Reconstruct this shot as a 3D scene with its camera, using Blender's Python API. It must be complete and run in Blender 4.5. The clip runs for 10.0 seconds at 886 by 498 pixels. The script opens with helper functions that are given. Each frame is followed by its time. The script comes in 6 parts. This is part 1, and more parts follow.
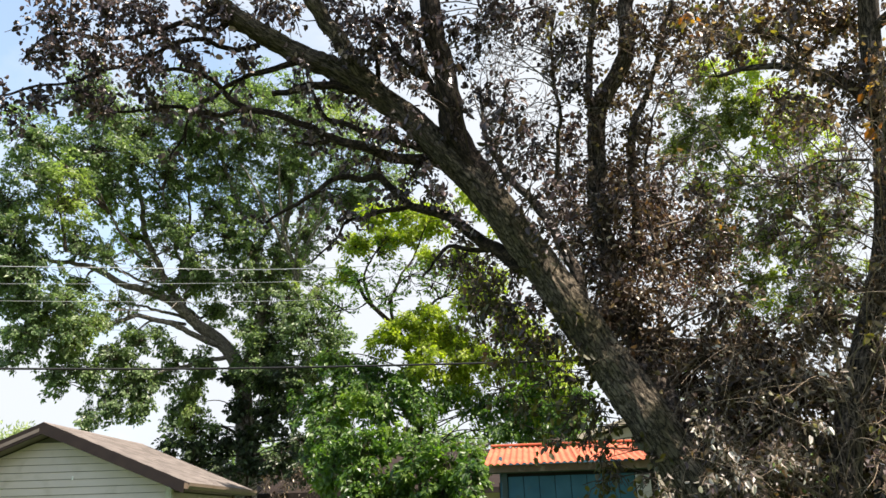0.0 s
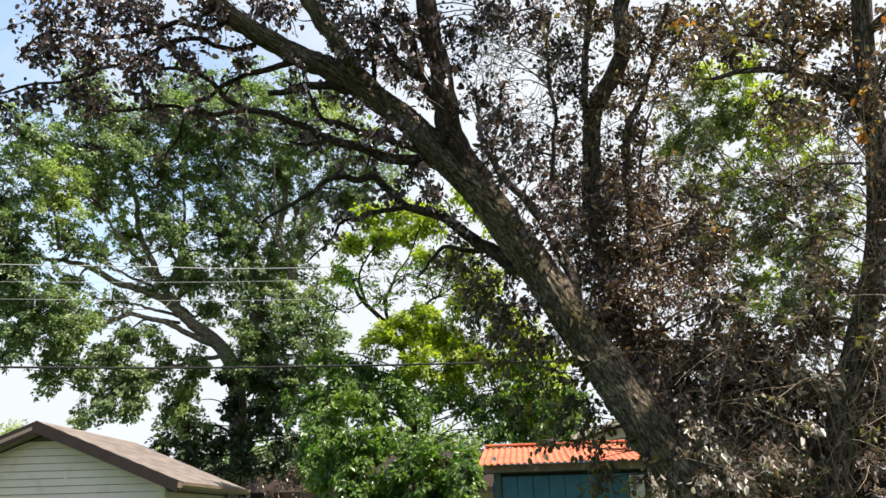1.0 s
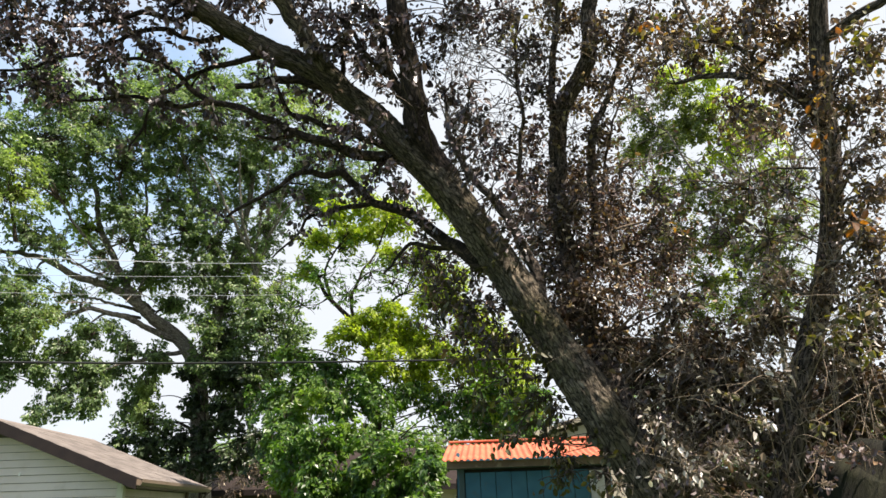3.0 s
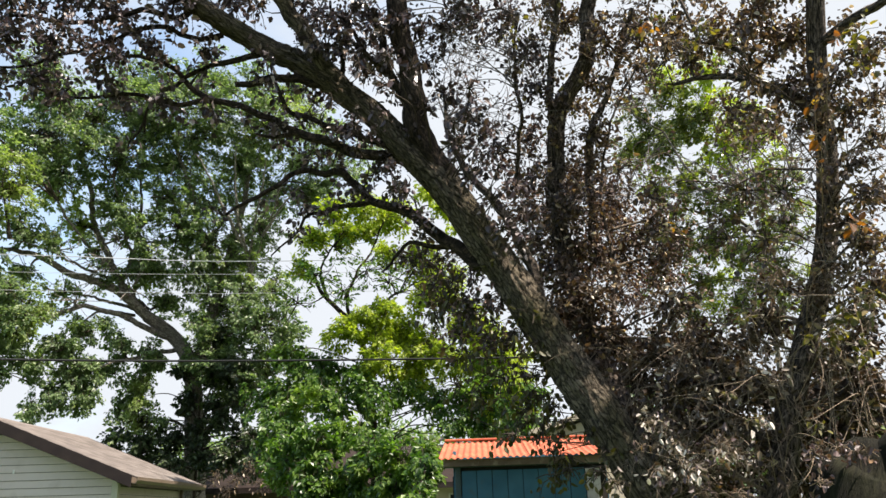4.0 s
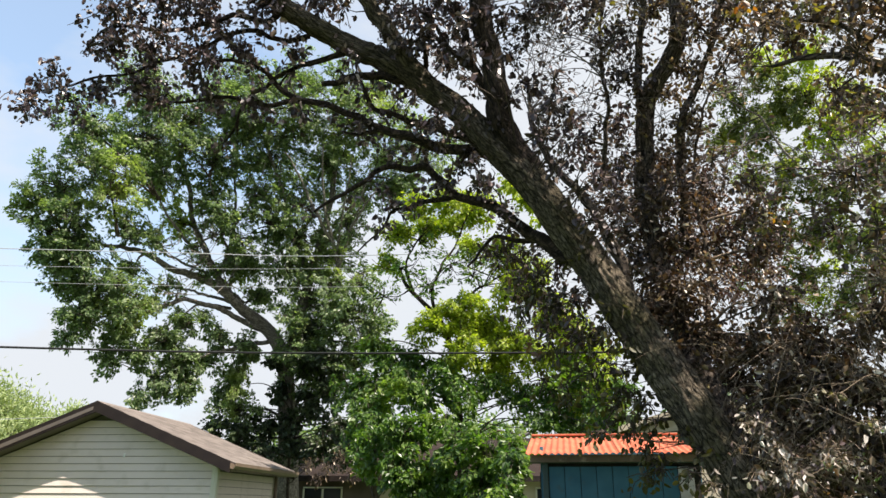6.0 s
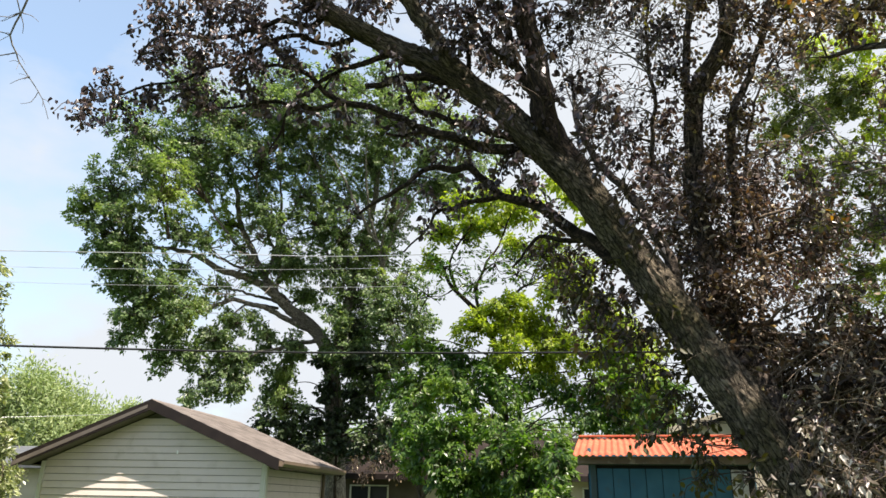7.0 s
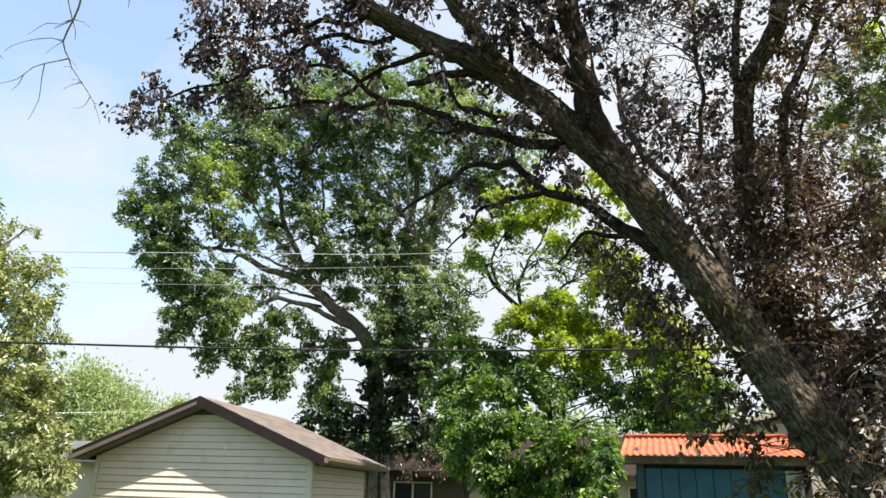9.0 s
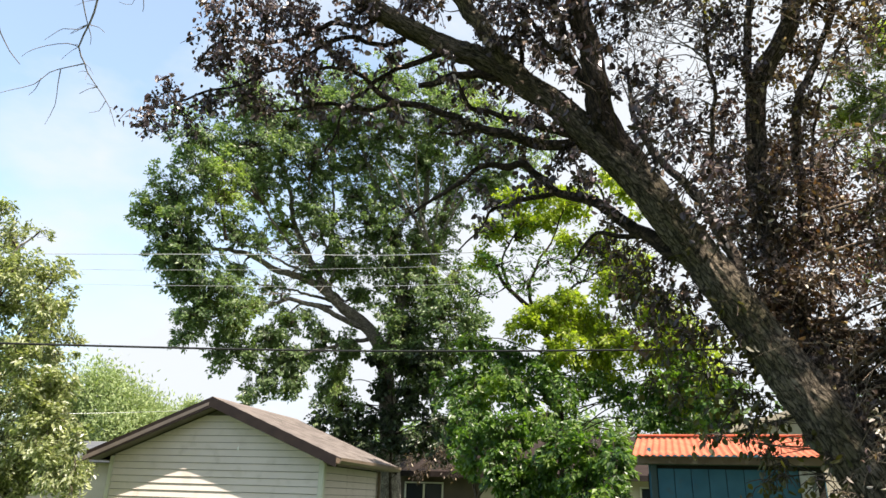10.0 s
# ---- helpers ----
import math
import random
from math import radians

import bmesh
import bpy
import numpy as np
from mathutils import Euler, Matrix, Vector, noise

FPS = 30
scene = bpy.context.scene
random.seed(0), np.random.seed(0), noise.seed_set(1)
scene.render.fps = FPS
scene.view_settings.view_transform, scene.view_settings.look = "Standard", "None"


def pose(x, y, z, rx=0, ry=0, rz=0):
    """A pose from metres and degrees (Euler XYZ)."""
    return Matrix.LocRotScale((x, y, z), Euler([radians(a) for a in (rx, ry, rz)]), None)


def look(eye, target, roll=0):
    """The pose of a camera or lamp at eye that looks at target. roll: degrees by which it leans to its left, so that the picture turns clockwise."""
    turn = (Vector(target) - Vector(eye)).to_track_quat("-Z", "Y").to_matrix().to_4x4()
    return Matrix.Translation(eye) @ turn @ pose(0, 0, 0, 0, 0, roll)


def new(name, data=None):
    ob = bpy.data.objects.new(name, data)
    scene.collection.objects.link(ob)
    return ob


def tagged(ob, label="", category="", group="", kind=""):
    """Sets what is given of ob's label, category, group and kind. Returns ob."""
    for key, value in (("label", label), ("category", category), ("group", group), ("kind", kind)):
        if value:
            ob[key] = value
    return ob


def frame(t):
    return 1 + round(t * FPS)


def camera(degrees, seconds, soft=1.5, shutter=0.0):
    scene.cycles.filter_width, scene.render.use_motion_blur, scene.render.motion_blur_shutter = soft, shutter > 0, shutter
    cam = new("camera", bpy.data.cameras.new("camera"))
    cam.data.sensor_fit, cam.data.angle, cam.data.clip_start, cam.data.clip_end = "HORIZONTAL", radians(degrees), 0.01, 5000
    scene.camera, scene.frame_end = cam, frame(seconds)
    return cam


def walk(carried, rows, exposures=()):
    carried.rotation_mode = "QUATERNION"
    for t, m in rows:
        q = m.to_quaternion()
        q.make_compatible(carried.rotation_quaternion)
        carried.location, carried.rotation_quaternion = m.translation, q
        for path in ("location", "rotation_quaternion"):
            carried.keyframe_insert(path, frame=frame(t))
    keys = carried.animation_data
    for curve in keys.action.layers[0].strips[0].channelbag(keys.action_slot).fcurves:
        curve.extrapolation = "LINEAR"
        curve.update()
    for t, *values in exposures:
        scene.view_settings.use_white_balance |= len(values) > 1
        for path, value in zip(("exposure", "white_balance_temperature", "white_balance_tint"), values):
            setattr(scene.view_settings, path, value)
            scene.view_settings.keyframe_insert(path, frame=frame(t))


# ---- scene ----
PATH = [
    (0, (0.105, 0.005, 1.568), (1.980, 9.146, 5.163), -1.63),
    (0.5, (0.103, -0.003, 1.570), (2.012, 9.132, 5.162), -1.56),
    (1, (0.100, -0.008, 1.572), (2.047, 9.121, 5.158), -1.52),
    (1.5, (0.099, -0.012, 1.573), (2.076, 9.113, 5.155), -1.48),
    (2, (0.100, -0.014, 1.569), (2.121, 9.102, 5.148), -1.50),
    (2.5, (0.098, -0.024, 1.560), (2.334, 9.049, 5.123), -1.67),
    (3, (0.094, -0.034, 1.555), (2.510, 8.999, 5.099), -1.78),
    (3.2, (0.086, -0.037, 1.552), (2.546, 8.984, 5.097), -1.77),
    (4.3, (0.045, -0.045, 1.551), (2.544, 8.981, 5.054), -1.71),
    (4.5, (0.040, -0.043, 1.554), (2.457, 9.012, 5.042), -1.58),
    (5, (0.044, -0.036, 1.551), (2.096, 9.116, 5.019), -0.87),
    (5.5, (0.051, -0.028, 1.561), (1.743, 9.202, 5.017), -0.27),
    (5.7, (0.053, -0.024, 1.566), (1.592, 9.236, 5.015), -0.06),
    (6.8, (0.042, -0.019, 1.587), (0.880, 9.341, 5.007), 0.93),
    (7, (0.039, -0.013, 1.592), (0.754, 9.359, 5.005), 1.01),
    (7.5, (0.024, -0.009, 1.595), (0.481, 9.384, 4.996), 1.36),
    (8, (0.019, -0.008, 1.594), (0.350, 9.394, 4.984), 1.44),
    (8.5, (0.023, 0.006, 1.594), (0.245, 9.416, 4.969), 1.60),
    (9, (0.017, 0.016, 1.600), (0.153, 9.432, 4.967), 1.67),
    (9.5, (0.010, 0.011, 1.601), (0.061, 9.427, 4.966), 1.71),
    (10, (-0.001, 0.001, 1.601), (-0.001, 9.418, 4.966), 1.70),
]
cam = camera(65.0, 10.0, soft=1.5)
walk(cam, [(t, look(eye, target, roll)) for t, eye, target, roll in PATH], exposures=[(t, 0.95 + e, 6600, 12) for t, e in ((0.0, 0.0), (2.5, 0.0), (4.5, -0.14), (5.5, -0.18), (7.0, -0.14), (8.5, -0.1), (10.0, 0.0))])

# ---- world and sun ----
SUN_DIR = Vector((0.506, -0.476, 1.07)).normalized()
world = bpy.data.worlds.new("world")
scene.world = world
world.use_nodes = True
wn, wl = world.node_tree.nodes, world.node_tree.links
wn.clear()
sky = wn.new("ShaderNodeTexSky")
sky.sky_type = "NISHITA"
sky.sun_disc = False
sky.sun_elevation = math.asin(SUN_DIR.z)
sky.sun_rotation = math.atan2(SUN_DIR.x, SUN_DIR.y)
sky.air_density, sky.dust_density, sky.ozone_density = 1.0, 1.2, 0.6
tc = wn.new("ShaderNodeTexCoord")
stretch = wn.new("ShaderNodeMapping")
stretch.inputs["Scale"].default_value = (1.0, 1.0, 1.9)
stretch.inputs["Location"].default_value = (0.35, 0.2, 0.1)
cloud = wn.new("ShaderNodeTexNoise")
cloud.inputs["Scale"].default_value = 3.2
cloud.inputs["Detail"].default_value = 7.0
cloud.inputs["Roughness"].default_value = 0.52
cramp = wn.new("ShaderNodeValToRGB")
cramp.color_ramp.elements[0].position, cramp.color_ramp.elements[0].color = 0.36, (0.32, 0.32, 0.32, 1)
cramp.color_ramp.elements[1].position, cramp.color_ramp.elements[1].color = 0.60, (1.0, 1.0, 1.0, 1)
cmix = wn.new("ShaderNodeMix")
cmix.data_type = "RGBA"
cmix.inputs[7].default_value = (4.12, 4.42, 4.72, 1.0)
bg = wn.new("ShaderNodeBackground")
bg.inputs["Strength"].default_value = 0.115
wo = wn.new("ShaderNodeOutputWorld")
wl.new(tc.outputs["Generated"], stretch.inputs["Vector"])
wl.new(stretch.outputs["Vector"], cloud.inputs["Vector"])
split, drift = wn.new("ShaderNodeSeparateXYZ"), wn.new("ShaderNodeMath")
drift.operation = "MULTIPLY_ADD"
drift.inputs[1].default_value = 0.55
wl.new(tc.outputs["Generated"], split.inputs["Vector"])
wl.new(split.outputs["X"], drift.inputs[0])
wl.new(cloud.outputs["Fac"], drift.inputs[2])
fall = wn.new("ShaderNodeMath")
fall.operation = "MULTIPLY_ADD"
fall.inputs[1].default_value = -0.5
fall.inputs[2].default_value = 0.3
lift = wn.new("ShaderNodeMath")
lift.operation = "ADD"
wl.new(split.outputs["Z"], fall.inputs[0])
wl.new(fall.outputs["Value"], lift.inputs[0])
wl.new(drift.outputs["Value"], lift.inputs[1])
wl.new(lift.outputs["Value"], cramp.inputs["Fac"])
wl.new(cramp.outputs["Color"], cmix.inputs[0])
haze = wn.new("ShaderNodeMix")
haze.data_type, haze.blend_type = "RGBA", "MULTIPLY"
haze.inputs[0].default_value = 1.0
haze.inputs[7].default_value = (1.4, 1.68, 1.68, 1.0)
wl.new(sky.outputs["Color"], haze.inputs[6])
wl.new(haze.outputs[2], cmix.inputs[6])
wl.new(cmix.outputs[2], bg.inputs["Color"])
wl.new(bg.outputs["Background"], wo.inputs["Surface"])

sun_data = bpy.data.lights.new("sun", "SUN")
sun_data.energy, sun_data.angle, sun_data.color = 6.4, radians(0.53), (1.0, 0.92, 0.8)
sun = new("sun", sun_data)
sun.matrix_world = look(SUN_DIR * 60, (0, 0, 0))


# ---- materials ----
def nodes_of(name):
    m = bpy.data.materials.new(name)
    m.use_nodes = True
    nt = m.node_tree
    return m, nt, nt.nodes, nt.links, nt.nodes["Principled BSDF"]


def ramp(nt, stops):
    r = nt.nodes.new("ShaderNodeValToRGB")
    e = r.color_ramp.elements
    while len(e) < len(stops):
        e.new(0.5)
    for k, (p, c) in zip(e, stops):
        k.position, k.color = p, (*c, 1)
    return r


def rough_paint(name, a, b, scale=3.0, rough=0.6, bump=0.1, fine=90.0, metal=0.0, dirt=None, per_object=0.0):
    """A painted or plain surface: two tones at a large scale, grain at a fine one."""
    m, nt, n, l, p = nodes_of(name)
    co = n.new("ShaderNodeTexCoord")
    big, small = n.new("ShaderNodeTexNoise"), n.new("ShaderNodeTexNoise")
    big.inputs["Scale"].default_value, big.inputs["Detail"].default_value = scale, 6
    small.inputs["Scale"].default_value, small.inputs["Detail"].default_value = fine, 3
    l.new(co.outputs["Object"], big.inputs["Vector"])
    l.new(co.outputs["Object"], small.inputs["Vector"])
    r = ramp(nt, [(0.33, a), (0.67, b)])
    l.new(big.outputs["Fac"], r.inputs["Fac"])
    col = r.outputs["Color"]
    if dirt:
        d = n.new("ShaderNodeMix")
        d.data_type = "RGBA"
        dn = n.new("ShaderNodeTexNoise")
        dn.inputs["Scale"].default_value, dn.inputs["Detail"].default_value = scale * 3.1, 8
        dr = ramp(nt, [(0.55, (0, 0, 0)), (0.72, (0.8, 0.8, 0.8))])
        l.new(co.outputs["Object"], dn.inputs["Vector"])
        l.new(dn.outputs["Fac"], dr.inputs["Fac"])
        l.new(dr.outputs["Color"], d.inputs[0])
        l.new(col, d.inputs[6])
        d.inputs[7].default_value = (*dirt, 1)
        col = d.outputs[2]
    if per_object:
        hs, oi, mm = n.new("ShaderNodeHueSaturation"), n.new("ShaderNodeObjectInfo"), n.new("ShaderNodeMapRange")
        mm.inputs["To Min"].default_value, mm.inputs["To Max"].default_value = 1 - per_object, 1 + per_object
        l.new(oi.outputs["Random"], mm.inputs["Value"])
        l.new(mm.outputs["Result"], hs.inputs["Value"])
        l.new(col, hs.inputs["Color"])
        col = hs.outputs["Color"]
    l.new(col, p.inputs["Base Color"])
    bp = n.new("ShaderNodeBump")
    bp.inputs["Strength"].default_value, bp.inputs["Distance"].default_value = bump, 0.01
    l.new(small.outputs["Fac"], bp.inputs["Height"])
    l.new(bp.outputs["Normal"], p.inputs["Normal"])
    p.inputs["Roughness"].default_value, p.inputs["Metallic"].default_value = rough, metal
    p.inputs["Specular IOR Level"].default_value = 0.22
    return m


def bark(name, dark, light, moss=None, scale=1.0, strength=0.8, at=(0.4, 0.5, 0.6), cracks=0.6):
    """Furrowed bark along the limb: u runs round it and v along it, in metres."""
    m, nt, n, l, p = nodes_of(name)
    uv, mp = n.new("ShaderNodeUVMap"), n.new("ShaderNodeMapping")
    mp.inputs["Scale"].default_value = (38 * scale, 11.0 * scale, 1)
    l.new(uv.outputs["UV"], mp.inputs["Vector"])
    fur, fine, big = n.new("ShaderNodeTexNoise"), n.new("ShaderNodeTexNoise"), n.new("ShaderNodeTexNoise")
    fur.inputs["Scale"].default_value, fur.inputs["Detail"].default_value = 1.0, 8
    fur.inputs["Roughness"].default_value, fur.inputs["Distortion"].default_value = 0.7, 1.4
    l.new(mp.outputs["Vector"], fur.inputs["Vector"])
    co = n.new("ShaderNodeTexCoord")
    fine.inputs["Scale"].default_value, fine.inputs["Detail"].default_value = 110, 4
    big.inputs["Scale"].default_value, big.inputs["Detail"].default_value = 2.4, 5
    l.new(co.outputs["Object"], fine.inputs["Vector"])
    l.new(co.outputs["Object"], big.inputs["Vector"])
    warp, plates, edge = n.new("ShaderNodeMix"), n.new("ShaderNodeTexVoronoi"), ramp(nt, [(0.0, (0.15, 0.15, 0.15)), (0.11, (1, 1, 1))])
    warp.data_type, warp.blend_type = "RGBA", "LINEAR_LIGHT"
    warp.inputs[0].default_value = 0.7
    l.new(mp.outputs["Vector"], warp.inputs[6])
    l.new(fur.outputs["Color"], warp.inputs[7])
    plates.feature = "DISTANCE_TO_EDGE"
    plates.inputs["Scale"].default_value = 1.0
    l.new(warp.outputs[2], plates.inputs["Vector"])
    l.new(plates.outputs["Distance"], edge.inputs["Fac"])
    r = ramp(nt, [(at[0], dark), (at[1], [0.6 * a + 0.4 * b for a, b in zip(dark, light)]), (at[2], light)])
    l.new(fur.outputs["Fac"], r.inputs["Fac"])
    col = r.outputs["Color"]
    if moss:
        mx = n.new("ShaderNodeMix")
        mx.data_type = "RGBA"
        mr = ramp(nt, [(0.47, (0, 0, 0)), (0.66, (0.75, 0.75, 0.75))])
        l.new(big.outputs["Fac"], mr.inputs["Fac"])
        l.new(mr.outputs["Color"], mx.inputs[0])
        l.new(col, mx.inputs[6])
        mx.inputs[7].default_value = (*moss, 1)
        col = mx.outputs[2]
    worn = n.new("ShaderNodeMix")
    worn.data_type, worn.blend_type = "RGBA", "MULTIPLY"
    worn.inputs[0].default_value = cracks
    l.new(col, worn.inputs[6])
    l.new(edge.outputs["Color"], worn.inputs[7])
    l.new(worn.outputs[2], p.inputs["Base Color"])
    deep = n.new("ShaderNodeMath")
    deep.operation = "MULTIPLY_ADD"
    deep.inputs[1].default_value = 0.8 * cracks
    add = n.new("ShaderNodeMath")
    add.operation = "MULTIPLY_ADD"
    add.inputs[1].default_value = 0.25
    l.new(fine.outputs["Fac"], add.inputs[0])
    l.new(fur.outputs["Fac"], add.inputs[2])
    bp = n.new("ShaderNodeBump")
    bp.inputs["Strength"].default_value, bp.inputs["Distance"].default_value = strength, 0.03
    l.new(edge.outputs["Color"], deep.inputs[0])
    l.new(add.outputs["Value"], deep.inputs[2])
    l.new(deep.outputs["Value"], bp.inputs["Height"])
    l.new(bp.outputs["Normal"], p.inputs["Normal"])
    p.inputs["Roughness"].default_value = 0.9
    p.inputs["Specular IOR Level"].default_value = 0.25
    return m


def leaf(name, stops, through_light=0.35, rough=0.5, spec=0.4, patch=None, patch_scale=1.3, patch_at=0.6, glow=(1.0, 1.0, 0.7)):
    """Leaves: each blade has a tone of its own from the ramp; light passes through the blade."""
    m, nt, n, l, p = nodes_of(name)
    ge, r = n.new("ShaderNodeNewGeometry"), ramp(nt, stops)
    r.color_ramp.interpolation = "LINEAR"
    l.new(ge.outputs["Random Per Island"], r.inputs["Fac"])
    col = r.outputs["Color"]
    co, tx = n.new("ShaderNodeTexCoord"), n.new("ShaderNodeTexNoise")
    tx.inputs["Scale"].default_value, tx.inputs["Detail"].default_value = patch_scale, 3
    l.new(co.outputs["Object"], tx.inputs["Vector"])
    if patch:
        mx, pr = n.new("ShaderNodeMix"), ramp(nt, [(patch_at, (0, 0, 0)), (patch_at + 0.1, (0.85, 0.85, 0.85))])
        mx.data_type = "RGBA"
        l.new(tx.outputs["Fac"], pr.inputs["Fac"])
        l.new(pr.outputs["Color"], mx.inputs[0])
        l.new(col, mx.inputs[6])
        mx.inputs[7].default_value = (*patch, 1)
        col = mx.outputs[2]
    l.new(col, p.inputs["Base Color"])
    p.inputs["Roughness"].default_value, p.inputs["Specular IOR Level"].default_value = rough, spec
    tr, mix, tint = n.new("ShaderNodeBsdfTranslucent"), n.new("ShaderNodeMixShader"), n.new("ShaderNodeMix")
    tint.data_type, tint.blend_type = "RGBA", "MULTIPLY"
    tint.inputs[0].default_value = 1.0
    tint.inputs[7].default_value = (*[g * 1.7 for g in glow], 1)
    l.new(col, tint.inputs[6])
    l.new(tint.outputs[2], tr.inputs["Color"])
    mix.inputs[0].default_value = through_light
    out = n["Material Output"]
    l.new(p.outputs["BSDF"], mix.inputs[1])
    l.new(tr.outputs["BSDF"], mix.inputs[2])
    l.new(mix.outputs["Shader"], out.inputs["Surface"])
    return m


BARK = bark("bark_grey_brown", (0.013, 0.010, 0.007), (0.37, 0.3, 0.22), moss=(0.1, 0.086, 0.038), strength=1.0, at=(0.3, 0.5, 0.74), cracks=0.85)
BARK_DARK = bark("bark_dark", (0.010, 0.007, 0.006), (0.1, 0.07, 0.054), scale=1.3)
BARK_VINED = bark("bark_vined_brown", (0.016, 0.012, 0.01), (0.25, 0.195, 0.155))
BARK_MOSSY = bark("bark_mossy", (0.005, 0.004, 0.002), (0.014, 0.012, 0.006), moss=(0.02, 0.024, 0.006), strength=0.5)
BARK_PALE = bark("bark_pale", (0.12, 0.105, 0.09), (0.42, 0.375, 0.33), scale=0.7)
TWIG = bark("twig_brown", (0.035, 0.027, 0.021), (0.112, 0.087, 0.070), scale=3.0, strength=0.3, cracks=0.0)
VINE = bark("dry_vine", (0.11, 0.075, 0.05), (0.36, 0.285, 0.21), scale=3.0, strength=0.3, cracks=0.0)
TWIG_GREY = bark("twig_grey", (0.13, 0.11, 0.1), (0.3, 0.265, 0.24), scale=3.0, strength=0.3, cracks=0.0)
LEAF_BROWN = leaf("leaf_withered", [(0.0, (0.036, 0.025, 0.026)), (0.45, (0.09, 0.06, 0.06)), (0.75, (0.17, 0.12, 0.11)), (0.87, (0.22, 0.135, 0.07)), (0.94, (0.195, 0.139, 0.045)), (1.0, (0.453, 0.314, 0.285))],
                  0.12, 0.35, 0.5, patch=(0.211, 0.109, 0.038), patch_scale=1.6, patch_at=0.61, glow=(1.15, 0.85, 0.5))
LEAF_MAUVE = leaf("leaf_withered_dark", [(0.0, (0.024, 0.016, 0.018)), (0.45, (0.054, 0.037, 0.041)), (0.78, (0.105, 0.074, 0.076)), (0.9, (0.17, 0.12, 0.09)), (1.0, (0.36, 0.29, 0.28))],
                  0.1, 0.35, 0.5, patch=(0.132, 0.081, 0.043), patch_scale=1.6, patch_at=0.63, glow=(1.1, 0.85, 0.6))
LEAF_VINE = leaf("leaf_browning", [(0.0, (0.04, 0.027, 0.023)), (0.45, (0.095, 0.065, 0.056)), (0.75, (0.17, 0.118, 0.092)), (0.87, (0.2, 0.135, 0.075)), (0.94, (0.25, 0.22, 0.07)), (1.0, (0.56, 0.44, 0.38))],
                 0.25, 0.35, 0.5, patch=(0.24, 0.19, 0.045), patch_scale=2.2, patch_at=0.66, glow=(1.05, 0.95, 0.5))
# withered leaves with the thicket's deep shade put into the colour
LEAF_SHADED = leaf("leaf_brown_shaded", [(0.0, (0.018, 0.011, 0.008)), (0.5, (0.045, 0.029, 0.02)), (0.85, (0.085, 0.057, 0.038)), (0.96, (0.14, 0.115, 0.05)), (1.0, (0.4, 0.33, 0.26))], 0.15, 0.45, 0.4,
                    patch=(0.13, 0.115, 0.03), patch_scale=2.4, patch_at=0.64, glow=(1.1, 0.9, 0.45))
LEAF_GOLD = leaf("leaf_autumn_gold", [(0.0, (0.12, 0.05, 0.015)), (0.5, (0.24, 0.1, 0.02)), (1.0, (0.3, 0.22, 0.035))], 0.35, 0.4, 0.4, glow=(1.15, 0.95, 0.3))
LEAF_OLIVE = leaf("leaf_olive_vine", [(0.0, (0.045, 0.045, 0.013)), (0.6, (0.1, 0.095, 0.026)), (1.0, (0.21, 0.18, 0.045))], 0.35, 0.4, 0.4, glow=(1.05, 1.05, 0.35))
# the palest stops are part bleached leaves, part glints painted in
LEAF_DRY = leaf("leaf_shrivelled", [(0.0, (0.03, 0.018, 0.01)), (0.5, (0.08, 0.052, 0.03)), (0.8, (0.16, 0.112, 0.064)), (0.9, (0.33, 0.25, 0.16)), (1.0, (0.8, 0.69, 0.55))], 0.12, 0.5, 0.4, glow=(1.1, 0.9, 0.6))
LEAF_DARK = leaf("leaf_dark_olive", [(0.0, (0.028, 0.024, 0.009)), (0.5, (0.055, 0.05, 0.014)), (0.85, (0.09, 0.085, 0.02)), (1.0, (0.13, 0.12, 0.025))], 0.3, 0.4, 0.5, glow=(0.95, 1.0, 0.4))
LEAF_BIG = leaf("leaf_mid_green", [(0.0, (0.055, 0.088, 0.043)), (0.5, (0.125, 0.183, 0.084)), (0.92, (0.2, 0.268, 0.122)), (1.0, (0.38, 0.42, 0.27))], 0.46, 0.38, 0.5,
                patch=(0.26, 0.32, 0.085), patch_scale=0.4, patch_at=0.57, glow=(0.98, 1.08, 0.46))
LEAF_FINE = leaf("leaf_small_green", [(0.0, (0.055, 0.075, 0.028)), (0.6, (0.13, 0.16, 0.055)), (1.0, (0.25, 0.27, 0.12))], 0.45, 0.4, 0.5, patch=(0.4, 0.47, 0.05), patch_scale=0.8, patch_at=0.53, glow=(1.0, 1.1, 0.35))
LEAF_LIME = leaf("leaf_yellow_green", [(0.0, (0.13, 0.18, 0.022)), (0.6, (0.26, 0.32, 0.035)), (1.0, (0.38, 0.42, 0.06))], 0.5, 0.42, 0.4, glow=(1.05, 1.15, 0.3))
# the lime patch paints sunlit clusters against a darkened base
LEAF_BUSH = leaf("leaf_deep_green", [(0.0, (0.026, 0.058, 0.013)), (0.5, (0.062, 0.125, 0.024)), (0.9, (0.12, 0.195, 0.035)), (1.0, (0.2, 0.27, 0.09))], 0.42, 0.36, 0.5, patch=(0.19, 0.27, 0.035), patch_scale=1.1, patch_at=0.53, glow=(0.95, 1.15, 0.3))
# the palest stop paints the bright highlights on some leaves
LEAF_PALE = leaf("leaf_olive_green", [(0.0, (0.09, 0.115, 0.055)), (0.5, (0.2, 0.235, 0.1)), (0.82, (0.32, 0.34, 0.17)), (1.0, (0.65, 0.66, 0.5))], 0.4, 0.32, 0.6, patch=(0.19, 0.215, 0.07), patch_scale=0.55, patch_at=0.57, glow=(1.0, 1.05, 0.45))
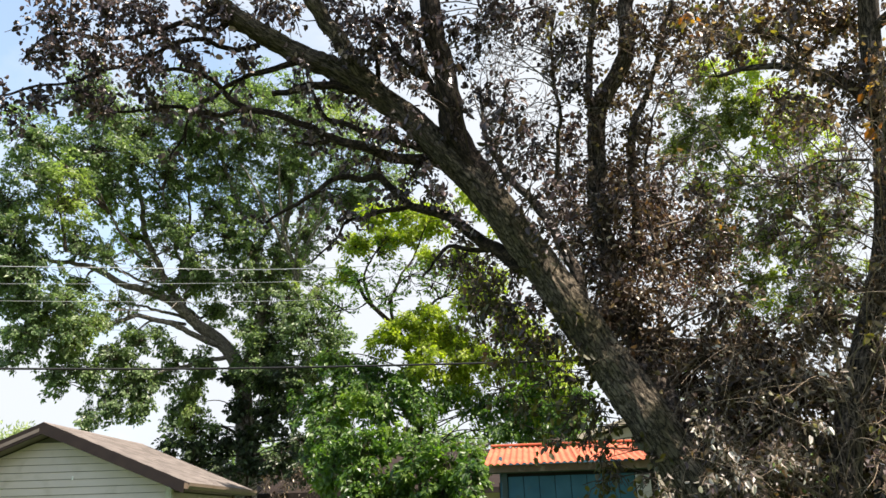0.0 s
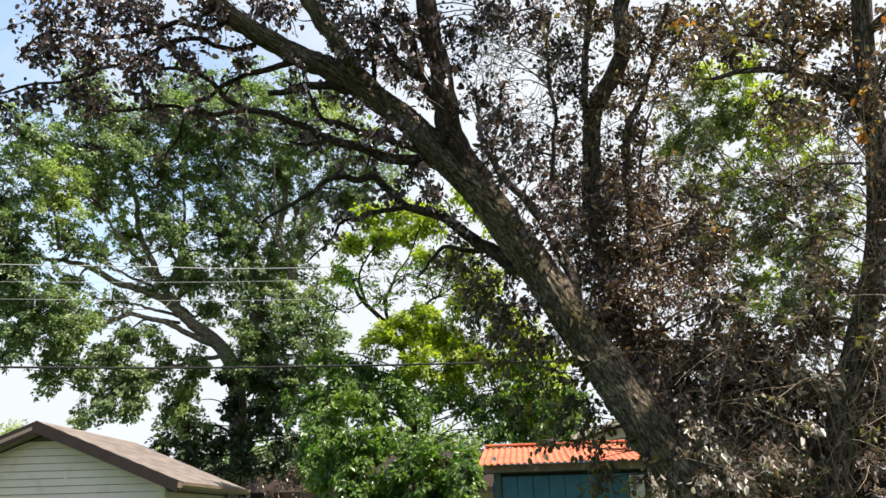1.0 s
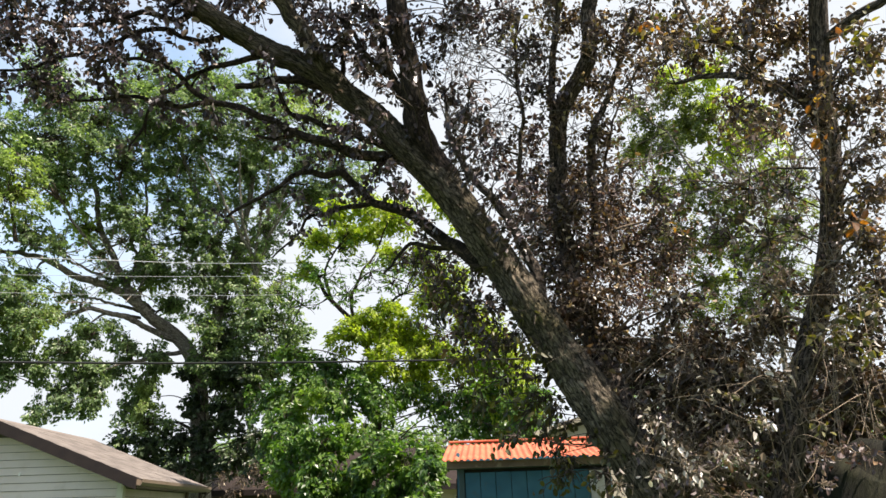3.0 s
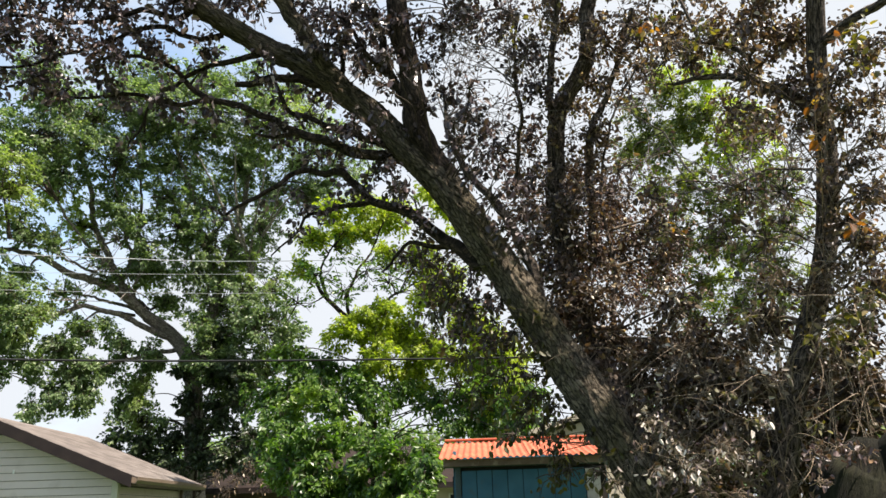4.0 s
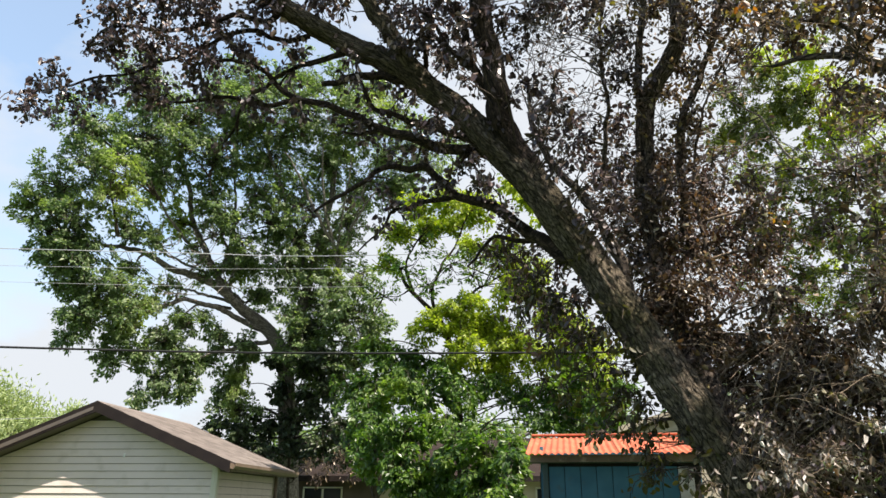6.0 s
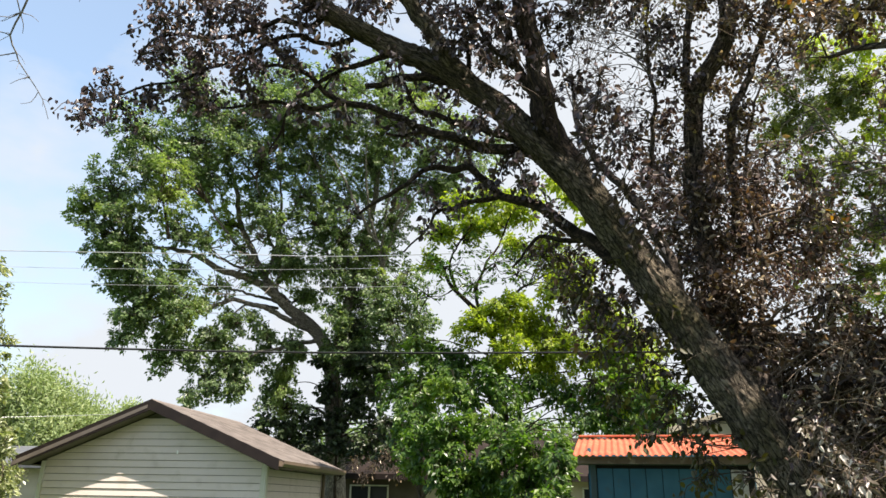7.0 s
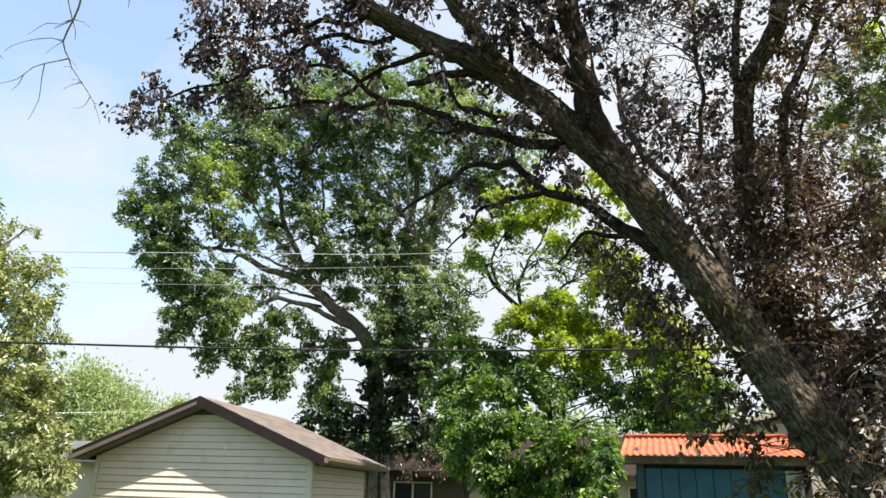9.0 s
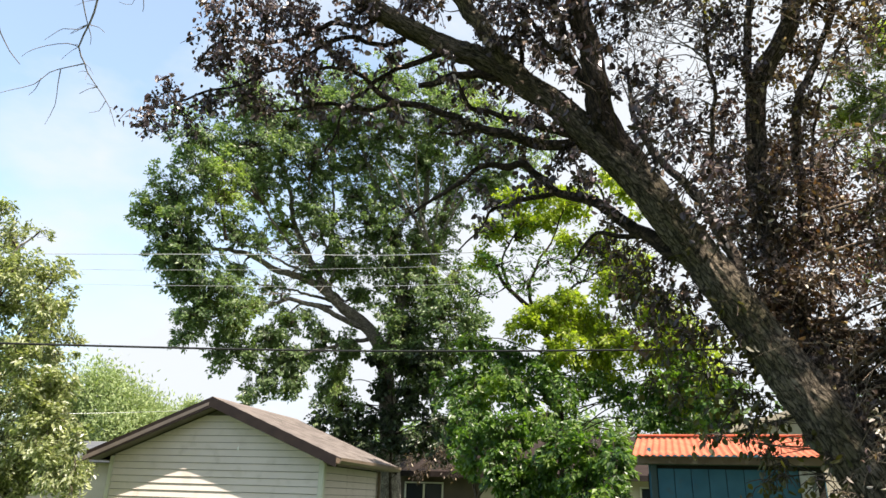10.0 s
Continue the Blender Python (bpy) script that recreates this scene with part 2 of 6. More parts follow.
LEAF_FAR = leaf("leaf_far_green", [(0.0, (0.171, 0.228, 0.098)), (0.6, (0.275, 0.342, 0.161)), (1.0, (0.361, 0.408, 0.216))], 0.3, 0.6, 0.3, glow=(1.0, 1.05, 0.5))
SIDING = rough_paint("siding_vinyl", (0.640, 0.560, 0.520), (0.695, 0.610, 0.570), 1.3, 0.5, 0.06, 60, dirt=(0.545, 0.475, 0.42), per_object=0.025)
TRIM = rough_paint("trim_cream", (0.58, 0.56, 0.48), (0.64, 0.62, 0.55), 3, 0.5, 0.05, 70)
FASCIA = rough_paint("fascia_brown", (0.016, 0.011, 0.011), (0.025, 0.018, 0.016), 5, 0.55, 0.1, 60)
SOFFIT = rough_paint("soffit_taupe", (0.12, 0.1, 0.09), (0.16, 0.135, 0.12), 3, 0.6, 0.05, 60)
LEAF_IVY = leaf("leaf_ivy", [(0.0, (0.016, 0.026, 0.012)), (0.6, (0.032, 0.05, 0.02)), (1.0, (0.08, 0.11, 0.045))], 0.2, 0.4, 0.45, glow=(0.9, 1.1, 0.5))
# very pale leaves: sunlit glints put into the colour
LEAF_GLINT = leaf("leaf_glint_pale", [(0.0, (0.12, 0.095, 0.075)), (0.5, (0.3, 0.25, 0.21)), (1.0, (0.72, 0.66, 0.6))], 0.15, 0.5, 0.4, glow=(1.0, 0.95, 0.8))
SHINGLE = rough_paint("shingle_tan", (0.135, 0.115, 0.104), (0.184, 0.157, 0.142), 2.0, 0.95, 0.5, 160, dirt=(0.115, 0.089, 0.078), per_object=0.22)
GUTTER = rough_paint("gutter_cream", (0.150, 0.114, 0.084), (0.174, 0.134, 0.103), 4, 0.4, 0.04, 60, dirt=(0.114, 0.078, 0.054))
TEAL = rough_paint("paint_teal", (0.041, 0.125, 0.178), (0.060, 0.162, 0.220), 4, 0.6, 0.15, 70, dirt=(0.065, 0.121, 0.144), per_object=0.03)
TEAL_TRIM = rough_paint("paint_teal_trim", (0.054, 0.083, 0.086), (0.076, 0.108, 0.108), 4, 0.6, 0.1, 70, dirt=(0.061, 0.086, 0.082))
WHITE_POST = rough_paint("paint_white_worn", (0.42, 0.38, 0.35), (0.6, 0.56, 0.53), 7, 0.7, 0.2, 60, dirt=(0.34, 0.27, 0.22))
TERRACOTTA = rough_paint("sheet_terracotta", (0.4, 0.1, 0.055), (0.54, 0.16, 0.085), 5, 0.75, 0.12, 60, dirt=(0.27, 0.1, 0.06))
# wall core darkened to give the shadow lines under the lap boards
LAP_SHADOW = rough_paint("lap_shadow_grey", (0.1, 0.095, 0.085), (0.14, 0.13, 0.115), 3, 0.8, 0.1, 50)
PLASTIC_WHITE = rough_paint("plastic_white", (0.8, 0.8, 0.78), (0.85, 0.85, 0.83), 4, 0.4, 0.02, 60)
# near-black colour that stands for shade in gaps and openings
DARK_GAP = rough_paint("dark_shade", (0.02, 0.018, 0.016), (0.035, 0.03, 0.026), 4, 0.8, 0.1, 60)
HOUSE_WALL = rough_paint("house_wall_tan", (0.42, 0.36, 0.27), (0.5, 0.43, 0.33), 1.5, 0.7, 0.1, 50)
# the house wall again, with the shade of the eave in its colour
HOUSE_WALL_SHADED = rough_paint("house_wall_shaded", (0.07, 0.055, 0.045), (0.11, 0.088, 0.07), 1.5, 0.8, 0.15, 50)
HOUSE_ROOF = rough_paint("house_roof_brown", (0.016, 0.010, 0.007), (0.027, 0.017, 0.014), 1.5, 0.9, 0.4, 60, dirt=(0.036, 0.026, 0.017))
FAR_ROOF = rough_paint("far_roof_grey", (0.09, 0.095, 0.105), (0.13, 0.135, 0.145), 1.5, 0.9, 0.3, 40)
WOOD_OLD = rough_paint("wood_weathered", (0.15, 0.105, 0.08), (0.26, 0.19, 0.15), 4, 0.85, 0.4, 50, dirt=(0.4, 0.33, 0.28))
CABLE = rough_paint("cable_black", (0.012, 0.012, 0.013), (0.02, 0.02, 0.02), 4, 0.45, 0.02, 50)
WIRE = rough_paint("wire_aluminium", (0.5, 0.5, 0.5), (0.6, 0.6, 0.6), 4, 0.35, 0.02, 50, metal=0.6)
GRASS = rough_paint("grass_lawn", (0.035, 0.065, 0.018), (0.07, 0.11, 0.03), 0.5, 0.9, 0.6, 40, dirt=(0.12, 0.1, 0.05))
m_glass, _, _, _, pg = nodes_of("window_glass")
pg.inputs["Base Color"].default_value = (0.02, 0.025, 0.03, 1)
pg.inputs["Roughness"].default_value = 0.05
GLASS = m_glass


# ---- building blocks ----
def mesh_ob(name, verts, faces, material, parent=None, label="", uvs=None, smooth=False):
    me = bpy.data.meshes.new(name)
    me.from_pydata(verts.tolist() if isinstance(verts, np.ndarray) else verts, [], faces.tolist() if isinstance(faces, np.ndarray) else faces)
    if uvs is not None:
        layer = me.uv_layers.new(name="UVMap")
        idx = np.empty(len(me.loops), dtype=np.int32)
        me.loops.foreach_get("vertex_index", idx)
        layer.data.foreach_set("uv", np.asarray(uvs, dtype=np.float32)[idx].ravel())
    if smooth:
        me.polygons.foreach_set("use_smooth", np.ones(len(me.polygons), dtype=bool))
    me.materials.append(material)
    ob = new(name, me)
    if parent is not None:
        ob.parent = parent
    if label:
        ob["label"] = label
    return ob


def part(name, bm, material, parent, label="", smooth=False):
    me = bpy.data.meshes.new(name)
    bm.normal_update()
    bm.to_mesh(me)
    bm.free()
    me.materials.append(material)
    if smooth:
        me.polygons.foreach_set("use_smooth", np.ones(len(me.polygons), dtype=bool))
    ob = new(name, me)
    if parent is not None:
        ob.parent = parent
    if label:
        ob["label"] = label
    return ob


def box_bm(x0, x1, y0, y1, z0, z1, bevel=0.0):
    bm = bmesh.new()
    bmesh.ops.create_cube(bm, size=1.0)
    for v in bm.verts:
        v.co = Vector(((x0 + x1) / 2 + v.co.x * (x1 - x0), (y0 + y1) / 2 + v.co.y * (y1 - y0), (z0 + z1) / 2 + v.co.z * (z1 - z0)))
    if bevel:
        bmesh.ops.bevel(bm, geom=bm.edges[:], offset=bevel, segments=1, affect="EDGES")
    return bm


def prism_bm(outline, axis_from, axis_to, plane="xz"):
    """A flat outline, given in two of the axes, drawn out along the third."""
    bm = bmesh.new()
    def put(p, q):
        return (p[0], q, p[1]) if plane == "xz" else (q, p[0], p[1])
    a = [bm.verts.new(put(p, axis_from)) for p in outline]
    b = [bm.verts.new(put(p, axis_to)) for p in outline]
    bm.faces.new(a)
    bm.faces.new(b[::-1])
    for i in range(len(a)):
        j = (i + 1) % len(a)
        bm.faces.new((a[j], a[i], b[i], b[j]))
    bmesh.ops.recalc_face_normals(bm, faces=bm.faces[:])
    return bm


def empty(name, m, label, category, group=""):
    ob = new(name)
    ob.matrix_world = m
    return tagged(ob, label, category, group)


def curve_points(points, step):
    """A smooth line through the given points (Catmull-Rom), in even steps."""
    p = np.array(points, float)
    if len(p) == 2:
        n = max(2, int(np.linalg.norm(p[1] - p[0]) / step) + 1)
        return p[0] + (p[1] - p[0]) * np.linspace(0, 1, n)[:, None]
    q = np.vstack([2 * p[0] - p[1], p, 2 * p[-1] - p[-2]])
    out = []
    for i in range(len(p) - 1):
        a, b, c, d = q[i : i + 4]
        n = max(2, int(np.linalg.norm(c - b) / step))
        t = np.linspace(0, 1, n, endpoint=False)[:, None]
        out.append(0.5 * (2 * b + (c - a) * t + (2 * a - 5 * b + 4 * c - d) * t**2 + (3 * b - a - 3 * c + d) * t**3))
    return np.vstack(out + [p[-1:]])


def tube(line, radii, sides, rough=0.0, seed=0, furrow=0.0):
    """Rings round a line: vertices, faces and bark coordinates (round, along) in metres."""
    n = len(line)
    tan = np.gradient(line, axis=0)
    tan /= np.linalg.norm(tan, axis=1, keepdims=True) + 1e-9
    side = np.cross(tan[0], (0.3, 0.2, 0.93))
    side /= np.linalg.norm(side)
    sides_v = np.empty((n, 3))
    for i in range(n):
        side = side - tan[i] * (side @ tan[i])
        side /= np.linalg.norm(side)
        sides_v[i] = side
    other = np.cross(tan, sides_v)
    ang = np.linspace(0, 2 * math.pi, sides, endpoint=False)
    along = np.r_[0, np.cumsum(np.linalg.norm(np.diff(line, axis=0), axis=1))]
    r = np.repeat(np.asarray(radii, float)[:, None], sides, 1)
    if rough:
        for i in range(n):
            for j in range(sides):
                c, s = math.cos(ang[j]), math.sin(ang[j])
                a = noise.noise(Vector((c * 1.6 + seed, s * 1.6, along[i] * 2.0)))
                b = noise.noise(Vector((c * 5.5, s * 5.5 + seed, along[i] * 4.2)))
                g = noise.noise(Vector((c * 13, s * 13, along[i] * 7 + seed)))
                r[i, j] *= 1 + rough * (0.9 * a + 0.55 * b + 0.45 * g)
    if furrow:
        for i in range(n):
            for j in range(sides):
                c, s = math.cos(ang[j]) * radii[i], math.sin(ang[j]) * radii[i]
                q = Vector((c * 26 + 3 * seed, s * 26, along[i] * 6.5))
                q = q + 0.8 * noise.noise_vector(q * 0.6)
                ridge = abs(noise.noise(q))
                crack = abs(noise.noise(Vector((c * 60, s * 60, along[i] * 26 + seed))))
                r[i, j] -= furrow * (max(0.0, 1 - 3.2 * ridge) + 0.35 * max(0.0, 1 - 3.5 * crack))
    verts = line[:, None] + r[..., None] * (np.cos(ang)[None, :, None] * sides_v[:, None] + np.sin(ang)[None, :, None] * other[:, None])
    i, j = np.meshgrid(np.arange(n - 1), np.arange(sides), indexing="ij")
    k = (j + 1) % sides
    faces = np.stack([i * sides + j, i * sides + k, (i + 1) * sides + k, (i + 1) * sides + j], -1).reshape(-1, 4)
    fold = np.minimum(ang, 2 * math.pi - ang) * float(np.mean(radii))
    uv = np.stack([np.tile(fold, (n, 1)), np.repeat(along[:, None], sides, 1)], -1)
    return verts.reshape(-1, 3), faces, uv.reshape(-1, 2)


def limb(name, parent, material, points, r0, r1, sides=12, step=0.06, rough=0.06, seed=0, label="", wiggle=0.0):
    line = curve_points(points, step)
    if wiggle:
        for i, q in enumerate(line):
            k = wiggle * min(1.0, i / 4)
            line[i] = q + k * np.array(noise.noise_vector(Vector(q * 3.1) + Vector((seed, 0, 0)))) + 0.5 * k * np.array(noise.noise_vector(Vector(q * 9.0)))
    radii = np.linspace(0, 1, len(line)) ** 0.9 * (r1 - r0) + r0
    v, f, uv = tube(line, radii, sides, rough, seed)
    ob = mesh_ob(name, v, f, material, parent, label, uv, True)
    return line, ob


def tubes_joined(name, parent, material, lines, sides=4, label=""):
    """Many thin stems in one mesh; each is a line with its radii."""
    vs, fs, us, base = [], [], [], 0
    for line, radii in lines:
        v, f, uv = tube(line, radii, sides)
        vs.append(v), fs.append(f + base), us.append(uv)
        base += len(v)
    ob = mesh_ob(name, np.vstack(vs), np.vstack(fs), material, parent, label, np.vstack(us), True)
    ob["kind"] = "stuff"
    return ob


def unit(v):
    return v / (np.linalg.norm(v, axis=-1, keepdims=True) + 1e-9)


def blades(rng, places, axes, length, width, full=True, vary=0.35, fold=0.25, face=None):
    """Leaf blades at the given places, pointing along axes: a folded heart shape (full) or a folded lozenge."""
    n = len(places)
    size = rng.uniform(1 - vary, 1 + vary, (n, 1))
    a = unit(axes)
    ref = rng.normal(size=(n, 3)) if face is None else face + rng.normal(size=(n, 3)) * 0.6
    s = unit(np.cross(a, ref))
    up = np.cross(s, a)
    L, H = length * size, width * size * 0.5
    lift = fold * H
    bend = rng.uniform(-0.25, 0.1, (n, 1)) * L
    if full:
        v = np.stack([places, places + a * L * 0.24 + s * H * 0.94 + up * lift, places + a * L * 0.7 + s * H * 0.84 + up * lift * 0.7 + up * bend * 0.5,
                      places + a * L + up * bend, places + a * L * 0.7 - s * H * 0.84 + up * lift * 0.7 + up * bend * 0.5, places + a * L * 0.24 - s * H * 0.94 + up * lift], 1)
        o = np.arange(n)[:, None] * 6
        f = np.concatenate([o + [[0, 1, 2, 3]], o + [[0, 3, 4, 5]]], 0)
        return v.reshape(-1, 3), f
    v = np.stack([places, places + a * L * 0.45 + s * H + up * lift, places + a * L + up * bend, places + a * L * 0.45 - s * H + up * lift], 1)
    o = np.arange(n)[:, None] * 4
    return v.reshape(-1, 3), np.concatenate([o + [[0, 1, 2]], o + [[0, 2, 3]]], 0)


def in_ball(rng, n, shell=0.5):
    d = unit(rng.normal(size=(n, 3)))
    return d * (rng.uniform(0, 1, (n, 1)) ** shell)


def foliage(thing, skeleton, clumps, seed, leaves_per, length, width, material, twig_material, deep=1.3, droop=0.5, twigs=7,
            twig_r=0.004, full=True, single=0, leaf_name="leaf", crown_name="crown", branch_r=0.012, scatter=0.07, compound=0, links=True, swell=1.3, tuft=1.0, upward=False, fold=0.25, vary=0.35, nodes=0):
    """Clumps of leaves (x, y, z, radius) on twigs that spring from the nearest limb."""
    rng = np.random.default_rng(seed)
    pts = np.vstack(skeleton)
    stems, places, axes = [], [], []
    for x, y, z, r in clumps:
        c = np.array((x, y, z))
        r = r * swell
        gap = np.linalg.norm(pts - c, axis=1) + 0.6 * np.maximum(0, pts[:, 2] - c[2] + 0.1)
        root = pts[np.argmin(gap)]
        mid = (root + c) / 2 + rng.normal(size=3) * 0.08 * np.linalg.norm(c - root) + (0, 0, 0.06 * np.linalg.norm(c - root))
        if links and np.linalg.norm(c - root) > 0.05:
            line = curve_points([root, mid, c], max(0.08, r * 0.3))
            stems.append((line, np.linspace(branch_r * (1 + r), branch_r * 0.5, len(line))))
        out = unit(c - root)
        for k in range(twigs):
            e = in_ball(rng, 1, 0.4)[0] * r * np.array((1, deep, 0.85)) + out * r * 0.25
            w = rng.normal(size=3) * r * 0.16
            line = curve_points([c, c + e * 0.5 + w, c + e - (0, 0, droop * r * 0.25)], max(0.05, r * 0.2))
            stems.append((line, np.linspace(twig_r * 1.3, twig_r * 0.6, len(line))))
            m = max(1, int(leaves_per * r * r / twigs))
            at = (1 - 0.85 * rng.uniform(0, 1, m) ** tuft) * (len(line) - 1.001)
            if nodes:
                at = np.clip(rng.choice(at, nodes)[rng.integers(0, nodes, m)] + rng.normal(size=m) * 0.12, 0, len(line) - 1.001)
            lo = np.clip(at.astype(int), 0, len(line) - 2)
            p = line[lo] + (line[lo + 1] - line[lo]) * (at - lo)[:, None]
            go = unit(line[lo + 1] - line[lo])
            p = p + rng.normal(size=(m, 3)) * scatter * (0.5 + r)
            ax = unit(rng.normal(size=(m, 3)) * 0.75 + go * 0.5 - np.array((0, 0, 1.0)) * droop)
            if compound:
                for q in range(compound):
                    places.append(p + ax * length * 0.55 * (q // 2 + 0.4))
                    s = unit(np.cross(ax, (0, 0, 1))) * (1 if q % 2 else -1)
                    axes.append(unit(s + ax * 0.6 + rng.normal(size=(m, 3)) * 0.15 - np.array((0, 0, 0.35))))
            else:
                places.append(p), axes.append(ax)
    places, axes = np.vstack(places), np.vstack(axes)
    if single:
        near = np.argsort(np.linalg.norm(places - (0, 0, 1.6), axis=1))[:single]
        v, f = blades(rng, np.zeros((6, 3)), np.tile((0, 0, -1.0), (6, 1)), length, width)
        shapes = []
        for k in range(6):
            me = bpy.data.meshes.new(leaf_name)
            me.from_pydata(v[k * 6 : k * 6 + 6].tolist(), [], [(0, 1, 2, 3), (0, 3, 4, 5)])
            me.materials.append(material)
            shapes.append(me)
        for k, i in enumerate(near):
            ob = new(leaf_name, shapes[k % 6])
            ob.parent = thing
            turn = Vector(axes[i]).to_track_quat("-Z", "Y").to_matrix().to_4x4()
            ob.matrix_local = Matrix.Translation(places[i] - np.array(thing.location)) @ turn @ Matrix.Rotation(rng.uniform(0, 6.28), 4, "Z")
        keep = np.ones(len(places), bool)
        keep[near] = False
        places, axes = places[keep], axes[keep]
    v, f = blades(rng, places, axes, length, width, full, vary, fold, face=np.array((0, 0, 1.0)) if upward else None)
    base = np.array(thing.location)
    crown = mesh_ob(crown_name, v - base, f, material, thing)
    crown["kind"] = "stuff"
    if stems:
        tubes_joined("twig_growth", thing, twig_material, [(a - base, b) for a, b in stems], 4)
    return crown


def sprays(thing, skeleton, clumps, seed, per, leaves, length, width, material, twig_material, spread=0.45, droop=0.25, flat=0.7, twig_r=0.006, branch_r=0.02, swell=1.1, deep=1.2, links=True, crown_name="crown", bunch=5):
    """Clumps (x, y, z, radius) made of flattened leafy sprays, layered one over the other on twigs from the nearest limb."""
    rng = np.random.default_rng(seed)
    pts = np.vstack(skeleton)
    stems, places, axes, faces = [], [], [], []
    for x, y, z, r in clumps:
        c = np.array((x, y, z))
        r = r * swell
        gap = np.linalg.norm(pts - c, axis=1) + 0.6 * np.maximum(0, pts[:, 2] - c[2] + 0.1)
        root = pts[np.argmin(gap)]
        far = np.linalg.norm(c - root)
        if links and far > 0.05:
            mid = (root + c) / 2 + rng.normal(size=3) * 0.08 * far + (0, 0, 0.06 * far)
            line = curve_points([root, mid, c], max(0.08, r * 0.3))
            stems.append((line, np.linspace(branch_r * (1 + r), branch_r * 0.5, len(line))))
        out = unit(c - root)
        for k in range(max(2, int(per * r * r))):
            e = in_ball(rng, 1, 0.42)[0] * r * np.array((1, deep, 0.9))
            way = unit(unit(e) * 0.7 + out * 0.35 + rng.normal(size=3) * 0.3 - np.array((0, 0, droop)))
            size = spread * rng.uniform(0.6, 1.25)
            tip = c + e
            foot = tip - way * size
            line = curve_points([c, (c + foot) / 2 + rng.normal(size=3) * 0.1 * r, foot, tip], max(0.06, r * 0.22))
            stems.append((line, np.linspace(twig_r * 1.4, twig_r * 0.5, len(line))))
            up = unit(np.array((0, 0, 1.0)) * flat + unit(e) * (1 - flat) * 0.7 + np.array(SUN_DIR) * 0.4 + rng.normal(size=3) * 0.3)
            side = unit(np.cross(way, up))
            up = np.cross(side, way)
            m = max(3, int(leaves * (size / spread) ** 2))
            nodes = max(2, m // bunch)
            na, ns = rng.uniform(0, 1, nodes) ** 0.7, rng.uniform(-1, 1, nodes)
            pick = rng.integers(0, nodes, m)
            a, b = na[pick], ns[pick]
            wide = 0.42 * size * np.sin(math.pi * np.clip(0.15 + 0.8 * a, 0, 1))
            p = foot + way * (a * size)[:, None] + side * (b * wide)[:, None] + up * (rng.normal(size=m) * 0.05 * size - 0.25 * size * a**2 * droop)[:, None]
            p = p + rng.normal(size=(m, 3)) * length * 0.35
            ax = way * rng.uniform(0.2, 1.0, (m, 1)) + side * (b + rng.normal(size=m) * 0.7)[:, None] + rng.normal(size=(m, 3)) * 0.3 - np.array((0, 0, 0.35))
            places.append(p), axes.append(ax), faces.append(np.tile(up, (m, 1)))
    places, axes, faces = np.vstack(places), np.vstack(axes), np.vstack(faces)
    v, f = blades(rng, places, axes, length, width, False, 0.35, 0.3, face=faces * 1.4)
    base = np.array(thing.location)
    crown = mesh_ob(crown_name, v - base, f, material, thing)
    crown["kind"] = "stuff"
    tubes_joined("twig_growth", thing, twig_material, [(a - base, b) for a, b in stems], 4)
    return crown


def tree_base(name, x, y, label, category="tree", group=""):
    ob = new(name)
    ob.location = (x, y, 0)
    return tagged(ob, label, category, group)


def tree_limbs(thing, material, specs, first="trunk", sides=14, rough=0.07):
    """Limbs from (points, r0, r1): the first is the trunk. Points are world places."""
    base, lines = np.array(thing.location), []
    for k, (pts, r0, r1) in enumerate(specs):
        name = first if k == 0 else "limb"
        n = sides if r0 > 0.05 else 8
        step = 0.045 if r0 > 0.1 and sides > 20 else max(0.06, r0 * 0.8)
        line, _ = limb(name, thing, material, np.array(pts) - base, r0, r1, n, step, rough, seed=k * 3.7, wiggle=min(0.05, r0 * 0.6 + 0.012) if k and sides > 8 else 0.0)
        lines.append(line + base)
    return lines


# ---- ground ----
def build_ground():
    bm = bmesh.new()
    grid = [-600, -300, -150, -80] + [k * 2.0 for k in range(-25, 26)] + [80, 150, 300, 600]
    rows = [[bm.verts.new((x, y, 0.03 * noise.noise(Vector((x * 0.3, y * 0.3, 0))) - 0.015)) for x in grid] for y in grid]
    for a, b in zip(rows, rows[1:]):
        for i in range(len(a) - 1):
            bm.faces.new((a[i], a[i + 1], b[i + 1], b[i]))
    ob = part("ground", bm, GRASS, None)
    tagged(ob, "mown green lawn with bare brown patches", "ground", kind="structure")


build_ground()
# plain unseen wall, added behind the walk to cut skylight from that side
bm_wall = box_bm(-14, 14, -6.4, -6.0, -0.05, 5.6, 0.01)
tagged(part("skylight_block_wall", bm_wall, HOUSE_WALL, None), "unseen plain tan wall added to cut skylight", "wall", kind="structure")



